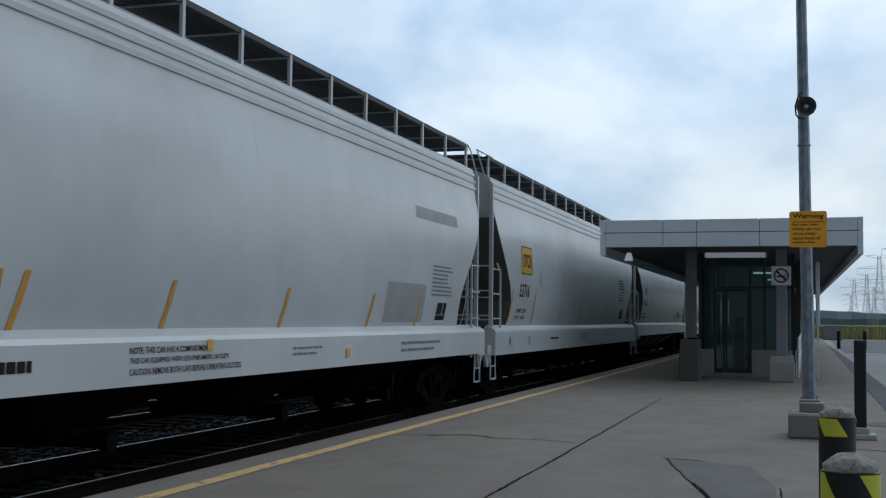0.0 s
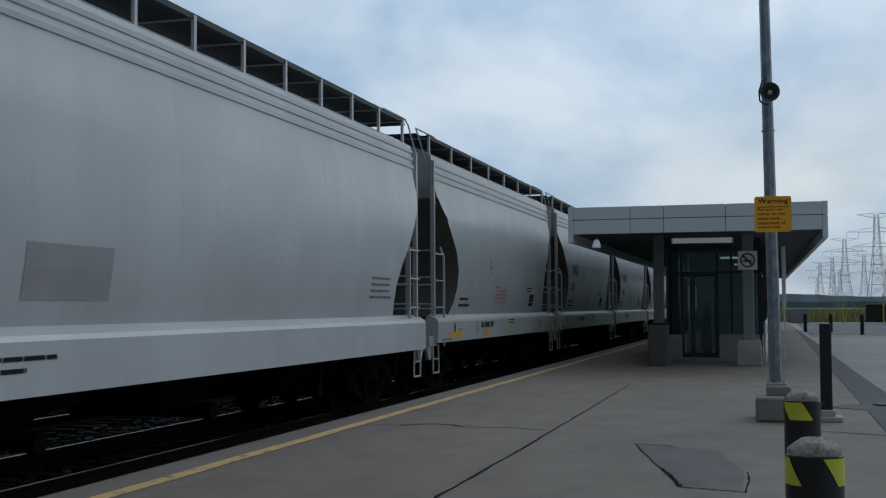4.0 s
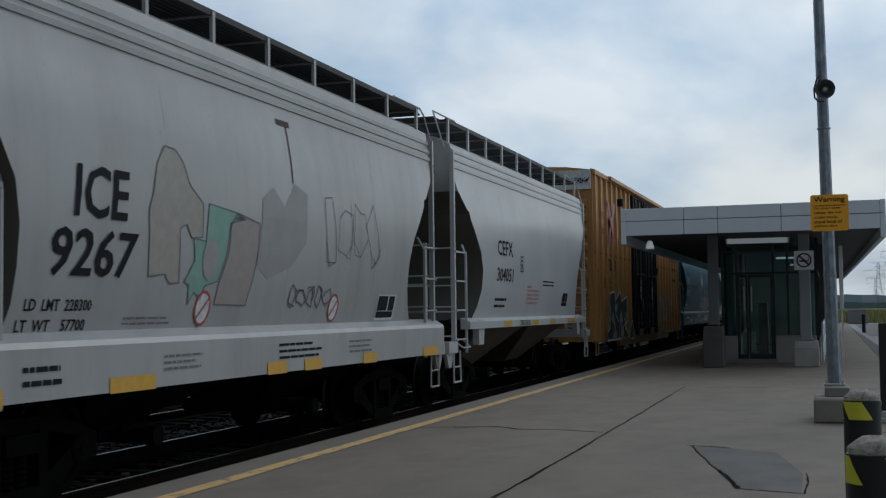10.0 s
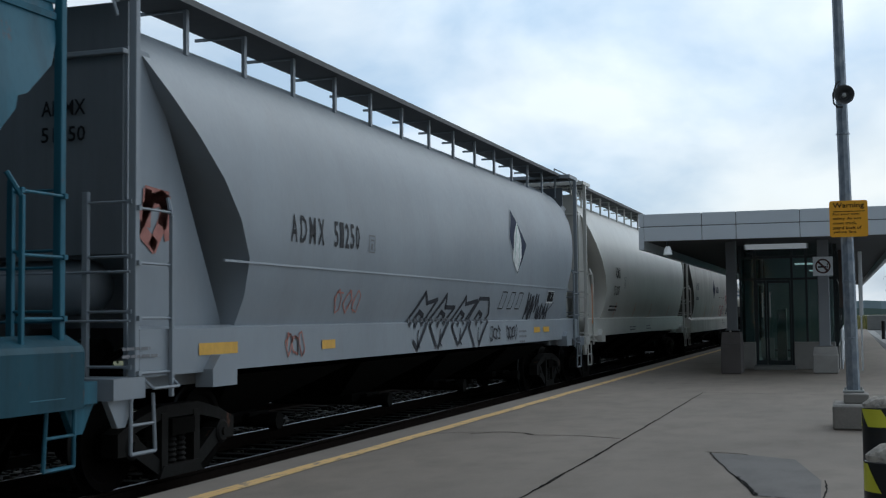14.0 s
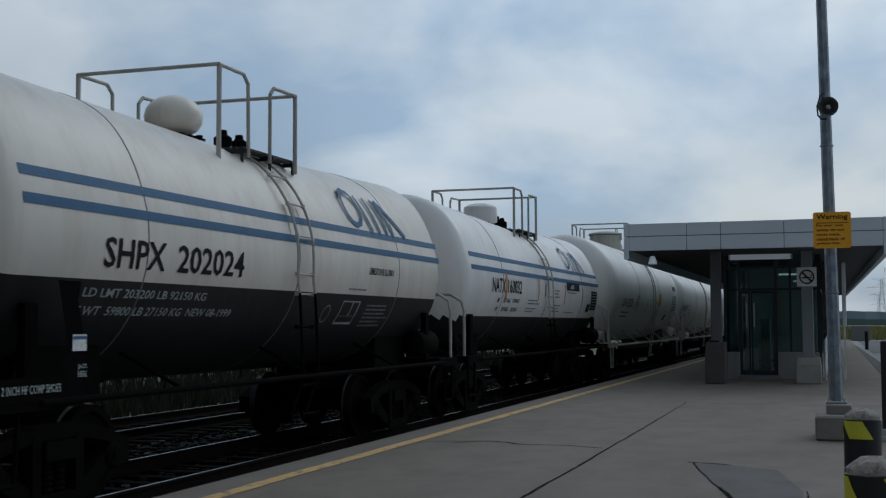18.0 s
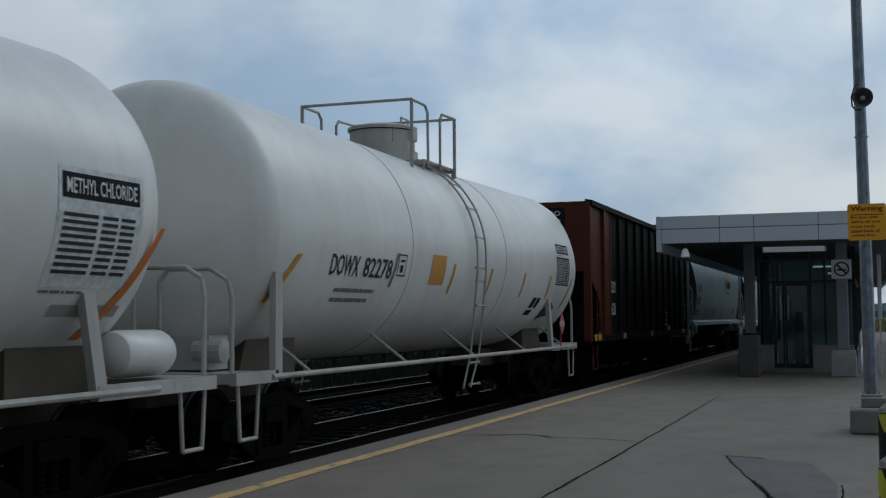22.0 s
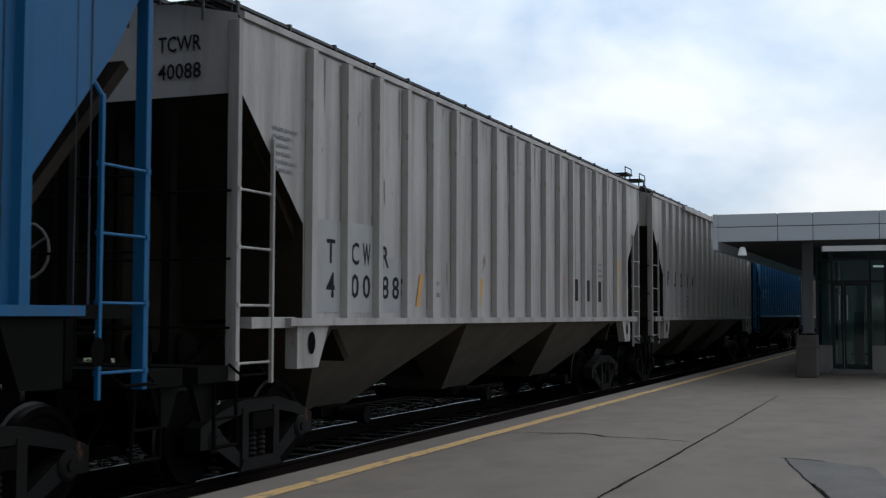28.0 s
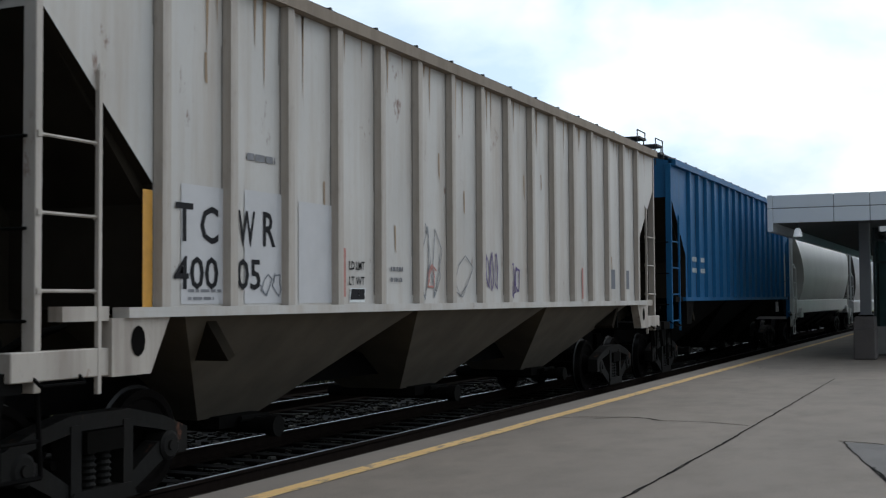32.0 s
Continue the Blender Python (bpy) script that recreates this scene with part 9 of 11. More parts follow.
lay("paper_patch", [[(5.05, 1.82), (5.67, 1.82), (5.66, 1.95), (5.3, 1.93), (5.06, 1.95)]], PALE_SPRAY, car, PS, 0.005)
lay("paper_patch", [[(7.87, 1.99), (8.36, 1.96), (8.35, 2.10), (7.89, 2.12)]], WHITE_INK, car, PS, 0.005)
bars(7.92, 2.0, 0.4, 0.1, 2, car, PS, INK, 122)
bars(6.88, 1.95, 0.45, 0.28, 4, car, PS, GREY_SPRAY, 123)
bars(8.72, 1.74, 0.6, 0.07, 2, car, PS, GREY_SPRAY, 124)
lay("paper_patch", [rect(7.76, 1.86, 0.2, 0.16), rect(9.98, 1.88, 0.2, 0.12), rect(12.42, 1.86, 0.3, 0.1)], PALE_SPRAY, car, PS, 0.005)
spots = random.Random(31)
for y, r in ((5.2, 0.09), (5.34, 0.07), (5.6, 0.07), (7.36, 0.075), (7.95, 0.05), (10.08, 0.06), (10.3, 0.06), (12.6, 0.05)):
    lay("rust_spot", [[(y + r * spots.uniform(0.7, 1.2) * math.cos(k * 0.628), 1.93 + 1.1 * r * spots.uniform(0.7, 1.2) * math.sin(k * 0.628)) for k in range(10)]], RUST_DARK, car, PS, 0.009)
for y in (13.38, 14.17):
    framed(y, 1.94, 0.40, 0.38, car, PS, DULL_WHITE_INK)
    lay("stencil_panel", [rect(y + 0.02, 1.96, 0.36, 0.34)], GREY_SPRAY, car, PS, 0.004)
car, L = start_car(29, "covered_hopper", "bone-white ribbed covered hopper with rust stains, tags", "hopper car")
ribbed_hopper(car, L, P_BONE, cap=P_CAP, nposts=16, posts=P_POST_B, first=2.08, pad=0.35)
post_grime_shade(car, L, 16, 3, 1, first=2.08)
for k, h_ in enumerate((1.0, 1.02, 0.98)):
    lay("primer_patch", [rect(2.36 + k * 0.923, 1.66, 0.72, h_)], PRIMER_PALE, car, PS, 0.003)
write("T", 2.28, 2.18, 0.24, 0.32, car, PS, INK)
write("C", 2.62, 2.17, 0.26, 0.32, car, PS, INK)
write("W", 3.18, 2.17, 0.27, 0.32, car, PS, INK)
write("R", 3.58, 2.18, 0.21, 0.32, car, PS, INK)
write("400", 2.26, 1.78, 0.62, 0.28, car, PS, INK)
write("05", 3.16, 1.78, 0.38, 0.28, car, PS, INK)
bars(2.45, 1.68, 0.5, 0.13, 2, car, PS, GREY_INK, 124)
scrawl(3.55, 1.72, 0.35, 0.22, 2, car, PS, GREY_SPRAY, 0.01, 52)
end_writing(car, "TCWR", "40005", 0.72, 0.74, 4.12, 0.5, 0.16)
lay("reflector_bar", [rect(1.86, 1.62, 0.12, 0.95)], AMBER, car, PS)
bars(3.32, 2.92, 0.6, 0.16, 1, car, PS, GREY_INK, 107)
lay("reflector_bar", [rect(5.08, 1.72, 0.05, 0.5)], FADED_RED, car, PS)
write("LD LMT", 5.2, 2.0, 0.34, 0.09, car, PS, INK)
write("LT WT", 5.2, 1.84, 0.34, 0.09, car, PS, INK)
stencil_block(5.2, 1.66, 0.34, 0.15, car, PS)
bars(6.15, 1.86, 0.34, 0.24, 2, car, PS, GREY_INK, 125)
scrawl(6.9, 1.68, 0.6, 0.9, 2, car, PS, GREY_SPRAY, 0.014, 46)
scrawl(7.1, 1.8, 0.25, 0.3, 1, car, PS, FADED_RED, 0.02, 53)
scrawl(7.85, 1.68, 0.6, 0.6, 1, car, PS, GREY_SPRAY, 0.014, 54)
scrawl(8.75, 1.8, 0.6, 0.5, 4, car, PS, PURPLE_SPRAY, 0.022, 47)
scrawl(9.65, 1.7, 0.5, 0.5, 3, car, PS, PURPLE_SPRAY, 0.025, 55)
lay("reflector_bar", [rect(7.72, 1.7, 0.09, 0.5), rect(13.0, 1.68, 0.07, 0.5)], FADED_RED, car, PS)
for y in (14.6, 15.5):
    lay("stencil_panel", [rect(y, 1.85, 0.3, 0.34)], GREY_SPRAY, car, PS)
car, L = start_car(30, "covered_hopper", "deep blue ribbed covered hopper, grimy sills", "hopper car")
ribbed_hopper(car, L, P_BLUE, under=P_DARKBAY, nposts=16, sill=1.68, posts=P_BLUE_P)
post_grime_shade(car, L, 16, 7, 0, BLUE_SHADE_GRIME)
bars(2.6, 2.2, 1.6, 0.5, 2, car, PS, DULL_WHITE_INK, 109)

# 32 and 33: the last two seen
car, L = start_car(31, "covered_hopper", "off-white barrel-sided covered hopper", "hopper car")
cylinder_hopper(car, L, P_CREAM, crease=False)
car, L = start_car(32, "covered_hopper", "pale-grey curved-side covered hopper", "hopper car")
curved_hopper(car, L, P_GREY_B, LONG_INSET, nbays=3, board_n=12, seed=80)

# ---------------------------------------------------------------- ground, platform and tracks
def ground_material():
    m = Mat("meadow_ground", 0.95)
    f = m.noise(0.05, 6)
    g = m.noise(3.0, 5)
    c = m.mix(m.ramp(f, [(0.35, (0, 0, 0)), (0.65, (1, 1, 1))]), (0.11, 0.125, 0.05), (0.19, 0.175, 0.075))
    m.color(m.mix(m.ramp(g, [(0.3, (0, 0, 0)), (0.8, (0.5, 0.5, 0.5))]), c, (0.06, 0.065, 0.025)))
    return m.m


def concrete_material(name, c, stain=0.5, patches=0.5):
    m = Mat(name, 0.85)
    big = m.noise(0.35, 6, (1, 0.45, 1), 0.6)
    mid = m.noise(1.7, 6, (1, 0.6, 1), 0.65, (4, 2, 0))
    fine = m.noise(70, 3)
    base = m.mix(m.ramp(big, [(0.3, (0, 0, 0)), (0.7, (1, 1, 1))]), mul(c, 0.80), mul(c, 1.12))
    base = m.mix(m.ramp(mid, [(0.45, (0, 0, 0)), (0.8, (stain, stain, stain))]), base, mul(c, 0.55))
    base = m.mix(m.ramp(fine, [(0.45, (0, 0, 0)), (0.75, (0.35, 0.35, 0.35))]), base, mul(c, 1.5))
    m.color(base).bump(fine, 0.25, 0.004)
    if max(c) < 0.03:
        m.b.inputs["Specular IOR Level"].default_value = 0.03
    return m.roughness(mid, 0.7, 0.95).m


CONC = concrete_material("worn_platform_concrete", (0.182, 0.148, 0.116), 0.6)
EDGE_CONC = concrete_material("pale_edge_concrete", (0.19, 0.160, 0.132), 0.35)
LOT = concrete_material("pale_lot_paving", (0.27, 0.265, 0.25), 0.35)
ASPHALT = concrete_material("dark_asphalt", (0.055, 0.055, 0.057), 0.3)
PALE_CONC = concrete_material("cast_concrete", (0.42, 0.42, 0.40), 0.35)
GREY_CONC = concrete_material("grey_block_concrete", (0.25, 0.25, 0.24), 0.4)
FOOT_CONC = concrete_material("weathered_footing_concrete", (0.25, 0.23, 0.205), 0.6)
CRACK = plain("crack_shadow_dirt", (0.018, 0.017, 0.016), 0.95, 0, 0.3)
CRACK_DAMP = plain("damp_dirt_patch", (0.032, 0.030, 0.029), 0.7, 0, 0.35, 4)
# near black: the shade under the train is put into bed and ties
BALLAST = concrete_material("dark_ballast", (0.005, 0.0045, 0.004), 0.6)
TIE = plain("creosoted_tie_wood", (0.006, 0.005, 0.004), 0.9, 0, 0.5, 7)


def worn_yellow():
    m = Mat("worn_yellow_line_paint", 0.75)
    f = m.noise(9, 6, (1, 0.35, 1), 0.7)
    g = m.noise(1.2, 4)
    c = m.mix(g, (0.60, 0.36, 0.12), (0.72, 0.48, 0.20))
    m.color(m.mix(m.ramp(f, [(0.53, (0, 0, 0)), (0.64, (1, 1, 1))]), c, (0.20, 0.17, 0.14)))
    return m.m


YELLOW_LINE = worn_yellow()

bm = bmesh.new()
box(bm, -3000, -5.9, -800, 3500, -1.2, -0.44)
box(bm, -5.9, 3000, -800, 3500, -1.2, -0.03)
solid("ground", bm, ground_material(), "rough grassy ground beyond the station", "ground", kind="structure")
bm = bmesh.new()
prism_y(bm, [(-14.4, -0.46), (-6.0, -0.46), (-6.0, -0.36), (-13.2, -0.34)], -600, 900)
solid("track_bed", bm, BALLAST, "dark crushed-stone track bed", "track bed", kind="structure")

# platform deck, its edge strip and the yellow line
bm = bmesh.new()
slab(bm, -5.32, 1.28, -40, 300, -0.6, 0.0, 0.004)
platform = solid("platform", bm, CONC, "worn grey concrete station platform with cracks", "platform", kind="structure")
bm = bmesh.new()
slab(bm, -5.86, -5.322, -40, 300, -0.20, 0.001, 0.015)
part("platform_edge", bm, EDGE_CONC, platform, "pale concrete edge strip")
bm = bmesh.new()
box(bm, -5.80, -5.33, -40, 300, -0.6, -0.2)
part("platform_wall", bm, GREY_CONC, platform)
bm = bmesh.new()
ys = np.linspace(-10, 140, 300)
rnd = random.Random(5)
for a, b in zip(ys, ys[1:]):
    w0 = 0.085
    j = 0.006 * math.sin(a * 2.1) + rnd.uniform(-0.003, 0.003)
    vs = [bm.verts.new(p) for p in ((-5.335 - w0 + j, a, 0.006), (-5.335 + w0 + j, a, 0.006), (-5.335 + w0 + j, b, 0.006), (-5.335 - w0 + j, b, 0.006))]
    bm.faces.new(vs)
part("yellow_line", bm, YELLOW_LINE, platform, "worn yellow safety line")


def crack(pts, w=0.014, seed=1, jag=0.03, step=0.12):
    """A ragged dark crack along points on the platform."""
    rnd = random.Random(seed)
    line = []
    for (a, b), (c, d) in zip(pts, pts[1:]):
        n = max(2, int(math.hypot(c - a, d - b) / step))
        for k in range(n):
            f = k / n
            line.append((a + (c - a) * f + rnd.uniform(-jag, jag), b + (d - b) * f + rnd.uniform(-jag, jag)))
    line.append(pts[-1])
    bm = bmesh.new()
    for q in stroke(line, w):
        ww = rnd.uniform(0.6, 1.4)
        cx, cy = sum(p[0] for p in q) / 4, sum(p[1] for p in q) / 4
        bm.faces.new([bm.verts.new((cx + (x - cx) * ww, cy + (y - cy) * 1.0, 0.004)) for x, y in q])
    part("crack", bm, CRACK, platform)


crack([(-2.79, 24.0), (-2.72, 17.5), (-2.68, 13.2), (-2.68, 10.1), (-2.72, 4.0), (-2.7, -5)], 0.016, 1, 0.012, 0.13)
crack([(-2.76, 21.6), (-2.70, 15.9), (-2.68, 13.0), (-2.67, 10.4), (-2.70, 7.0)], 0.016, 21, 0.012, 0.4)
crack([(-1.52, 13.67), (-1.44, 13.2), (-1.30, 12.6), (-1.13, 11.9), (-0.98, 11.29), (-0.88, 10.8), (-0.82, 10.5)], 0.014, 2, 0.010, 0.15)
crack([(-1.06, 11.7), (-0.97, 11.3), (-0.87, 10.85), (-0.80, 10.52)], 0.026, 22, 0.016, 0.09)
crack([(-0.82, 10.5), (-0.5, 10.42), (-0.26, 10.33)], 0.016, 3, 0.008)
crack([(-0.26, 10.33), (-0.24, 10.9), (-0.27, 11.6)], 0.014, 24, 0.008)
crack([(-1.55, 13.67), (-1.3, 13.62), (-1.1, 13.5)], 0.030, 4, 0.012)
crack([(-4.75, 15.1), (-4.45, 15.4), (-4.1, 15.35), (-3.92, 15.12), (-3.3, 15.16), (-2.75, 14.9)], 0.030, 5, 0.012)
crack([(-5.25, 15.0), (-4.9, 15.25), (-4.3, 15.45), (-3.95, 15.2)], 0.022, 6, 0.02)
crack([(-2.75, 24.0), (-0.5, 23.7), (1.25, 23.9)], 0.018, 7, 0.010)
crack([(-5.3, 27.2), (-2.8, 27.0)], 0.014, 8, 0.012)
crack([(-0.35, 9.0), (0.5, 8.7), (1.25, 8.9)], 0.012, 9, 0.010)
crack([(0.1, 15.4), (0.6, 15.5), (1.25, 15.2)], 0.030, 10, 0.03)
bm = bmesh.new()
pts = [(-1.50, 13.6), (-1.32, 12.7), (-0.97, 11.25), (-0.80, 10.5), (-0.28, 10.36), (-0.3, 11.6), (-0.6, 13.2), (-1.1, 13.5)]
bm.faces.new([bm.verts.new((x, y, 0.002)) for x, y in pts])
part("asphalt_patch", bm, concrete_material("patched_concrete", (0.116, 0.104, 0.094), 0.75), platform, "darker repaired patch")

# rails, ties and loose stones of the two tracks
def rail_mesh():
    bm = bmesh.new()
    prism_y(bm, [(-0.075, -0.17), (0.075, -0.17), (0.075, -0.155), (0.012, -0.13), (0.012, -0.045), (0.036, -0.03), (0.036, -0.008), (0.028, 0), (0.012, 0.001), (-0.012, 0.001), (-0.028, 0), (-0.036, -0.008), (-0.036, -0.03), (-0.012, -0.045), (-0.012, -0.13), (-0.075, -0.155)], -300, 700)
    me = meshed("rail", bm, [RAIL_WEB, RAIL_HEAD])
    for p in me.polygons:
        if p.normal.z > 0.3 and p.center.z > 0.0008:
            p.material_index = 1
    return me


RAIL = rail_mesh()
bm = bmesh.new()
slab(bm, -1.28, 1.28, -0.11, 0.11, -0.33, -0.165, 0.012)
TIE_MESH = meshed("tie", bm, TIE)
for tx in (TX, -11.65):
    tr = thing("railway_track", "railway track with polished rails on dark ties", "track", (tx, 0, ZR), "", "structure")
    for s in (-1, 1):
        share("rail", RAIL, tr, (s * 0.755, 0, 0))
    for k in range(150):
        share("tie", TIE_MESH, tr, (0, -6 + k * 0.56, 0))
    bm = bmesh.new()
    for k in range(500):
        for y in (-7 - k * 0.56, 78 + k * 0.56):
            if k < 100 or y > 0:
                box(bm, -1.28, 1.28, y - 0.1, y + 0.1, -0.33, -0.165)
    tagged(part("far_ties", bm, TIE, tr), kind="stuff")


def stones(name, x0, x1, y0, y1, z, n, size, mat, label, seed):
    """Loose ballast stones: small skewed blocks."""
    r = np.random.default_rng(seed)
    base = np.array([(-1, -1, -1), (1, -1, -1), (1, 1, -1), (-1, 1, -1), (-1, -1, 1), (1, -1, 1), (1, 1, 1), (-1, 1, 1)], float)
    quads = np.array([(0, 3, 2, 1), (4, 5, 6, 7), (0, 1, 5, 4), (1, 2, 6, 5), (2, 3, 7, 6), (3, 0, 4, 7)])
    verts, faces = [], []
    for i in range(n):
        s = size * r.uniform(0.5, 1.3)
        v = base * r.uniform(0.5, 1.0, (8, 3)) * s * np.array([1, 1, 0.75])
        a = r.uniform(0, 6.28)
        c, d = math.cos(a), math.sin(a)
        v = v @ np.array([[c, -d, 0], [d, c, 0], [0, 0, 1]])
        v += (r.uniform(x0, x1), y0 + (y1 - y0) * r.uniform(0, 1) ** 1.4, z + r.uniform(0, size * 0.5))
        verts.append(v)
        faces.append(quads + 8 * i)
    me = bpy.data.meshes.new(name)
    me.from_pydata(np.concatenate(verts).tolist(), [], np.concatenate(faces).tolist())
    me.materials.append(mat)
    return tagged(new(name, me), label, "ballast", "", "stuff")


def stone_material():
    m = Mat("ballast_stone", 0.9)
    g = m.n.new("ShaderNodeNewGeometry")
    # stone colours are lowered as well, with the train's shade in them
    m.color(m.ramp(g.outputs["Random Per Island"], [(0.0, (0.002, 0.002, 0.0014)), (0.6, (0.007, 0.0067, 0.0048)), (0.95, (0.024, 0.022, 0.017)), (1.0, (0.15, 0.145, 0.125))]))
    m.b.inputs["Specular IOR Level"].default_value = 0.06
    return m.m


STONE = stone_material()
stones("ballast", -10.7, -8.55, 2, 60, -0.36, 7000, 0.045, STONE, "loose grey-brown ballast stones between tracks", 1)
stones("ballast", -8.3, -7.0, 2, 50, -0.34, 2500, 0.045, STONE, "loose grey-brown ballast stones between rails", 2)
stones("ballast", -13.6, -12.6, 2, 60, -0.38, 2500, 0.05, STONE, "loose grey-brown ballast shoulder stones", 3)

# ---------------------------------------------------------------- beyond the far track
def blades(name, regions, mat, label, seed, h, n, wide=0.02):
    r = np.random.default_rng(seed)
    verts, faces = [], []
    for x0, x1, y0, y1, z in regions:
        for i in range(n):
            x, y = r.uniform(x0, x1), r.uniform(y0, y1)
            a, k = r.uniform(0, 6.28), h * r.uniform(0.4, 1.2)
            dx, dy = math.cos(a) * wide, math.sin(a) * wide
            lx, ly = r.uniform(-0.3, 0.3) * k, r.uniform(-0.3, 0.3) * k
            b = len(verts)
            verts += [(x - dx, y - dy, z), (x + dx, y + dy, z), (x + lx * 0.4 + dx * 0.6, y + ly * 0.4, z + k * 0.6), (x + lx, y + ly, z + k)]
            faces += [(b, b + 1, b + 2), (b, b + 2, b + 3)]
    me = bpy.data.meshes.new(name)
    me.from_pydata(verts, [], faces)
    me.materials.append(mat)
    return tagged(new(name, me), label, "grass", "", "stuff")


def leaf_material(name, a, b):
    m = Mat(name, 0.8)
    g = m.n.new("ShaderNodeNewGeometry")
    m.color(m.ramp(g.outputs["Random Per Island"], [(0.0, a), (1.0, b)]))
    return m.m


GRASS = leaf_material("verge_grass", (0.006, 0.009, 0.003), (0.024, 0.028, 0.010))
DRY = leaf_material("dry_meadow_grass", (0.17, 0.18, 0.058), (0.38, 0.345, 0.14))
LEAF = leaf_material("dark_shrub_leaf", (0.02, 0.035, 0.012), (0.07, 0.10, 0.035))
blades("verge_grass", [(-19, -14.0, 3, 60, -0.45)], GRASS, "low green weeds beside the far track", 4, 0.75, 15000)
WOOD = plain("weathered_fence_wood", (0.016, 0.014, 0.012), 0.9, 0, 0.4, 6)
fence = thing("fence", "low weathered post-and-rail fence behind the far track", "fence", (-15.6, 0, -0.44))
bm = bmesh.new()
slab(bm, -0.06, 0.06, -0.06, 0.06, 0, 0.95, 0.01)
fp = meshed("fence_post", bm, WOOD)
for k in range(34):
    share("fence_post", fp, fence, (0, -4 + k * 2.0, 0))
for z in (0.42, 0.80):
    bm = bmesh.new()
    slab(bm, -0.03, 0.03, -5, 64, z - 0.05, z + 0.05, 0.008)
    part("fence_rail", bm, WOOD, fence)


def shrub(x, y, z, r, n, seed, name="shrub"):
    """A bush of leaf clumps on a few stems."""
    bush = thing(name, "dense dark green roadside shrub", "shrub", (x, y, z), "shrubs behind the tracks")
    bm = bmesh.new()
    rr = random.Random(seed)
    for k in range(5):
        a = rr.uniform(0, 6.28)
        tube(bm, (0, 0, 0), (math.cos(a) * r * 0.4, math.sin(a) * r * 0.4, r * rr.uniform(0.8, 1.3)), 0.05, 6, 0.015)
    part("stem", bm, WOOD, bush)
    g = np.random.default_rng(seed)
    verts, faces = [], []
    for i in range(n):
        d = g.normal(size=3)
        d /= np.linalg.norm(d)
        p = d * r * g.uniform(0.45, 1.0) * np.array([1, 1.2, 0.85]) * (1 + 0.25 * math.sin(d[0] * 5 + seed) * math.cos(d[1] * 4))
        p[2] = abs(p[2] + r * 0.75)
        s = r * 0.075 * g.uniform(0.6, 1.4)
        u = g.normal(size=3)
        u /= np.linalg.norm(u)
        w = np.cross(u, g.normal(size=3))
        w /= np.linalg.norm(w)
        b = len(verts)
        verts += [tuple(p - u * s), tuple(p + w * s * 0.5), tuple(p + u * s), tuple(p - w * s * 0.5)]
        faces.append((b, b + 1, b + 2, b + 3))
    me = bpy.data.meshes.new("foliage")
    me.from_pydata(verts, [], faces)
    me.materials.append(LEAF)
    share("foliage", me, bush)


for k in range(26):
    rr = random.Random(300 + k)
    shrub(-24 - rr.uniform(0, 9), -12 + k * 4.2, -0.45, rr.uniform(1.3, 2.3), 900, 400 + k)

# ---------------------------------------------------------------- right of the platform: lot, meadow, distance
bm = bmesh.new()
prism = [(1.284, 4), (2.05, 4), (1.87, 22), (1.77, 30), (1.66, 50), (1.284, 92)]
a = [bm.verts.new((x, y, -0.02)) for x, y in prism]
b = [bm.verts.new((x, y, 0.004)) for x, y in prism]
for i in range(6):
    bm.faces.new((a[i], a[(i + 1) % 6], b[(i + 1) % 6], b[i]))
bm.faces.new(b)
solid("asphalt_walk", bm, ASPHALT, "dark asphalt walk along the platform", "walkway", kind="structure")
bm = bmesh.new()
slab(bm, 1.29, 60, -40, 116, -0.3, -0.010, 0.004)
lot = solid("parking_lot", bm, LOT, "pale concrete-paved parking lot", "pavement", kind="structure")
bm = bmesh.new()
box(bm, 1.75, 60, 63.0, 63.25, -0.01, 0.006)
box(bm, 1.6, 60, 90.0, 90.2, -0.01, 0.006)
part("lot_joint", bm, PALE_CONC, lot)
bm = bmesh.new()
box(bm, 1.8, 60, 66, 112, -0.02, 0.0)
part("asphalt_lane", bm, concrete_material("grey_asphalt", (0.115, 0.115, 0.113), 0.3), lot)
blades("meadow_grass", [(-2, 60, 117, 150, -0.03), (-2, 90, 150, 260, -0.03)], DRY, "tall dry yellow-green meadow grass", 6, 1.1, 16000, 0.05)

POSTBLACK = plain("black_post_rubber", (0.014, 0.015, 0.016), 0.6, 0, 0.3)
bm = bmesh.new()
slab(bm, -0.075, 0.075, -0.075, 0.075, 0.14, 1.30, 0.012)
post = thing("square_post", "black square post on a white base plate", "post", (0.645, 16.93, 0))
part("shaft", bm, POSTBLACK, post)
bm = bmesh.new()
slab(bm, -0.13, 0.20, -0.17, 0.17, 0.0, 0.07, 0.012)
slab(bm, -0.12, 0.11, -0.12, 0.12, 0.07, 0.155, 0.012)
part("base_plate", bm, PALE_CONC, post)
for x, y, h in ((1.72, 74.1, 1.06), (3.09, 72.6, 1.06), (4.42, 67.0, 1.06), (6.4, 66.0, 1.06)):
    bm = bmesh.new()
    spun(bm, [(0.0, 0.10), (h - 0.08, 0.10), (h - 0.06, 0.11), (h, 0.09), (h + 0.02, 0.03)], 14, "z")
    solid("lot_bollard", bm, POSTBLACK, "slim black bollard standing in the lot", "bollard", (x, y, 0), "bollards in the lot", smooth=True)
YPOLE = plain("yellow_marker_paint", (0.5, 0.40, 0.05), 0.6, 0, 0.15)
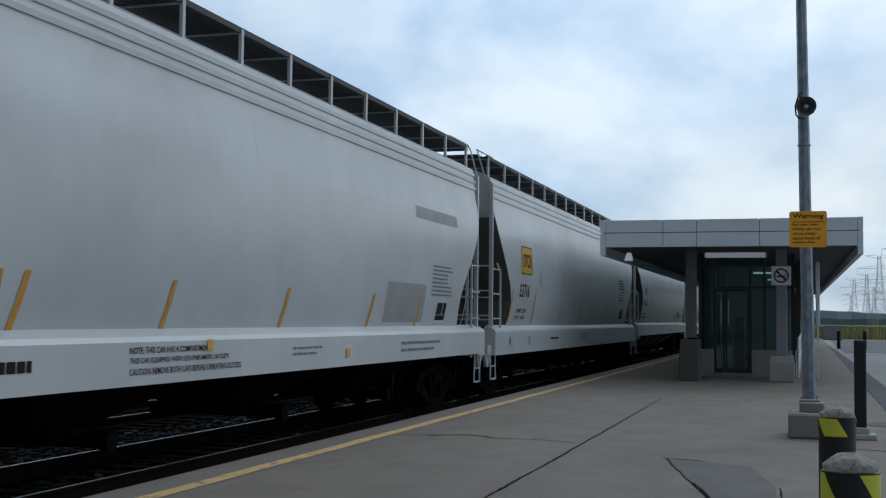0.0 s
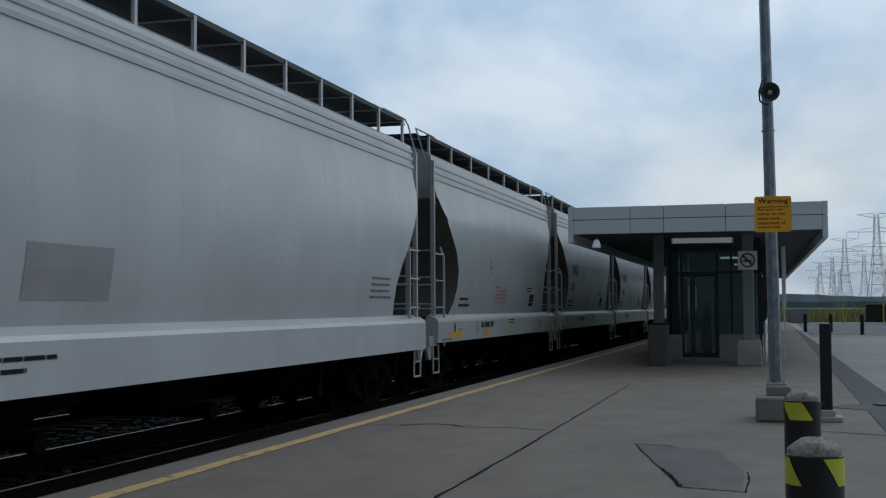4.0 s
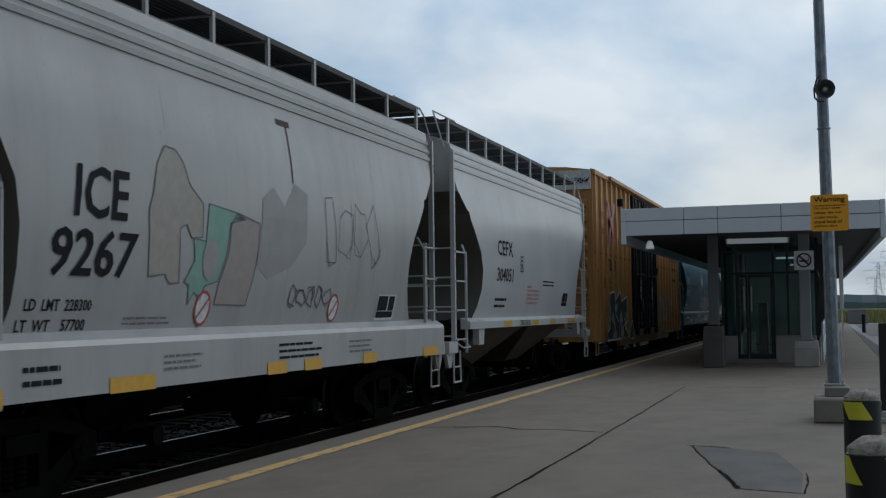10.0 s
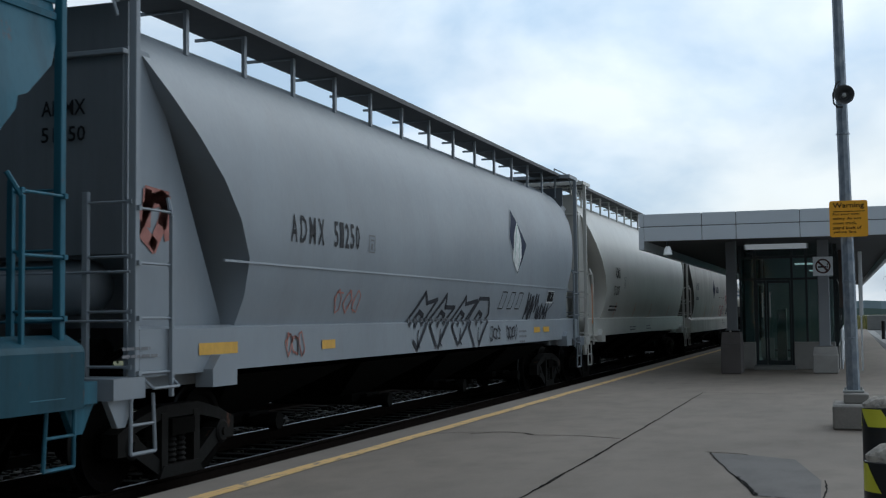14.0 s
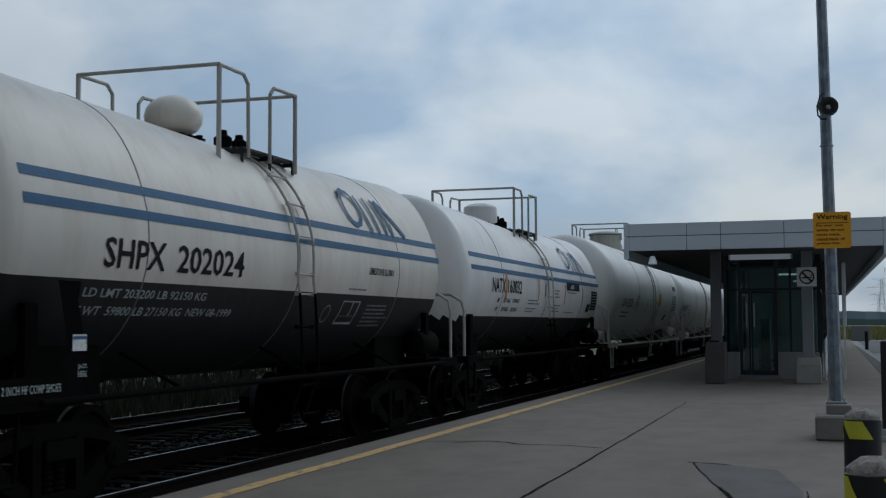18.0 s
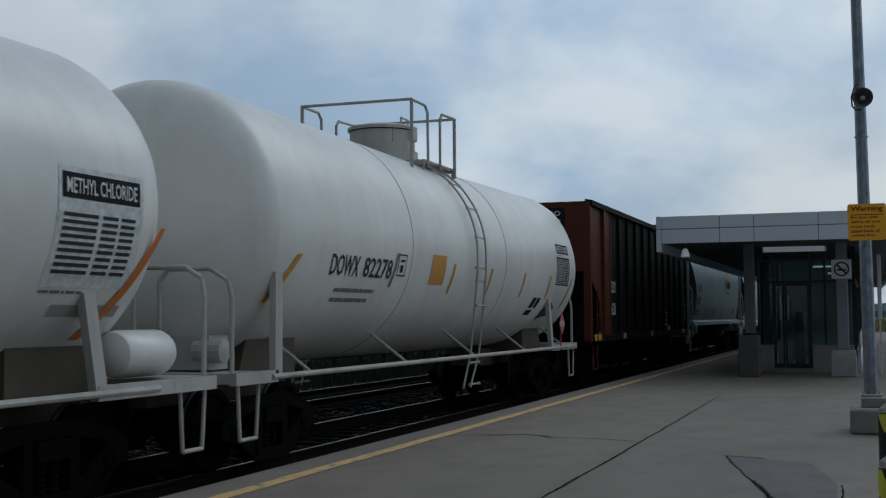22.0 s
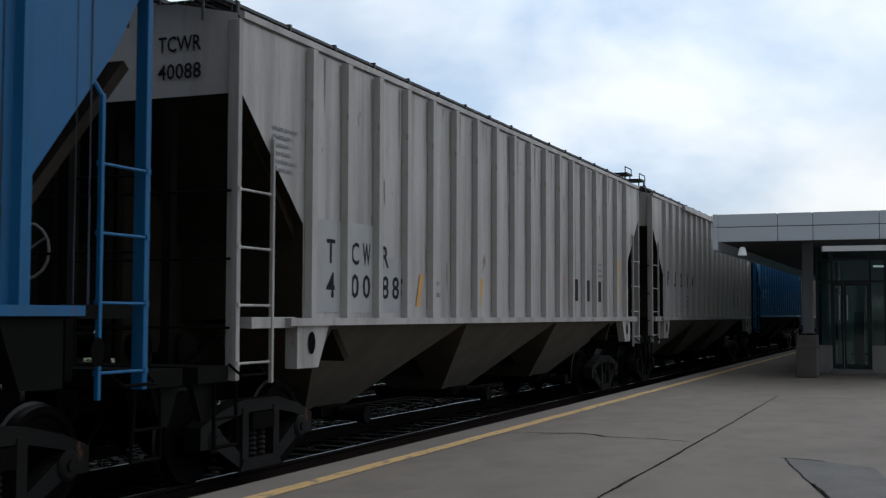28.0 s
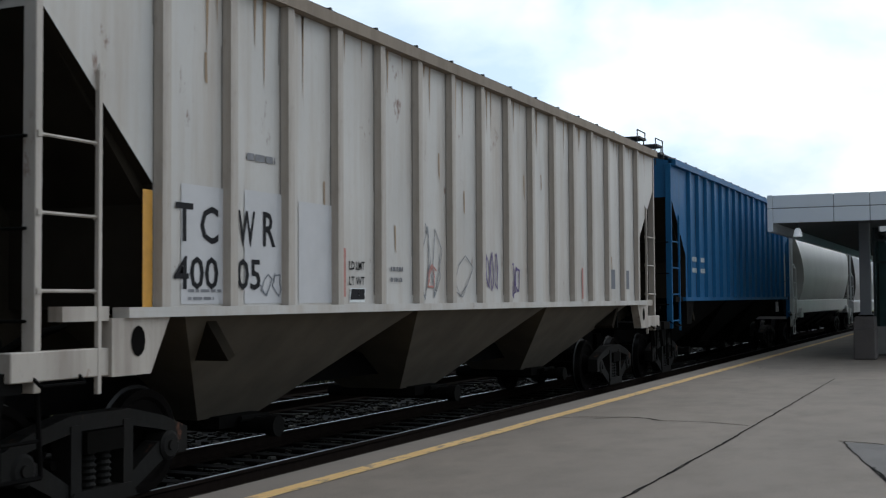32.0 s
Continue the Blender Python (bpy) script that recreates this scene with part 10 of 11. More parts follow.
for x, y, h, r in ((5.6, 108, 2.2, 0.05), (8.2, 100, 2.4, 0.05), (8.0, 78.0, 2.3, 0.09), (9.0, 105, 2.0, 0.05)):
    bm = bmesh.new()
    tube(bm, (0, 0, 0), (0, 0, h), r, 10)
    spun(bm, [(h, r * 1.2), (h + 0.06, r * 0.8), (h + 0.08, 0.01)], 10, "z")
    solid("marker_post", bm, YPOLE, "thin yellow marker post at the lot's edge", "post", (x, y, -0.01), "yellow marker posts")
drain = thing("drain_cover", "dark iron drain cover in a damp asphalt patch", "drain cover", (1.62, 19.7, 0))
bm = bmesh.new()
spun(bm, [(0.004, 0.02), (0.004, 0.19), (0.03, 0.19), (0.035, 0.17), (0.035, 0.02)], 20, "z")
part("lid", bm, POSTBLACK, drain, smooth=True)
bm = bmesh.new()
ringy = random.Random(12)
bm.faces.new([bm.verts.new((-0.25 + 0.62 * ringy.uniform(0.8, 1.1) * math.cos(k * 0.314), -0.35 + 0.55 * ringy.uniform(0.7, 1.1) * math.sin(k * 0.314), 0.0075)) for k in range(20)])
part("damp_patch", bm, CRACK_DAMP, drain)
BIN = plain("dark_bin_plastic", (0.02, 0.014, 0.013), 0.6, 0, 0.3)
for x in (8.6, 10.6):
    bm = bmesh.new()
    slab(bm, -0.85, 0.85, -0.7, 0.7, 0.05, 1.5, 0.06)
    slab(bm, -0.9, 0.9, -0.75, 0.75, 1.5, 1.62, 0.04)
    solid("waste_container", bm, BIN, "dark lidded waste container at the lot edge", "container", (x, 113, 0), "waste containers")
bm = bmesh.new()
slab(bm, -0.8, 0.8, -0.5, 0.5, 0, 1.3, 0.05)
solid("utility_cabinet", bm, GREY_CONC, "grey utility cabinet beyond the shelter", "cabinet", (2.1, 112, 0))


# far woods and hills: soft strips of bumpy ground cover
def far_woods(name, y, x0, x1, h, mat, seed, label):
    rr = random.Random(seed)
    bm = bmesh.new()
    n = 220
    low, top = [], []
    for k in range(n + 1):
        x = x0 + (x1 - x0) * k / n
        yy = y + rr.uniform(-6, 6)
        low.append(bm.verts.new((x, yy, -0.5)))
        top.append((bm.verts.new((x, yy, h * (0.78 + 0.16 * math.sin(k * 0.31 + seed) + rr.uniform(-0.06, 0.06)))), bm.verts.new((x, yy + 60, h * rr.uniform(0.4, 0.8)))))
    for k in range(n):
        bm.faces.new((low[k], low[k + 1], top[k + 1][0], top[k][0]))
        bm.faces.new((top[k][0], top[k + 1][0], top[k + 1][1], top[k][1]))
    tagged(solid(name, bm, mat, label, "woods"), kind="stuff")


# distance haze is painted into the woods' and hills' pale base colours
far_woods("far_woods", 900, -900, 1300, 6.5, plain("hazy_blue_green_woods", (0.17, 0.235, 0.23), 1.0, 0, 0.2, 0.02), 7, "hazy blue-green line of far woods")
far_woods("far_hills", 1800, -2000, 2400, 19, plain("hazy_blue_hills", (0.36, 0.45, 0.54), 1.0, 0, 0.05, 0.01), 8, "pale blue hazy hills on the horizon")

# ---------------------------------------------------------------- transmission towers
# the towers' haze is likewise put into the steel's base colour
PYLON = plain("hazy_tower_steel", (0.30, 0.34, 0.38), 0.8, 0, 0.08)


def pylon(x, y, h, turn, seed):
    """A lattice transmission tower: splayed legs, braces, three pairs of arms, insulators."""
    t = thing("transmission_tower", "grey steel lattice transmission tower", "tower", (x, y, -0.5), "transmission towers")
    t.rotation_euler = (0, 0, turn)
    r = 0.13 * h / 50

    def half(z):
        return float(np.interp(z, [0, 0.45, 0.72, 1.0], [0.105, 0.048, 0.028, 0.018])) * h
    levels = [0, 0.13, 0.25, 0.36, 0.45, 0.54, 0.63, 0.72, 0.80, 0.88, 0.95]
    bm = bmesh.new()
    for sx, sy in ((-1, -1), (1, -1), (1, 1), (-1, 1)):
        for a, b in zip(levels, levels[1:]):
            tube(bm, (sx * half(a), sy * half(a), a * h), (sx * half(b), sy * half(b), b * h), r, 4)
    part("leg_frame", bm, PYLON, t)
    bm = bmesh.new()
    for a, b in zip(levels, levels[1:]):
        for s in (-1, 1):
            tube(bm, (-half(a), s * half(a), a * h), (half(b), s * half(b), b * h), r * 0.55, 4)
            tube(bm, (half(a), s * half(a), a * h), (-half(b), s * half(b), b * h), r * 0.55, 4)
            tube(bm, (s * half(a), -half(a), a * h), (s * half(b), half(b), b * h), r * 0.55, 4)
            tube(bm, (-half(b), s * half(b), b * h), (half(b), s * half(b), b * h), r * 0.55, 4)
    part("bracing", bm, PYLON, t)
    for f, reach in ((0.63, 0.24), (0.78, 0.29), (0.92, 0.19)):
        bm = bmesh.new()
        z = f * h
        for s in (-1, 1):
            tip = (s * reach * h, 0, z + (0.035 if f > 0.9 else 0.0) * h)
            for sy in (-1, 1):
                tube(bm, (s * half(f), sy * half(f), z), tip, r * 0.7, 4)
                tube(bm, (s * half(f), sy * half(f), z + 0.045 * h), tip, r * 0.7, 4)
            if f < 0.9:
                tube(bm, tip, (tip[0], 0, z - 0.055 * h), r * 0.8, 4)
                tube(bm, (tip[0] * 0.6, 0, z), (tip[0] * 0.6, 0, z - 0.05 * h), r * 0.8, 4)
        part("cross_arm", bm, PYLON, t)


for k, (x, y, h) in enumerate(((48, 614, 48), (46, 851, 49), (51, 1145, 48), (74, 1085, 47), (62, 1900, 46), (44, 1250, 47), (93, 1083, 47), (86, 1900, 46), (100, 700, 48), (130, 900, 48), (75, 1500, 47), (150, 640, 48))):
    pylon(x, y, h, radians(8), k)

# ---------------------------------------------------------------- lamp pole with loudspeaker and sign
GALV = Mat("galvanised_pole_steel", 0.5, 0.55)
GALV.color(GALV.mix(GALV.ramp(GALV.noise(9, 5, (1, 1, 0.6)), [(0.35, (0, 0, 0)), (0.7, (1, 1, 1))]), (0.17, 0.20, 0.24), (0.34, 0.37, 0.40)))
GALV = GALV.m
pole = thing("lamp_pole", "tall galvanised steel pole with scuffed blue-grey finish", "pole", (0.0, 17.30, 0.291))
pole.scale = (0.81, 0.81, 0.81)
bm = bmesh.new()
spun(bm, [(0.24, 0.108), (1.3, 0.106), (5.0, 0.094), (9.5, 0.078)], 8, "z")
for v in bm.verts:
    v.co.x -= 0.012 * v.co.z
part("shaft", bm, GALV, pole)
bm = bmesh.new()
slab(bm, -0.17, 0.17, -0.17, 0.17, 0.20, 0.24, 0.01)
for sx in (-0.15, 0.15):
    for sy in (-0.15, 0.15):
        tube(bm, (sx * 0.85, sy * 0.85, 0.23), (sx * 0.85, sy * 0.85, 0.28), 0.02, 6)
part("base_flange", bm, PALE_CONC, pole)
bm = bmesh.new()
slab(bm, -0.27, 0.27, -0.52, 0.40, 0.0, 0.325, 0.025)
slab(bm, -0.13, 0.19, -0.20, 0.20, 0.32, 0.452, 0.015)
solid("pole_footing", bm, FOOT_CONC, "two-tier cast-concrete footing under the pole", "footing", (0.0, 17.13, 0))
for z in (2.05, 1.1, 4.55):
    bm = bmesh.new()
    spun(bm, [(z - 0.015, 0.10), (z - 0.012, 0.112), (z + 0.012, 0.112), (z + 0.015, 0.10)], 10, "z")
    for v in bm.verts:
        v.co.x -= 0.012 * v.co.z
    part("pole_band", bm, GALV, pole)
HORN_GREY = plain("grey_horn_plastic", (0.10, 0.10, 0.10), 0.5, 0, 0.15)
horn = thing("loudspeaker", "grey weatherproof horn loudspeaker with looped black cable", "loudspeaker", (-0.035, 17.14, 4.462))
horn.scale = (0.81, 0.81, 0.81)
bm = bmesh.new()
spun(bm, [(0.05, 0.03), (0.0, 0.07), (-0.12, 0.09), (-0.2, 0.135), (-0.235, 0.16), (-0.24, 0.165), (-0.232, 0.15), (-0.1, 0.075)], 24, "y", (0.03, 0, 0))
part("bell", bm, HORN_GREY, horn, smooth=True)
bm = bmesh.new()
spun(bm, [(-0.1, 0.04), (-0.2, 0.035), (-0.215, 0.01)], 14, "y", (0.03, 0, 0))
part("driver", bm, PALE_CONC, horn, smooth=True)
bm = bmesh.new()
pipe(bm, [(-0.04, 0.05, 0.28), (-0.1, 0.0, 0.22), (-0.15, -0.02, 0.05), (-0.14, 0.0, -0.1), (-0.08, 0.05, -0.16), (0.0, 0.1, -0.15)], 0.014, 6)
pipe(bm, [(-0.05, 0.05, 0.22), (-0.11, 0.02, 0.1), (-0.10, 0.02, -0.02), (-0.05, 0.05, 0.0)], 0.012, 6)
tagged(part("cable", bm, POSTBLACK, horn), kind="stuff")
SIGN_Y = plain("yellow_sign_face", (0.95, 0.44, 0.02), 0.45, 0, 0.05)
sign = thing("warning_sign", "yellow square warning sign with black lettering", "sign", (0.0, 17.172, 2.802))
sign.scale = (0.81, 0.81, 0.81)
bm = bmesh.new()
rc, w = 0.04, 0.305
ring = []
for cx, cz, a0 in ((w - rc, w - rc, 0), (-w + rc, w - rc, 90), (-w + rc, -w + rc, 180), (w - rc, -w + rc, 270)):
    for k in range(5):
        a = radians(a0 + k * 22.5)
        ring.append((cx + rc * math.cos(a), cz + rc * math.sin(a)))
f0 = [bm.verts.new((x, 0.0, z)) for x, z in ring]
f1 = [bm.verts.new((x, 0.006, z)) for x, z in ring]
for i in range(len(ring)):
    bm.faces.new((f0[i], f0[(i + 1) % len(ring)], f1[(i + 1) % len(ring)], f1[i]))
bm.faces.new(f0)
bm.faces.new(f1)
part("panel", bm, SIGN_Y, sign)


def face_line(text, x, z, w, h, y, parent, mat):
    v, faces = word_mesh(text)
    bm = bmesh.new()
    vs = [bm.verts.new((x + a * w, y, z + b * h)) for a, b in v]
    for f in faces:
        bm.faces.new([vs[i] for i in f])
    part("lettering", bm, mat, parent)


face_line("Warning", -0.25, 0.16, 0.50, 0.11, -0.003, sign, INK)
for k, (s, w) in enumerate((("For your own", 0.42), ("safety do not", 0.45), ("cross track,", 0.38), ("stand back of", 0.45), ("yellow line.", 0.38))):
    face_line(s, -0.25, 0.05 - k * 0.075, w, 0.052, -0.003, sign, INK)
bm = bmesh.new()
box(bm, -0.25, 0.26, -0.003, -0.001, 0.118, 0.128)
part("rule", bm, INK, sign)
bm = bmesh.new()
for z in (-0.18, 0.18):
    box(bm, -0.12, 0.12, 0.006, 0.06, z - 0.02, z + 0.02)
part("bracket", bm, GALV, sign)

# ---------------------------------------------------------------- bollards with concrete domes
BLACK_STEEL = plain("black_bollard_paint", (0.010, 0.011, 0.012), 0.45, 0, 0.3)
FLUO = plain("yellow_hazard_tape", (0.62, 0.60, 0.04), 0.4, 0, 0.08)


dm_ = Mat("rough_dome_concrete", 0.95)
chips = dm_.noise(55, 5, rough=0.7)
dm_.color(dm_.mix(dm_.ramp(dm_.noise(14, 4), [(0.4, (0, 0, 0)), (0.65, (1, 1, 1))]), dm_.ramp(chips, [(0.35, (0.14, 0.12, 0.105)), (0.6, (0.36, 0.33, 0.29))]), (0.42, 0.37, 0.31))).bump(chips, 0.9, 0.012)
DOME_CONC = dm_.m


def bollard(x, y, stripes):
    b = thing("bollard", "black pipe bollard with yellow hazard tape, concrete dome", "bollard", (x, y, 0), "bollards beside the pole")
    r = 0.111
    bm = bmesh.new()
    spun(bm, [(0.0, r), (0.945, r), (0.95, r - 0.012), (0.93, r - 0.012)], 32, "z")
    part("pipe", bm, BLACK_STEEL, b, smooth=True)
    bm = bmesh.new()
    prof = [(0.93, r - 0.006)] + [(0.95 + 0.062 * math.sin(k * 0.26), (r - 0.004) * math.cos(k * 0.26)) for k in range(1, 6)] + [(1.015, 0.01)]
    spun(bm, prof, 32, "z")
    for v in bm.verts:
        v.co += Vector((noise.noise(v.co * 30), noise.noise(v.co * 31 + Vector((3, 0, 0))), noise.noise(v.co * 29 + Vector((0, 5, 0))))) * 0.013
    m = DOME_CONC
    part("dome", bm, m, b, smooth=True)
    for start in stripes:
        bm = bmesh.new()
        a0 = radians(start - 90)
        n = 12
        for i in range(n):
            f, g = i / n * 1.30, (i + 1) / n * 1.30
            for j in range(6):
                q = []
                for ff, top in ((f, j / 6), (g, j / 6), (g, (j + 1) / 6), (f, (j + 1) / 6)):
                    a = a0 + ff + (1 - top) * 0.58
                    q.append(bm.verts.new(((r + 0.003) * math.cos(a), (r + 0.003) * math.sin(a), 0.832 + top * 0.108)))
                bm.faces.new(q)
        part("hazard_tape", bm, FLUO, b)


bollard(0.143, 5.06, (-135, 15, 140))
bollard(0.155, 7.90, (-76, 75, 180))

# ---------------------------------------------------------------- the shelter
PANEL = Mat("silver_fascia_panel", 0.38, 0.1)
PANEL.color(PANEL.mix(PANEL.noise(0.8, 4), (0.67, 0.71, 0.76), (0.77, 0.81, 0.85)))
PANEL = PANEL.m
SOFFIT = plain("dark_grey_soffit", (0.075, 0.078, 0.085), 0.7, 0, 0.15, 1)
FRAME = plain("dark_aluminium_frame", (0.030, 0.040, 0.042), 0.5, 0.2, 0.15)
DOORGREEN = plain("dark_green_door", (0.012, 0.045, 0.035), 0.45, 0, 0.2)
INNER = plain("green_grey_inner_wall", (0.135, 0.19, 0.185), 0.7, 0, 0.3, 1)
# darker copies for the left column and pedestal, with shade in the colour
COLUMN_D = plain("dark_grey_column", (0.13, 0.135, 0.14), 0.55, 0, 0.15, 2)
SHADED_CONC = concrete_material("shaded_block_concrete", (0.095, 0.083, 0.078), 0.7)
PED_CONC = concrete_material("weathered_pedestal_concrete", (0.37, 0.355, 0.33), 0.5)
COLUMN = plain("grey_painted_column", (0.26, 0.27, 0.285), 0.55, 0, 0.12, 2)
GL = Mat("tinted_shelter_glass", 0.03)
GL.b.inputs["Base Color"].default_value = (0.70, 0.90, 0.87, 1)
GL.b.inputs["Transmission Weight"].default_value = 1.0
GL.b.inputs["IOR"].default_value = 1.45
GLASS = GL.m
LIGHT_METAL = plain("brushed_light_metal", (0.62, 0.63, 0.64), 0.4, 0.4, 0.1)

TG = Mat("white_tube_glow", 0.4)
TG.b.inputs["Base Color"].default_value = (0.85, 0.9, 0.9, 1)
TG.b.inputs["Emission Color"].default_value = (0.9, 1.0, 1.0, 1)
TG.b.inputs["Emission Strength"].default_value = 0.35
TUBE_GLOW = TG.m

RX0, RX1, RY0, RY1 = -5.10, 1.29, 30.73, 86.0


def taper(bm):
    """The roof's outer edge runs a little inwards with its length."""
    for v in bm.verts:
        if v.co.x > 0:
            v.co.x -= 0.0122 * (v.co.y - RY0)


shelter = thing("platform_shelter", "grey metal-roofed platform shelter with dark glazed room", "shelter", (0, 0, 0))
bm = bmesh.new()
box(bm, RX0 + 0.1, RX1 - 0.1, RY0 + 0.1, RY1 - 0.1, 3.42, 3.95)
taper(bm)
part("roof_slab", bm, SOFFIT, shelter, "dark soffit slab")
# front fascia: two courses of separate panels with dark joints
cuts = [RX0 + 0.13, -3.51, -2.67, -1.14, 0.40, RX1 - 0.13]
for a, b in zip(cuts, cuts[1:]):
    for z0, z1 in ((3.40, 3.755), (3.775, 4.09)):
        bm = bmesh.new()
        slab(bm, a + 0.008, b - 0.008, RY0, RY0 + 0.06, z0, z1, 0.006)
        part("fascia_panel", bm, PANEL, shelter)
bm = bmesh.new()
box(bm, RX0 + 0.1, RX1 - 0.1, RY0 + 0.02, RY0 + 0.10, 3.42, 4.07)
part("fascia_backing", bm, COLUMN_D, shelter)
for x0, x1 in ((RX0, RX0 + 0.13), (RX1 - 0.13, RX1)):
    k = 0
    y = RY0
    while y < RY1:
        for z0, z1 in ((3.19, 3.755), (3.775, 4.10)):
            bm = bmesh.new()
            slab(bm, x0, x1, y + (0.0 if k == 0 else 0.008), min(RY1, y + 3.2) - 0.008, z0, z1, 0.006)
            taper(bm)
            part("fascia_panel", bm, PANEL, shelter)
        y += 3.2
        k += 1
bm = bmesh.new()
box(bm, RX0 + 0.05, RX1 - 0.05, RY0 + 0.05, RY1 - 0.05, 3.95, 4.04)
taper(bm)
part("roof_deck", bm, GREY_CONC, shelter)
for x0, x1, y0, y1, zt, m in ((-3.18, -2.68, 31.45, 32.35, 1.06, SHADED_CONC), (-0.96, -0.34, 32.05, 32.8, 0.66, PED_CONC)):
    bm = bmesh.new()
    slab(bm, x0, x1, y0, y1, 0.0, zt * 0.72, 0.02)
    ped = part("pedestal", bm, m, shelter, "cast-concrete column pedestal")
    bm = bmesh.new()
    xs, h0, h1 = (x0 + x1) / 2, zt * 0.725, zt
    a = [bm.verts.new((x, y, h0)) for x, y in ((x0 + 0.01, y0 + 0.01), (x1 - 0.01, y0 + 0.01), (x1 - 0.01, y1), (x0 + 0.01, y1))]
    b = [bm.verts.new((xs + (x - xs) * 0.88, y, h1)) for x, y in ((x0, y0 + 0.06), (x1, y0 + 0.06), (x1, y1 - 0.03), (x0, y1 - 0.03))]
    for i in range(4):
        bm.faces.new((a[i], a[(i + 1) % 4], b[(i + 1) % 4], b[i]))
    bm.faces.new(a[::-1])
    bm.faces.new(b)
    part("pedestal_cap", bm, m, ped)
for x0, x1, y0, zb in ((-3.06, -2.80, 31.95, 1.10), (-0.80, -0.52, 32.4, 0.68)):
    bm = bmesh.new()
    slab(bm, x0, x1, y0, y0 + 0.26, zb, 3.42, 0.015)
    slab(bm, x0 - 0.04, x1 + 0.04, y0 - 0.04, y0 + 0.30, zb, zb + 0.025, 0.005)
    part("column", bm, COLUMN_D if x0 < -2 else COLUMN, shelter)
for y in (42.0, 52.0, 62.0, 72.0, 82.0):
    for x in (-3.06, -0.80):
        bm = bmesh.new()
        slab(bm, x, x + 0.26, y, y + 0.26, 0.0, 3.42, 0.015)
        part("column", bm, COLUMN, shelter)
# glazed room
for x0, x1, zt, m in ((-2.92, -2.52, 0.75, PED_CONC), (-1.50, -0.42, 0.75, PED_CONC)):
    bm = bmesh.new()
    slab(bm, x0, x1, 34.3, 34.6, 0.0, zt, 0.015)
    part("plinth", bm, m, shelter)
bm = bmesh.new()
slab(bm, -2.56, -1.44, 33.9, 34.6, 0.0, 0.11, 0.01)
part("threshold", bm, GREY_CONC, shelter)
for x in (-2.94, -2.55, -1.56, -1.18, -0.45):
    bm = bmesh.new()
    box(bm, x, x + 0.06, 34.45, 34.53, 0.1, 3.42)
    part("mullion", bm, FRAME, shelter)
for z in (2.45, 3.05):
    bm = bmesh.new()
    box(bm, -2.9, -0.4, 34.46, 34.52, z, z + 0.06)
    part("transom", bm, FRAME, shelter)
for x0, x1, z0, z1 in ((-2.88, -2.55, 0.75, 3.05), (-2.49, -1.56, 2.51, 3.05), (-1.50, -1.18, 0.75, 2.45), (-1.12, -0.45, 0.75, 2.45), (-1.50, -1.18, 2.51, 3.05), (-1.12, -0.45, 2.51, 3.05)):
    bm = bmesh.new()
    box(bm, x0, x1, 34.484, 34.492, z0, z1)
    part("pane", bm, GLASS, shelter).visible_shadow = False
for x0, x1, xh in ((-2.49, -2.225, -2.32), (-2.205, -1.565, -2.12)):
    bm = bmesh.new()
    box(bm, x0, x0 + 0.045, 34.45, 34.50, 0.12, 2.44)
    box(bm, x1 - 0.045, x1, 34.45, 34.50, 0.12, 2.44)
    box(bm, x0 + 0.045, x1 - 0.045, 34.45, 34.50, 2.37, 2.44)
    box(bm, x0 + 0.045, x1 - 0.045, 34.45, 34.50, 0.12, 0.24)
    leaf = part("door_leaf", bm, FRAME, shelter, "dark-framed glazed door leaf")
    bm = bmesh.new()
    tube(bm, (xh, 34.40, 1.43), (xh, 34.40, 2.11), 0.016, 8)
    for z in (1.48, 2.06):
        tube(bm, (xh, 34.40, z), (xh, 34.46, z), 0.01, 6)
    part("pull_handle", bm, LIGHT_METAL, leaf)
    bm = bmesh.new()
    box(bm, x0 + 0.045, x1 - 0.045, 34.47, 34.478, 0.24, 2.37)
    part("pane", bm, GLASS, leaf).visible_shadow = False
bm = bmesh.new()
slab(bm, -2.40, -2.04, 34.62, 34.66, 0.30, 0.86, 0.006)
for x in (-2.36, -2.10):
    box(bm, x, x + 0.03, 34.63, 34.66, 0.0, 0.31)
solid("floor_notice", bm, PED_CONC, "pale grey notice panel behind the glass door", "notice board")
bm = bmesh.new()
slab(bm, -1.97, -1.71, 34.75, 35.0, 0.0, 1.66, 0.015)
machine = thing("card_reader_post", "dark green card reader post inside the door", "ticket machine")
part("housing", bm, DOORGREEN, machine)
bm = bmesh.new()
box(bm, -1.93, -1.75, 34.742, 34.75, 1.30, 1.52)
part("screen", bm, FRAME, machine)
# long side walls of the room, glazed over a low wall
for x in (-2.90, -0.45):
    bm = bmesh.new()
    box(bm, x, x + 0.12, 34.55, 60.0, 0.0, 0.62)
    part("side_wall", bm, GREY_CONC, shelter)
    y = 34.55
    while y < 60.1:
        bm = bmesh.new()
        box(bm, x + 0.02, x + 0.10, y, y + 0.07, 0.62, 3.42)
        part("mullion", bm, FRAME, shelter)
        y += 2.12
    for z in (0.62, 2.45, 3.3):
        bm = bmesh.new()
        box(bm, x + 0.03, x + 0.09, 34.55, 60.0, z, z + 0.06)
        part("transom", bm, FRAME, shelter)
    y = 34.62
    while y < 59.9:
        bm = bmesh.new()
        box(bm, x + 0.056, x + 0.064, y, y + 2.05, 0.68, 3.3)
        part("pane", bm, GLASS, shelter).visible_shadow = False
        y += 2.12
bm = bmesh.new()
box(bm, -2.9, -0.33, 59.9, 60.0, 0.0, 0.62)
part("end_wall", bm, GREY_CONC, shelter)
bm = bmesh.new()
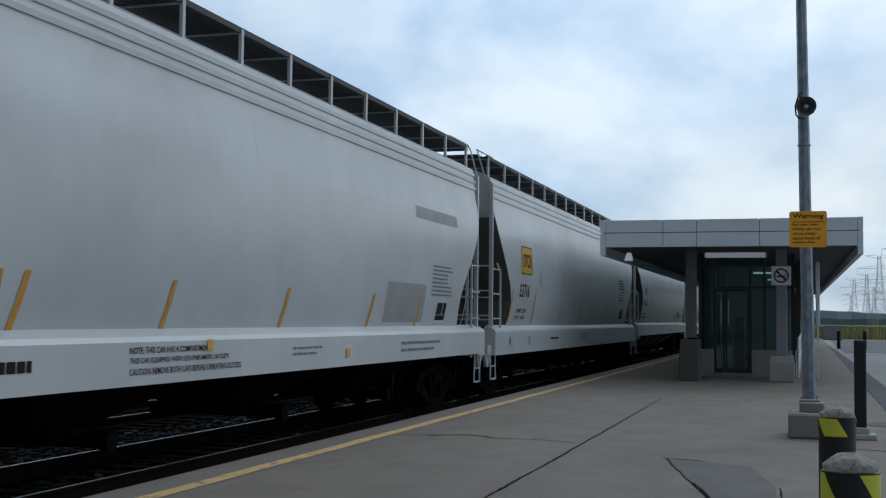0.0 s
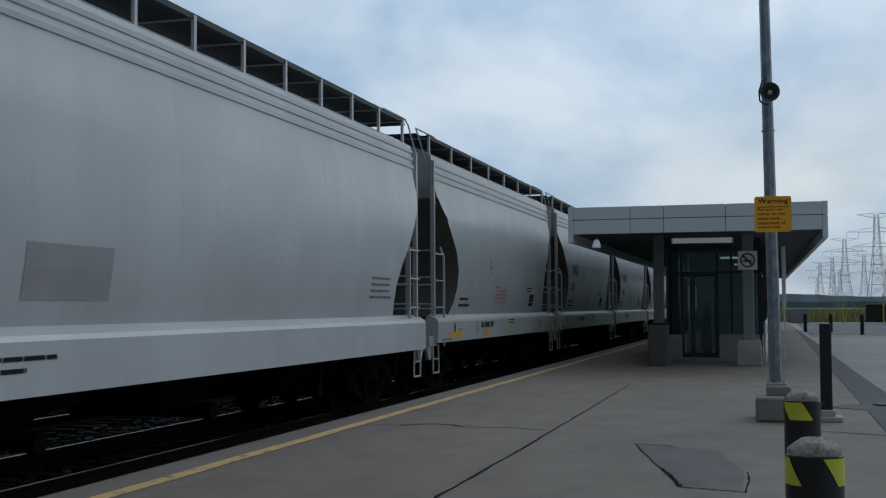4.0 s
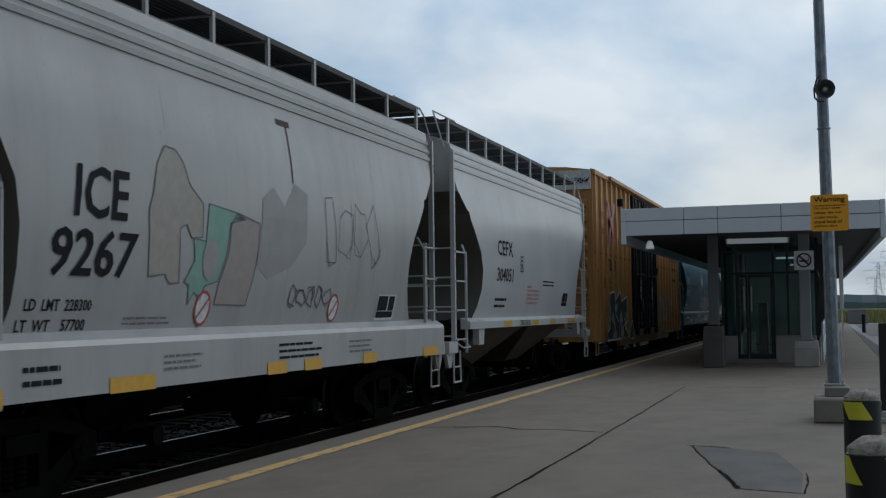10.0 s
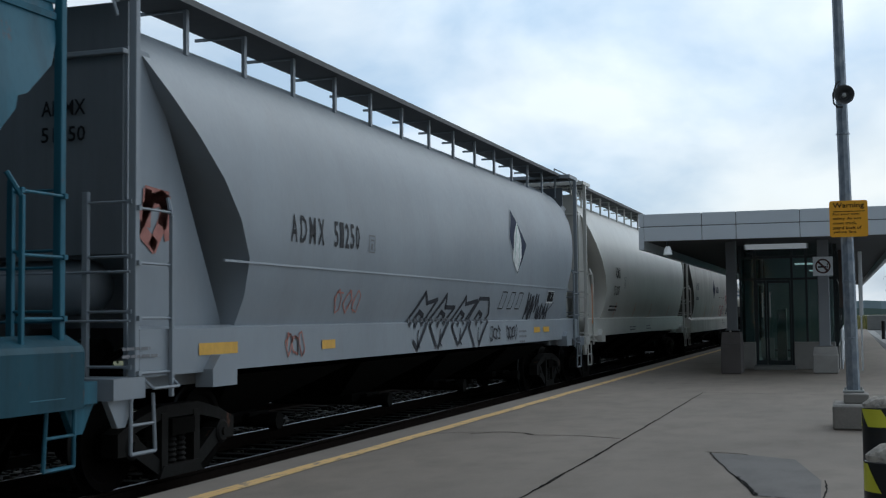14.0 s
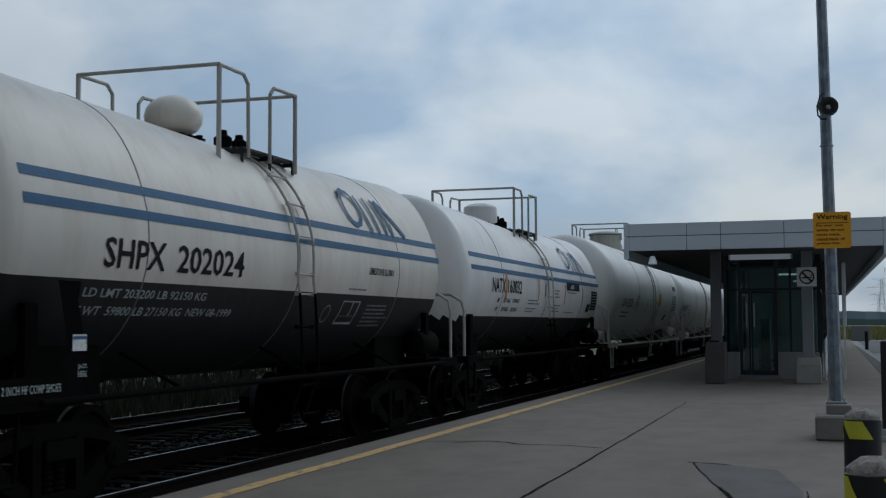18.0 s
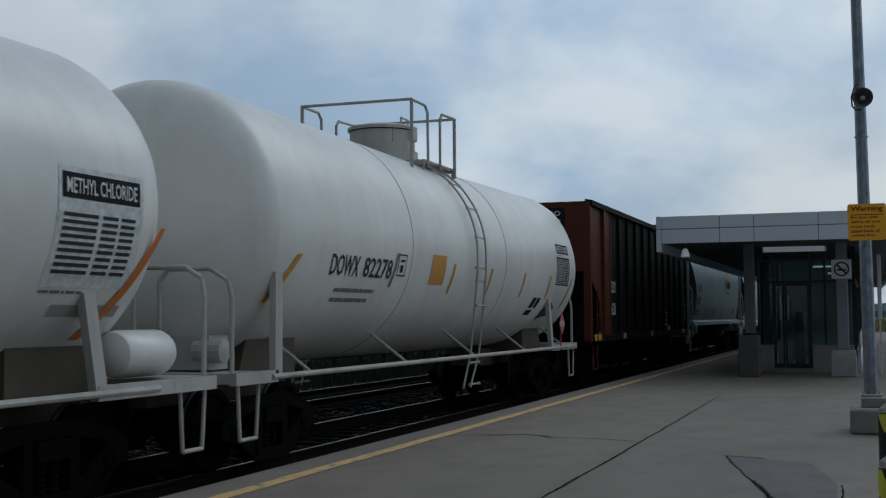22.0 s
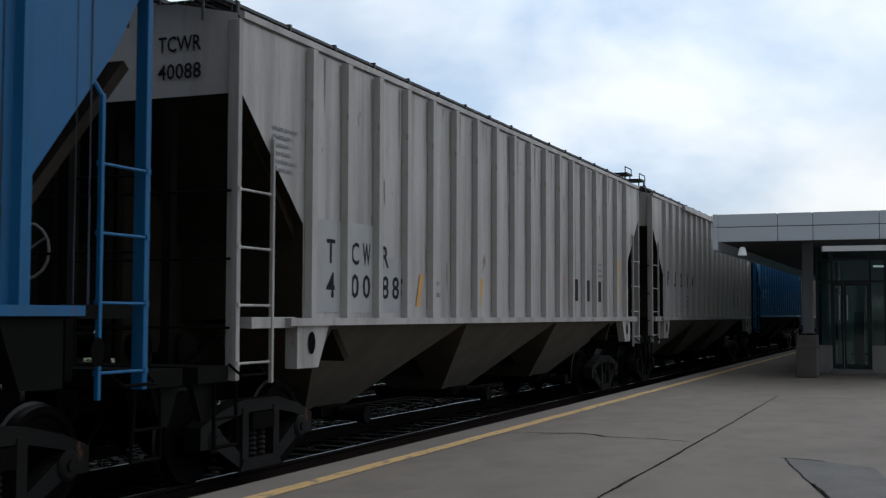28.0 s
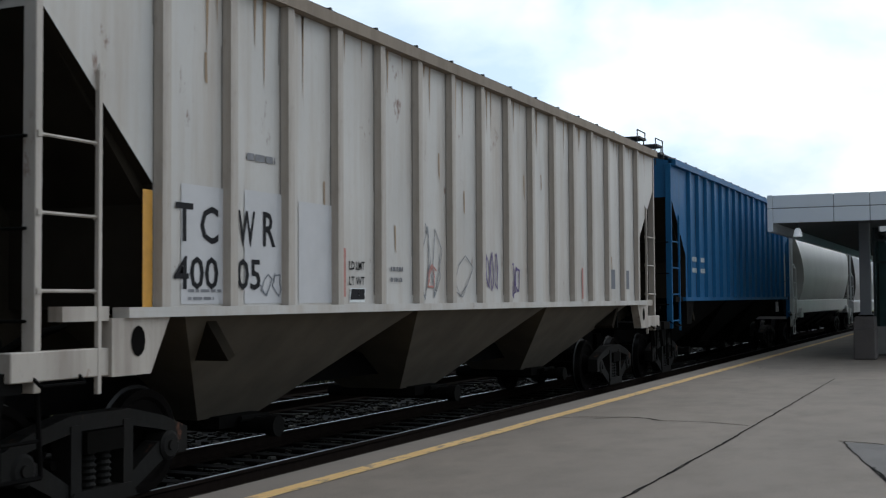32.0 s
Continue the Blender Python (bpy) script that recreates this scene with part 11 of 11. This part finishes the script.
box(bm, -2.9, -0.33, 59.94, 59.95, 0.62, 3.42)
part("pane", bm, GLASS, shelter).visible_shadow = False
# unseen walls, added across the room so that the panes stay dark
bm = bmesh.new()
box(bm, -2.75, -1.30, 42.0, 42.15, 0.0, 3.42)
part("added_inner_wall", bm, INNER, shelter)
bm = bmesh.new()
box(bm, -2.75, -0.46, 50.0, 50.15, 0.0, 3.42)
part("added_inner_wall", bm, INNER, shelter)
bm = bmesh.new()
slab(bm, -2.87, -2.57, 34.60, 34.66, 0.75, 3.02, 0.005)
part("blind_panel", bm, plain("dull_grey_blind_panel", (0.17, 0.19, 0.20), 0.6, 0, 0.2, 2), shelter, "dull grey panel behind the narrow pane")
bm = bmesh.new()
slab(bm, -0.33, -0.15, 38.0, 38.12, 1.68, 3.42, 0.006)
part("wing_panel", bm, plain("dark_brown_wing_panel", (0.085, 0.062, 0.05), 0.6, 0, 0.25, 2), shelter, "dark brown cladding wing on the room's side")
bm = bmesh.new()
box(bm, -2.75, -0.46, 34.6, 59.9, 0.02, 0.06)
part("inner_floor", bm, GREY_CONC, shelter)
for y in (37.0, 43.0):
    bm = bmesh.new()
    box(bm, -1.55, -0.60, y, y + 0.12, 2.96, 3.01)
    part("tube_lamp", bm, TUBE_GLOW, shelter, "switched-on white tube lamp")
bm = bmesh.new()
slab(bm, -2.5, -1.1, 37.5, 38.0, 0.40, 0.46, 0.01)
for x in (-2.4, -1.25):
    box(bm, x, x + 0.06, 37.55, 37.95, 0.0, 0.40)
bench = thing("bench", "plain grey waiting bench inside the glazed room", "bench")
part("seat", bm, FRAME, bench)
# strip light and pendant lamp under the roof
LAMPW = Mat("white_lamp_diffuser", 0.5)
LIT = Mat("lit_lamp_diffuser", 0.5)
LIT.b.inputs["Base Color"].default_value = (0.88, 0.9, 0.92, 1)
LIT.b.inputs["Emission Color"].default_value = (0.92, 0.97, 1.0, 1)
LIT.b.inputs["Emission Strength"].default_value = 0.16
LAMPW.b.inputs["Base Color"].default_value = (0.88, 0.9, 0.92, 1)
light = thing("strip_light", "white ceiling strip light under the roof, dimly lit", "light fixture", (-1.9, 34.0, 3.42))
bm = bmesh.new()
prism_x(bm, [(-0.16, 0.0), (0.16, 0.0), (0.10, -0.13), (-0.10, -0.13)], -0.8, 0.8)
part("diffuser", bm, LIT.m, light)
bm = bmesh.new()
box(bm, -0.84, -0.80, -0.16, 0.16, -0.13, 0.0)
part("end_cap", bm, PANEL, light)
bm = bmesh.new()
box(bm, 0.80, 0.84, -0.16, 0.16, -0.13, 0.0)
part("end_cap", bm, PANEL, light)
lamp = thing("pendant_lamp", "small white bell-shaped lamp under the roof edge", "lamp", (-4.4, 30.95, 3.42))
bm = bmesh.new()
tube(bm, (0, 0, 0), (0, 0, -0.17), 0.03, 8)
part("stem", bm, FRAME, lamp)
bm = bmesh.new()
spun(bm, [(-0.15, 0.05), (-0.19, 0.075), (-0.34, 0.115), (-0.36, 0.105), (-0.35, 0.02)], 20, "z")
part("shade", bm, LIT.m, lamp, smooth=True)
# no-smoking sign on the column
ns = thing("no_smoking_sign", "white square sign with red ban ring and cigarette", "sign", (-0.66, 32.37, 2.73))
bm = bmesh.new()
slab(bm, -0.245, 0.245, -0.012, 0.0, -0.245, 0.245, 0.004)
part("panel", bm, LAMPW.m, ns)
bm = bmesh.new()
n = 28
for k in range(n):
    a, b = 6.28318 * k / n, 6.28318 * (k + 1) / n
    bm.faces.new([bm.verts.new((r * math.cos(t), -0.015, r * math.sin(t))) for r, t in ((0.15, a), (0.19, a), (0.19, b), (0.15, b))])
bmesh.ops.remove_doubles(bm, verts=bm.verts[:], dist=0.0005)
MAROON = plain("dull_maroon_ring", (0.085, 0.028, 0.026), 0.6, 0, 0.2)
part("ban_ring", bm, MAROON, ns)
bm = bmesh.new()
q = 0.018
bm.faces.new([bm.verts.new((x, -0.016, z)) for x, z in ((-0.12 - q, 0.12 - q), (-0.12 + q, 0.12 + q), (0.12 + q, -0.12 + q), (0.12 - q, -0.12 - q))])
part("ban_bar", bm, MAROON, ns)
bm = bmesh.new()
box(bm, -0.12, 0.08, -0.0145, -0.013, -0.04, 0.0)
box(bm, 0.09, 0.12, -0.0145, -0.013, -0.04, 0.0)
box(bm, 0.10, 0.12, -0.0145, -0.013, 0.01, 0.07)
part("cigarette", bm, INK, ns)
# narrow white panel standing at the shelter's side, and the railing behind
bm = bmesh.new()
slab(bm, 0.20, 0.30, 33.7, 34.6, 1.45, 3.15, 0.01)
box(bm, 0.23, 0.27, 33.75, 33.8, 0.0, 1.5)
box(bm, 0.23, 0.27, 34.5, 34.55, 0.0, 1.5)
solid("notice_panel", bm, LAMPW.m, "narrow white notice panel beside the shelter", "notice board")
rail_ = thing("side_railing", "light metal railing along the shelter's side", "railing")
for k in range(8):
    bm = bmesh.new()
    tube(bm, (-0.27, 34.8 + k * 2.6, 0), (-0.27, 34.8 + k * 2.6, 1.05), 0.03, 8)
    part("rail_post", bm, LIGHT_METAL, rail_)
for z in (0.55, 1.05):
    bm = bmesh.new()
    pipe(bm, [(-0.27, 34.6, z - 0.3), (-0.27, 34.7, z), (-0.27, 53.0, z)], 0.035, 8)
    part("hand_rail", bm, LIGHT_METAL, rail_)

# ---------------------------------------------------------------- the train rolls towards the camera
# seconds and metres rolled since the start
ROLL = [(0, 0.0), (4, 62.18), (8, 123.66), (12, 184.37), (16, 244.31), (20, 303.6), (24, 362.35), (28, 420.76), (32, 478.96)]


def motions():
    for car, line in TRAIN:
        walk(car, [(t, pose(TX, line - d, ZR)) for t, d in ROLL])
    ts, ds = [r[0] for r in ROLL], [r[1] for r in ROLL]
    for w, car in SPINNING:
        t0 = car.location.y
        line = dict((c.name, l) for c, l in TRAIN)[car.name]
        y = w.parent.location.y + w.location.y
        # it turns while its car rolls past the camera
        near = [k / FPS for k in range(0, 32 * FPS + 1, 1) if 1.0 < line + y - np.interp(k / FPS, ts, ds) < 26.0]
        at = w.location.copy()
        rows = [(0.0, 0.0)]
        if near:
            rows += [(t, (np.interp(t, ts, ds) - np.interp(near[0], ts, ds)) / 0.46) for t in near if t > 0]
        if rows[-1][0] < 32.0:
            rows.append((32.0, rows[-1][1]))
        walk(w, [(t, pose(at.x, at.y, at.z, math.degrees(a))) for t, a in rows])


motions()
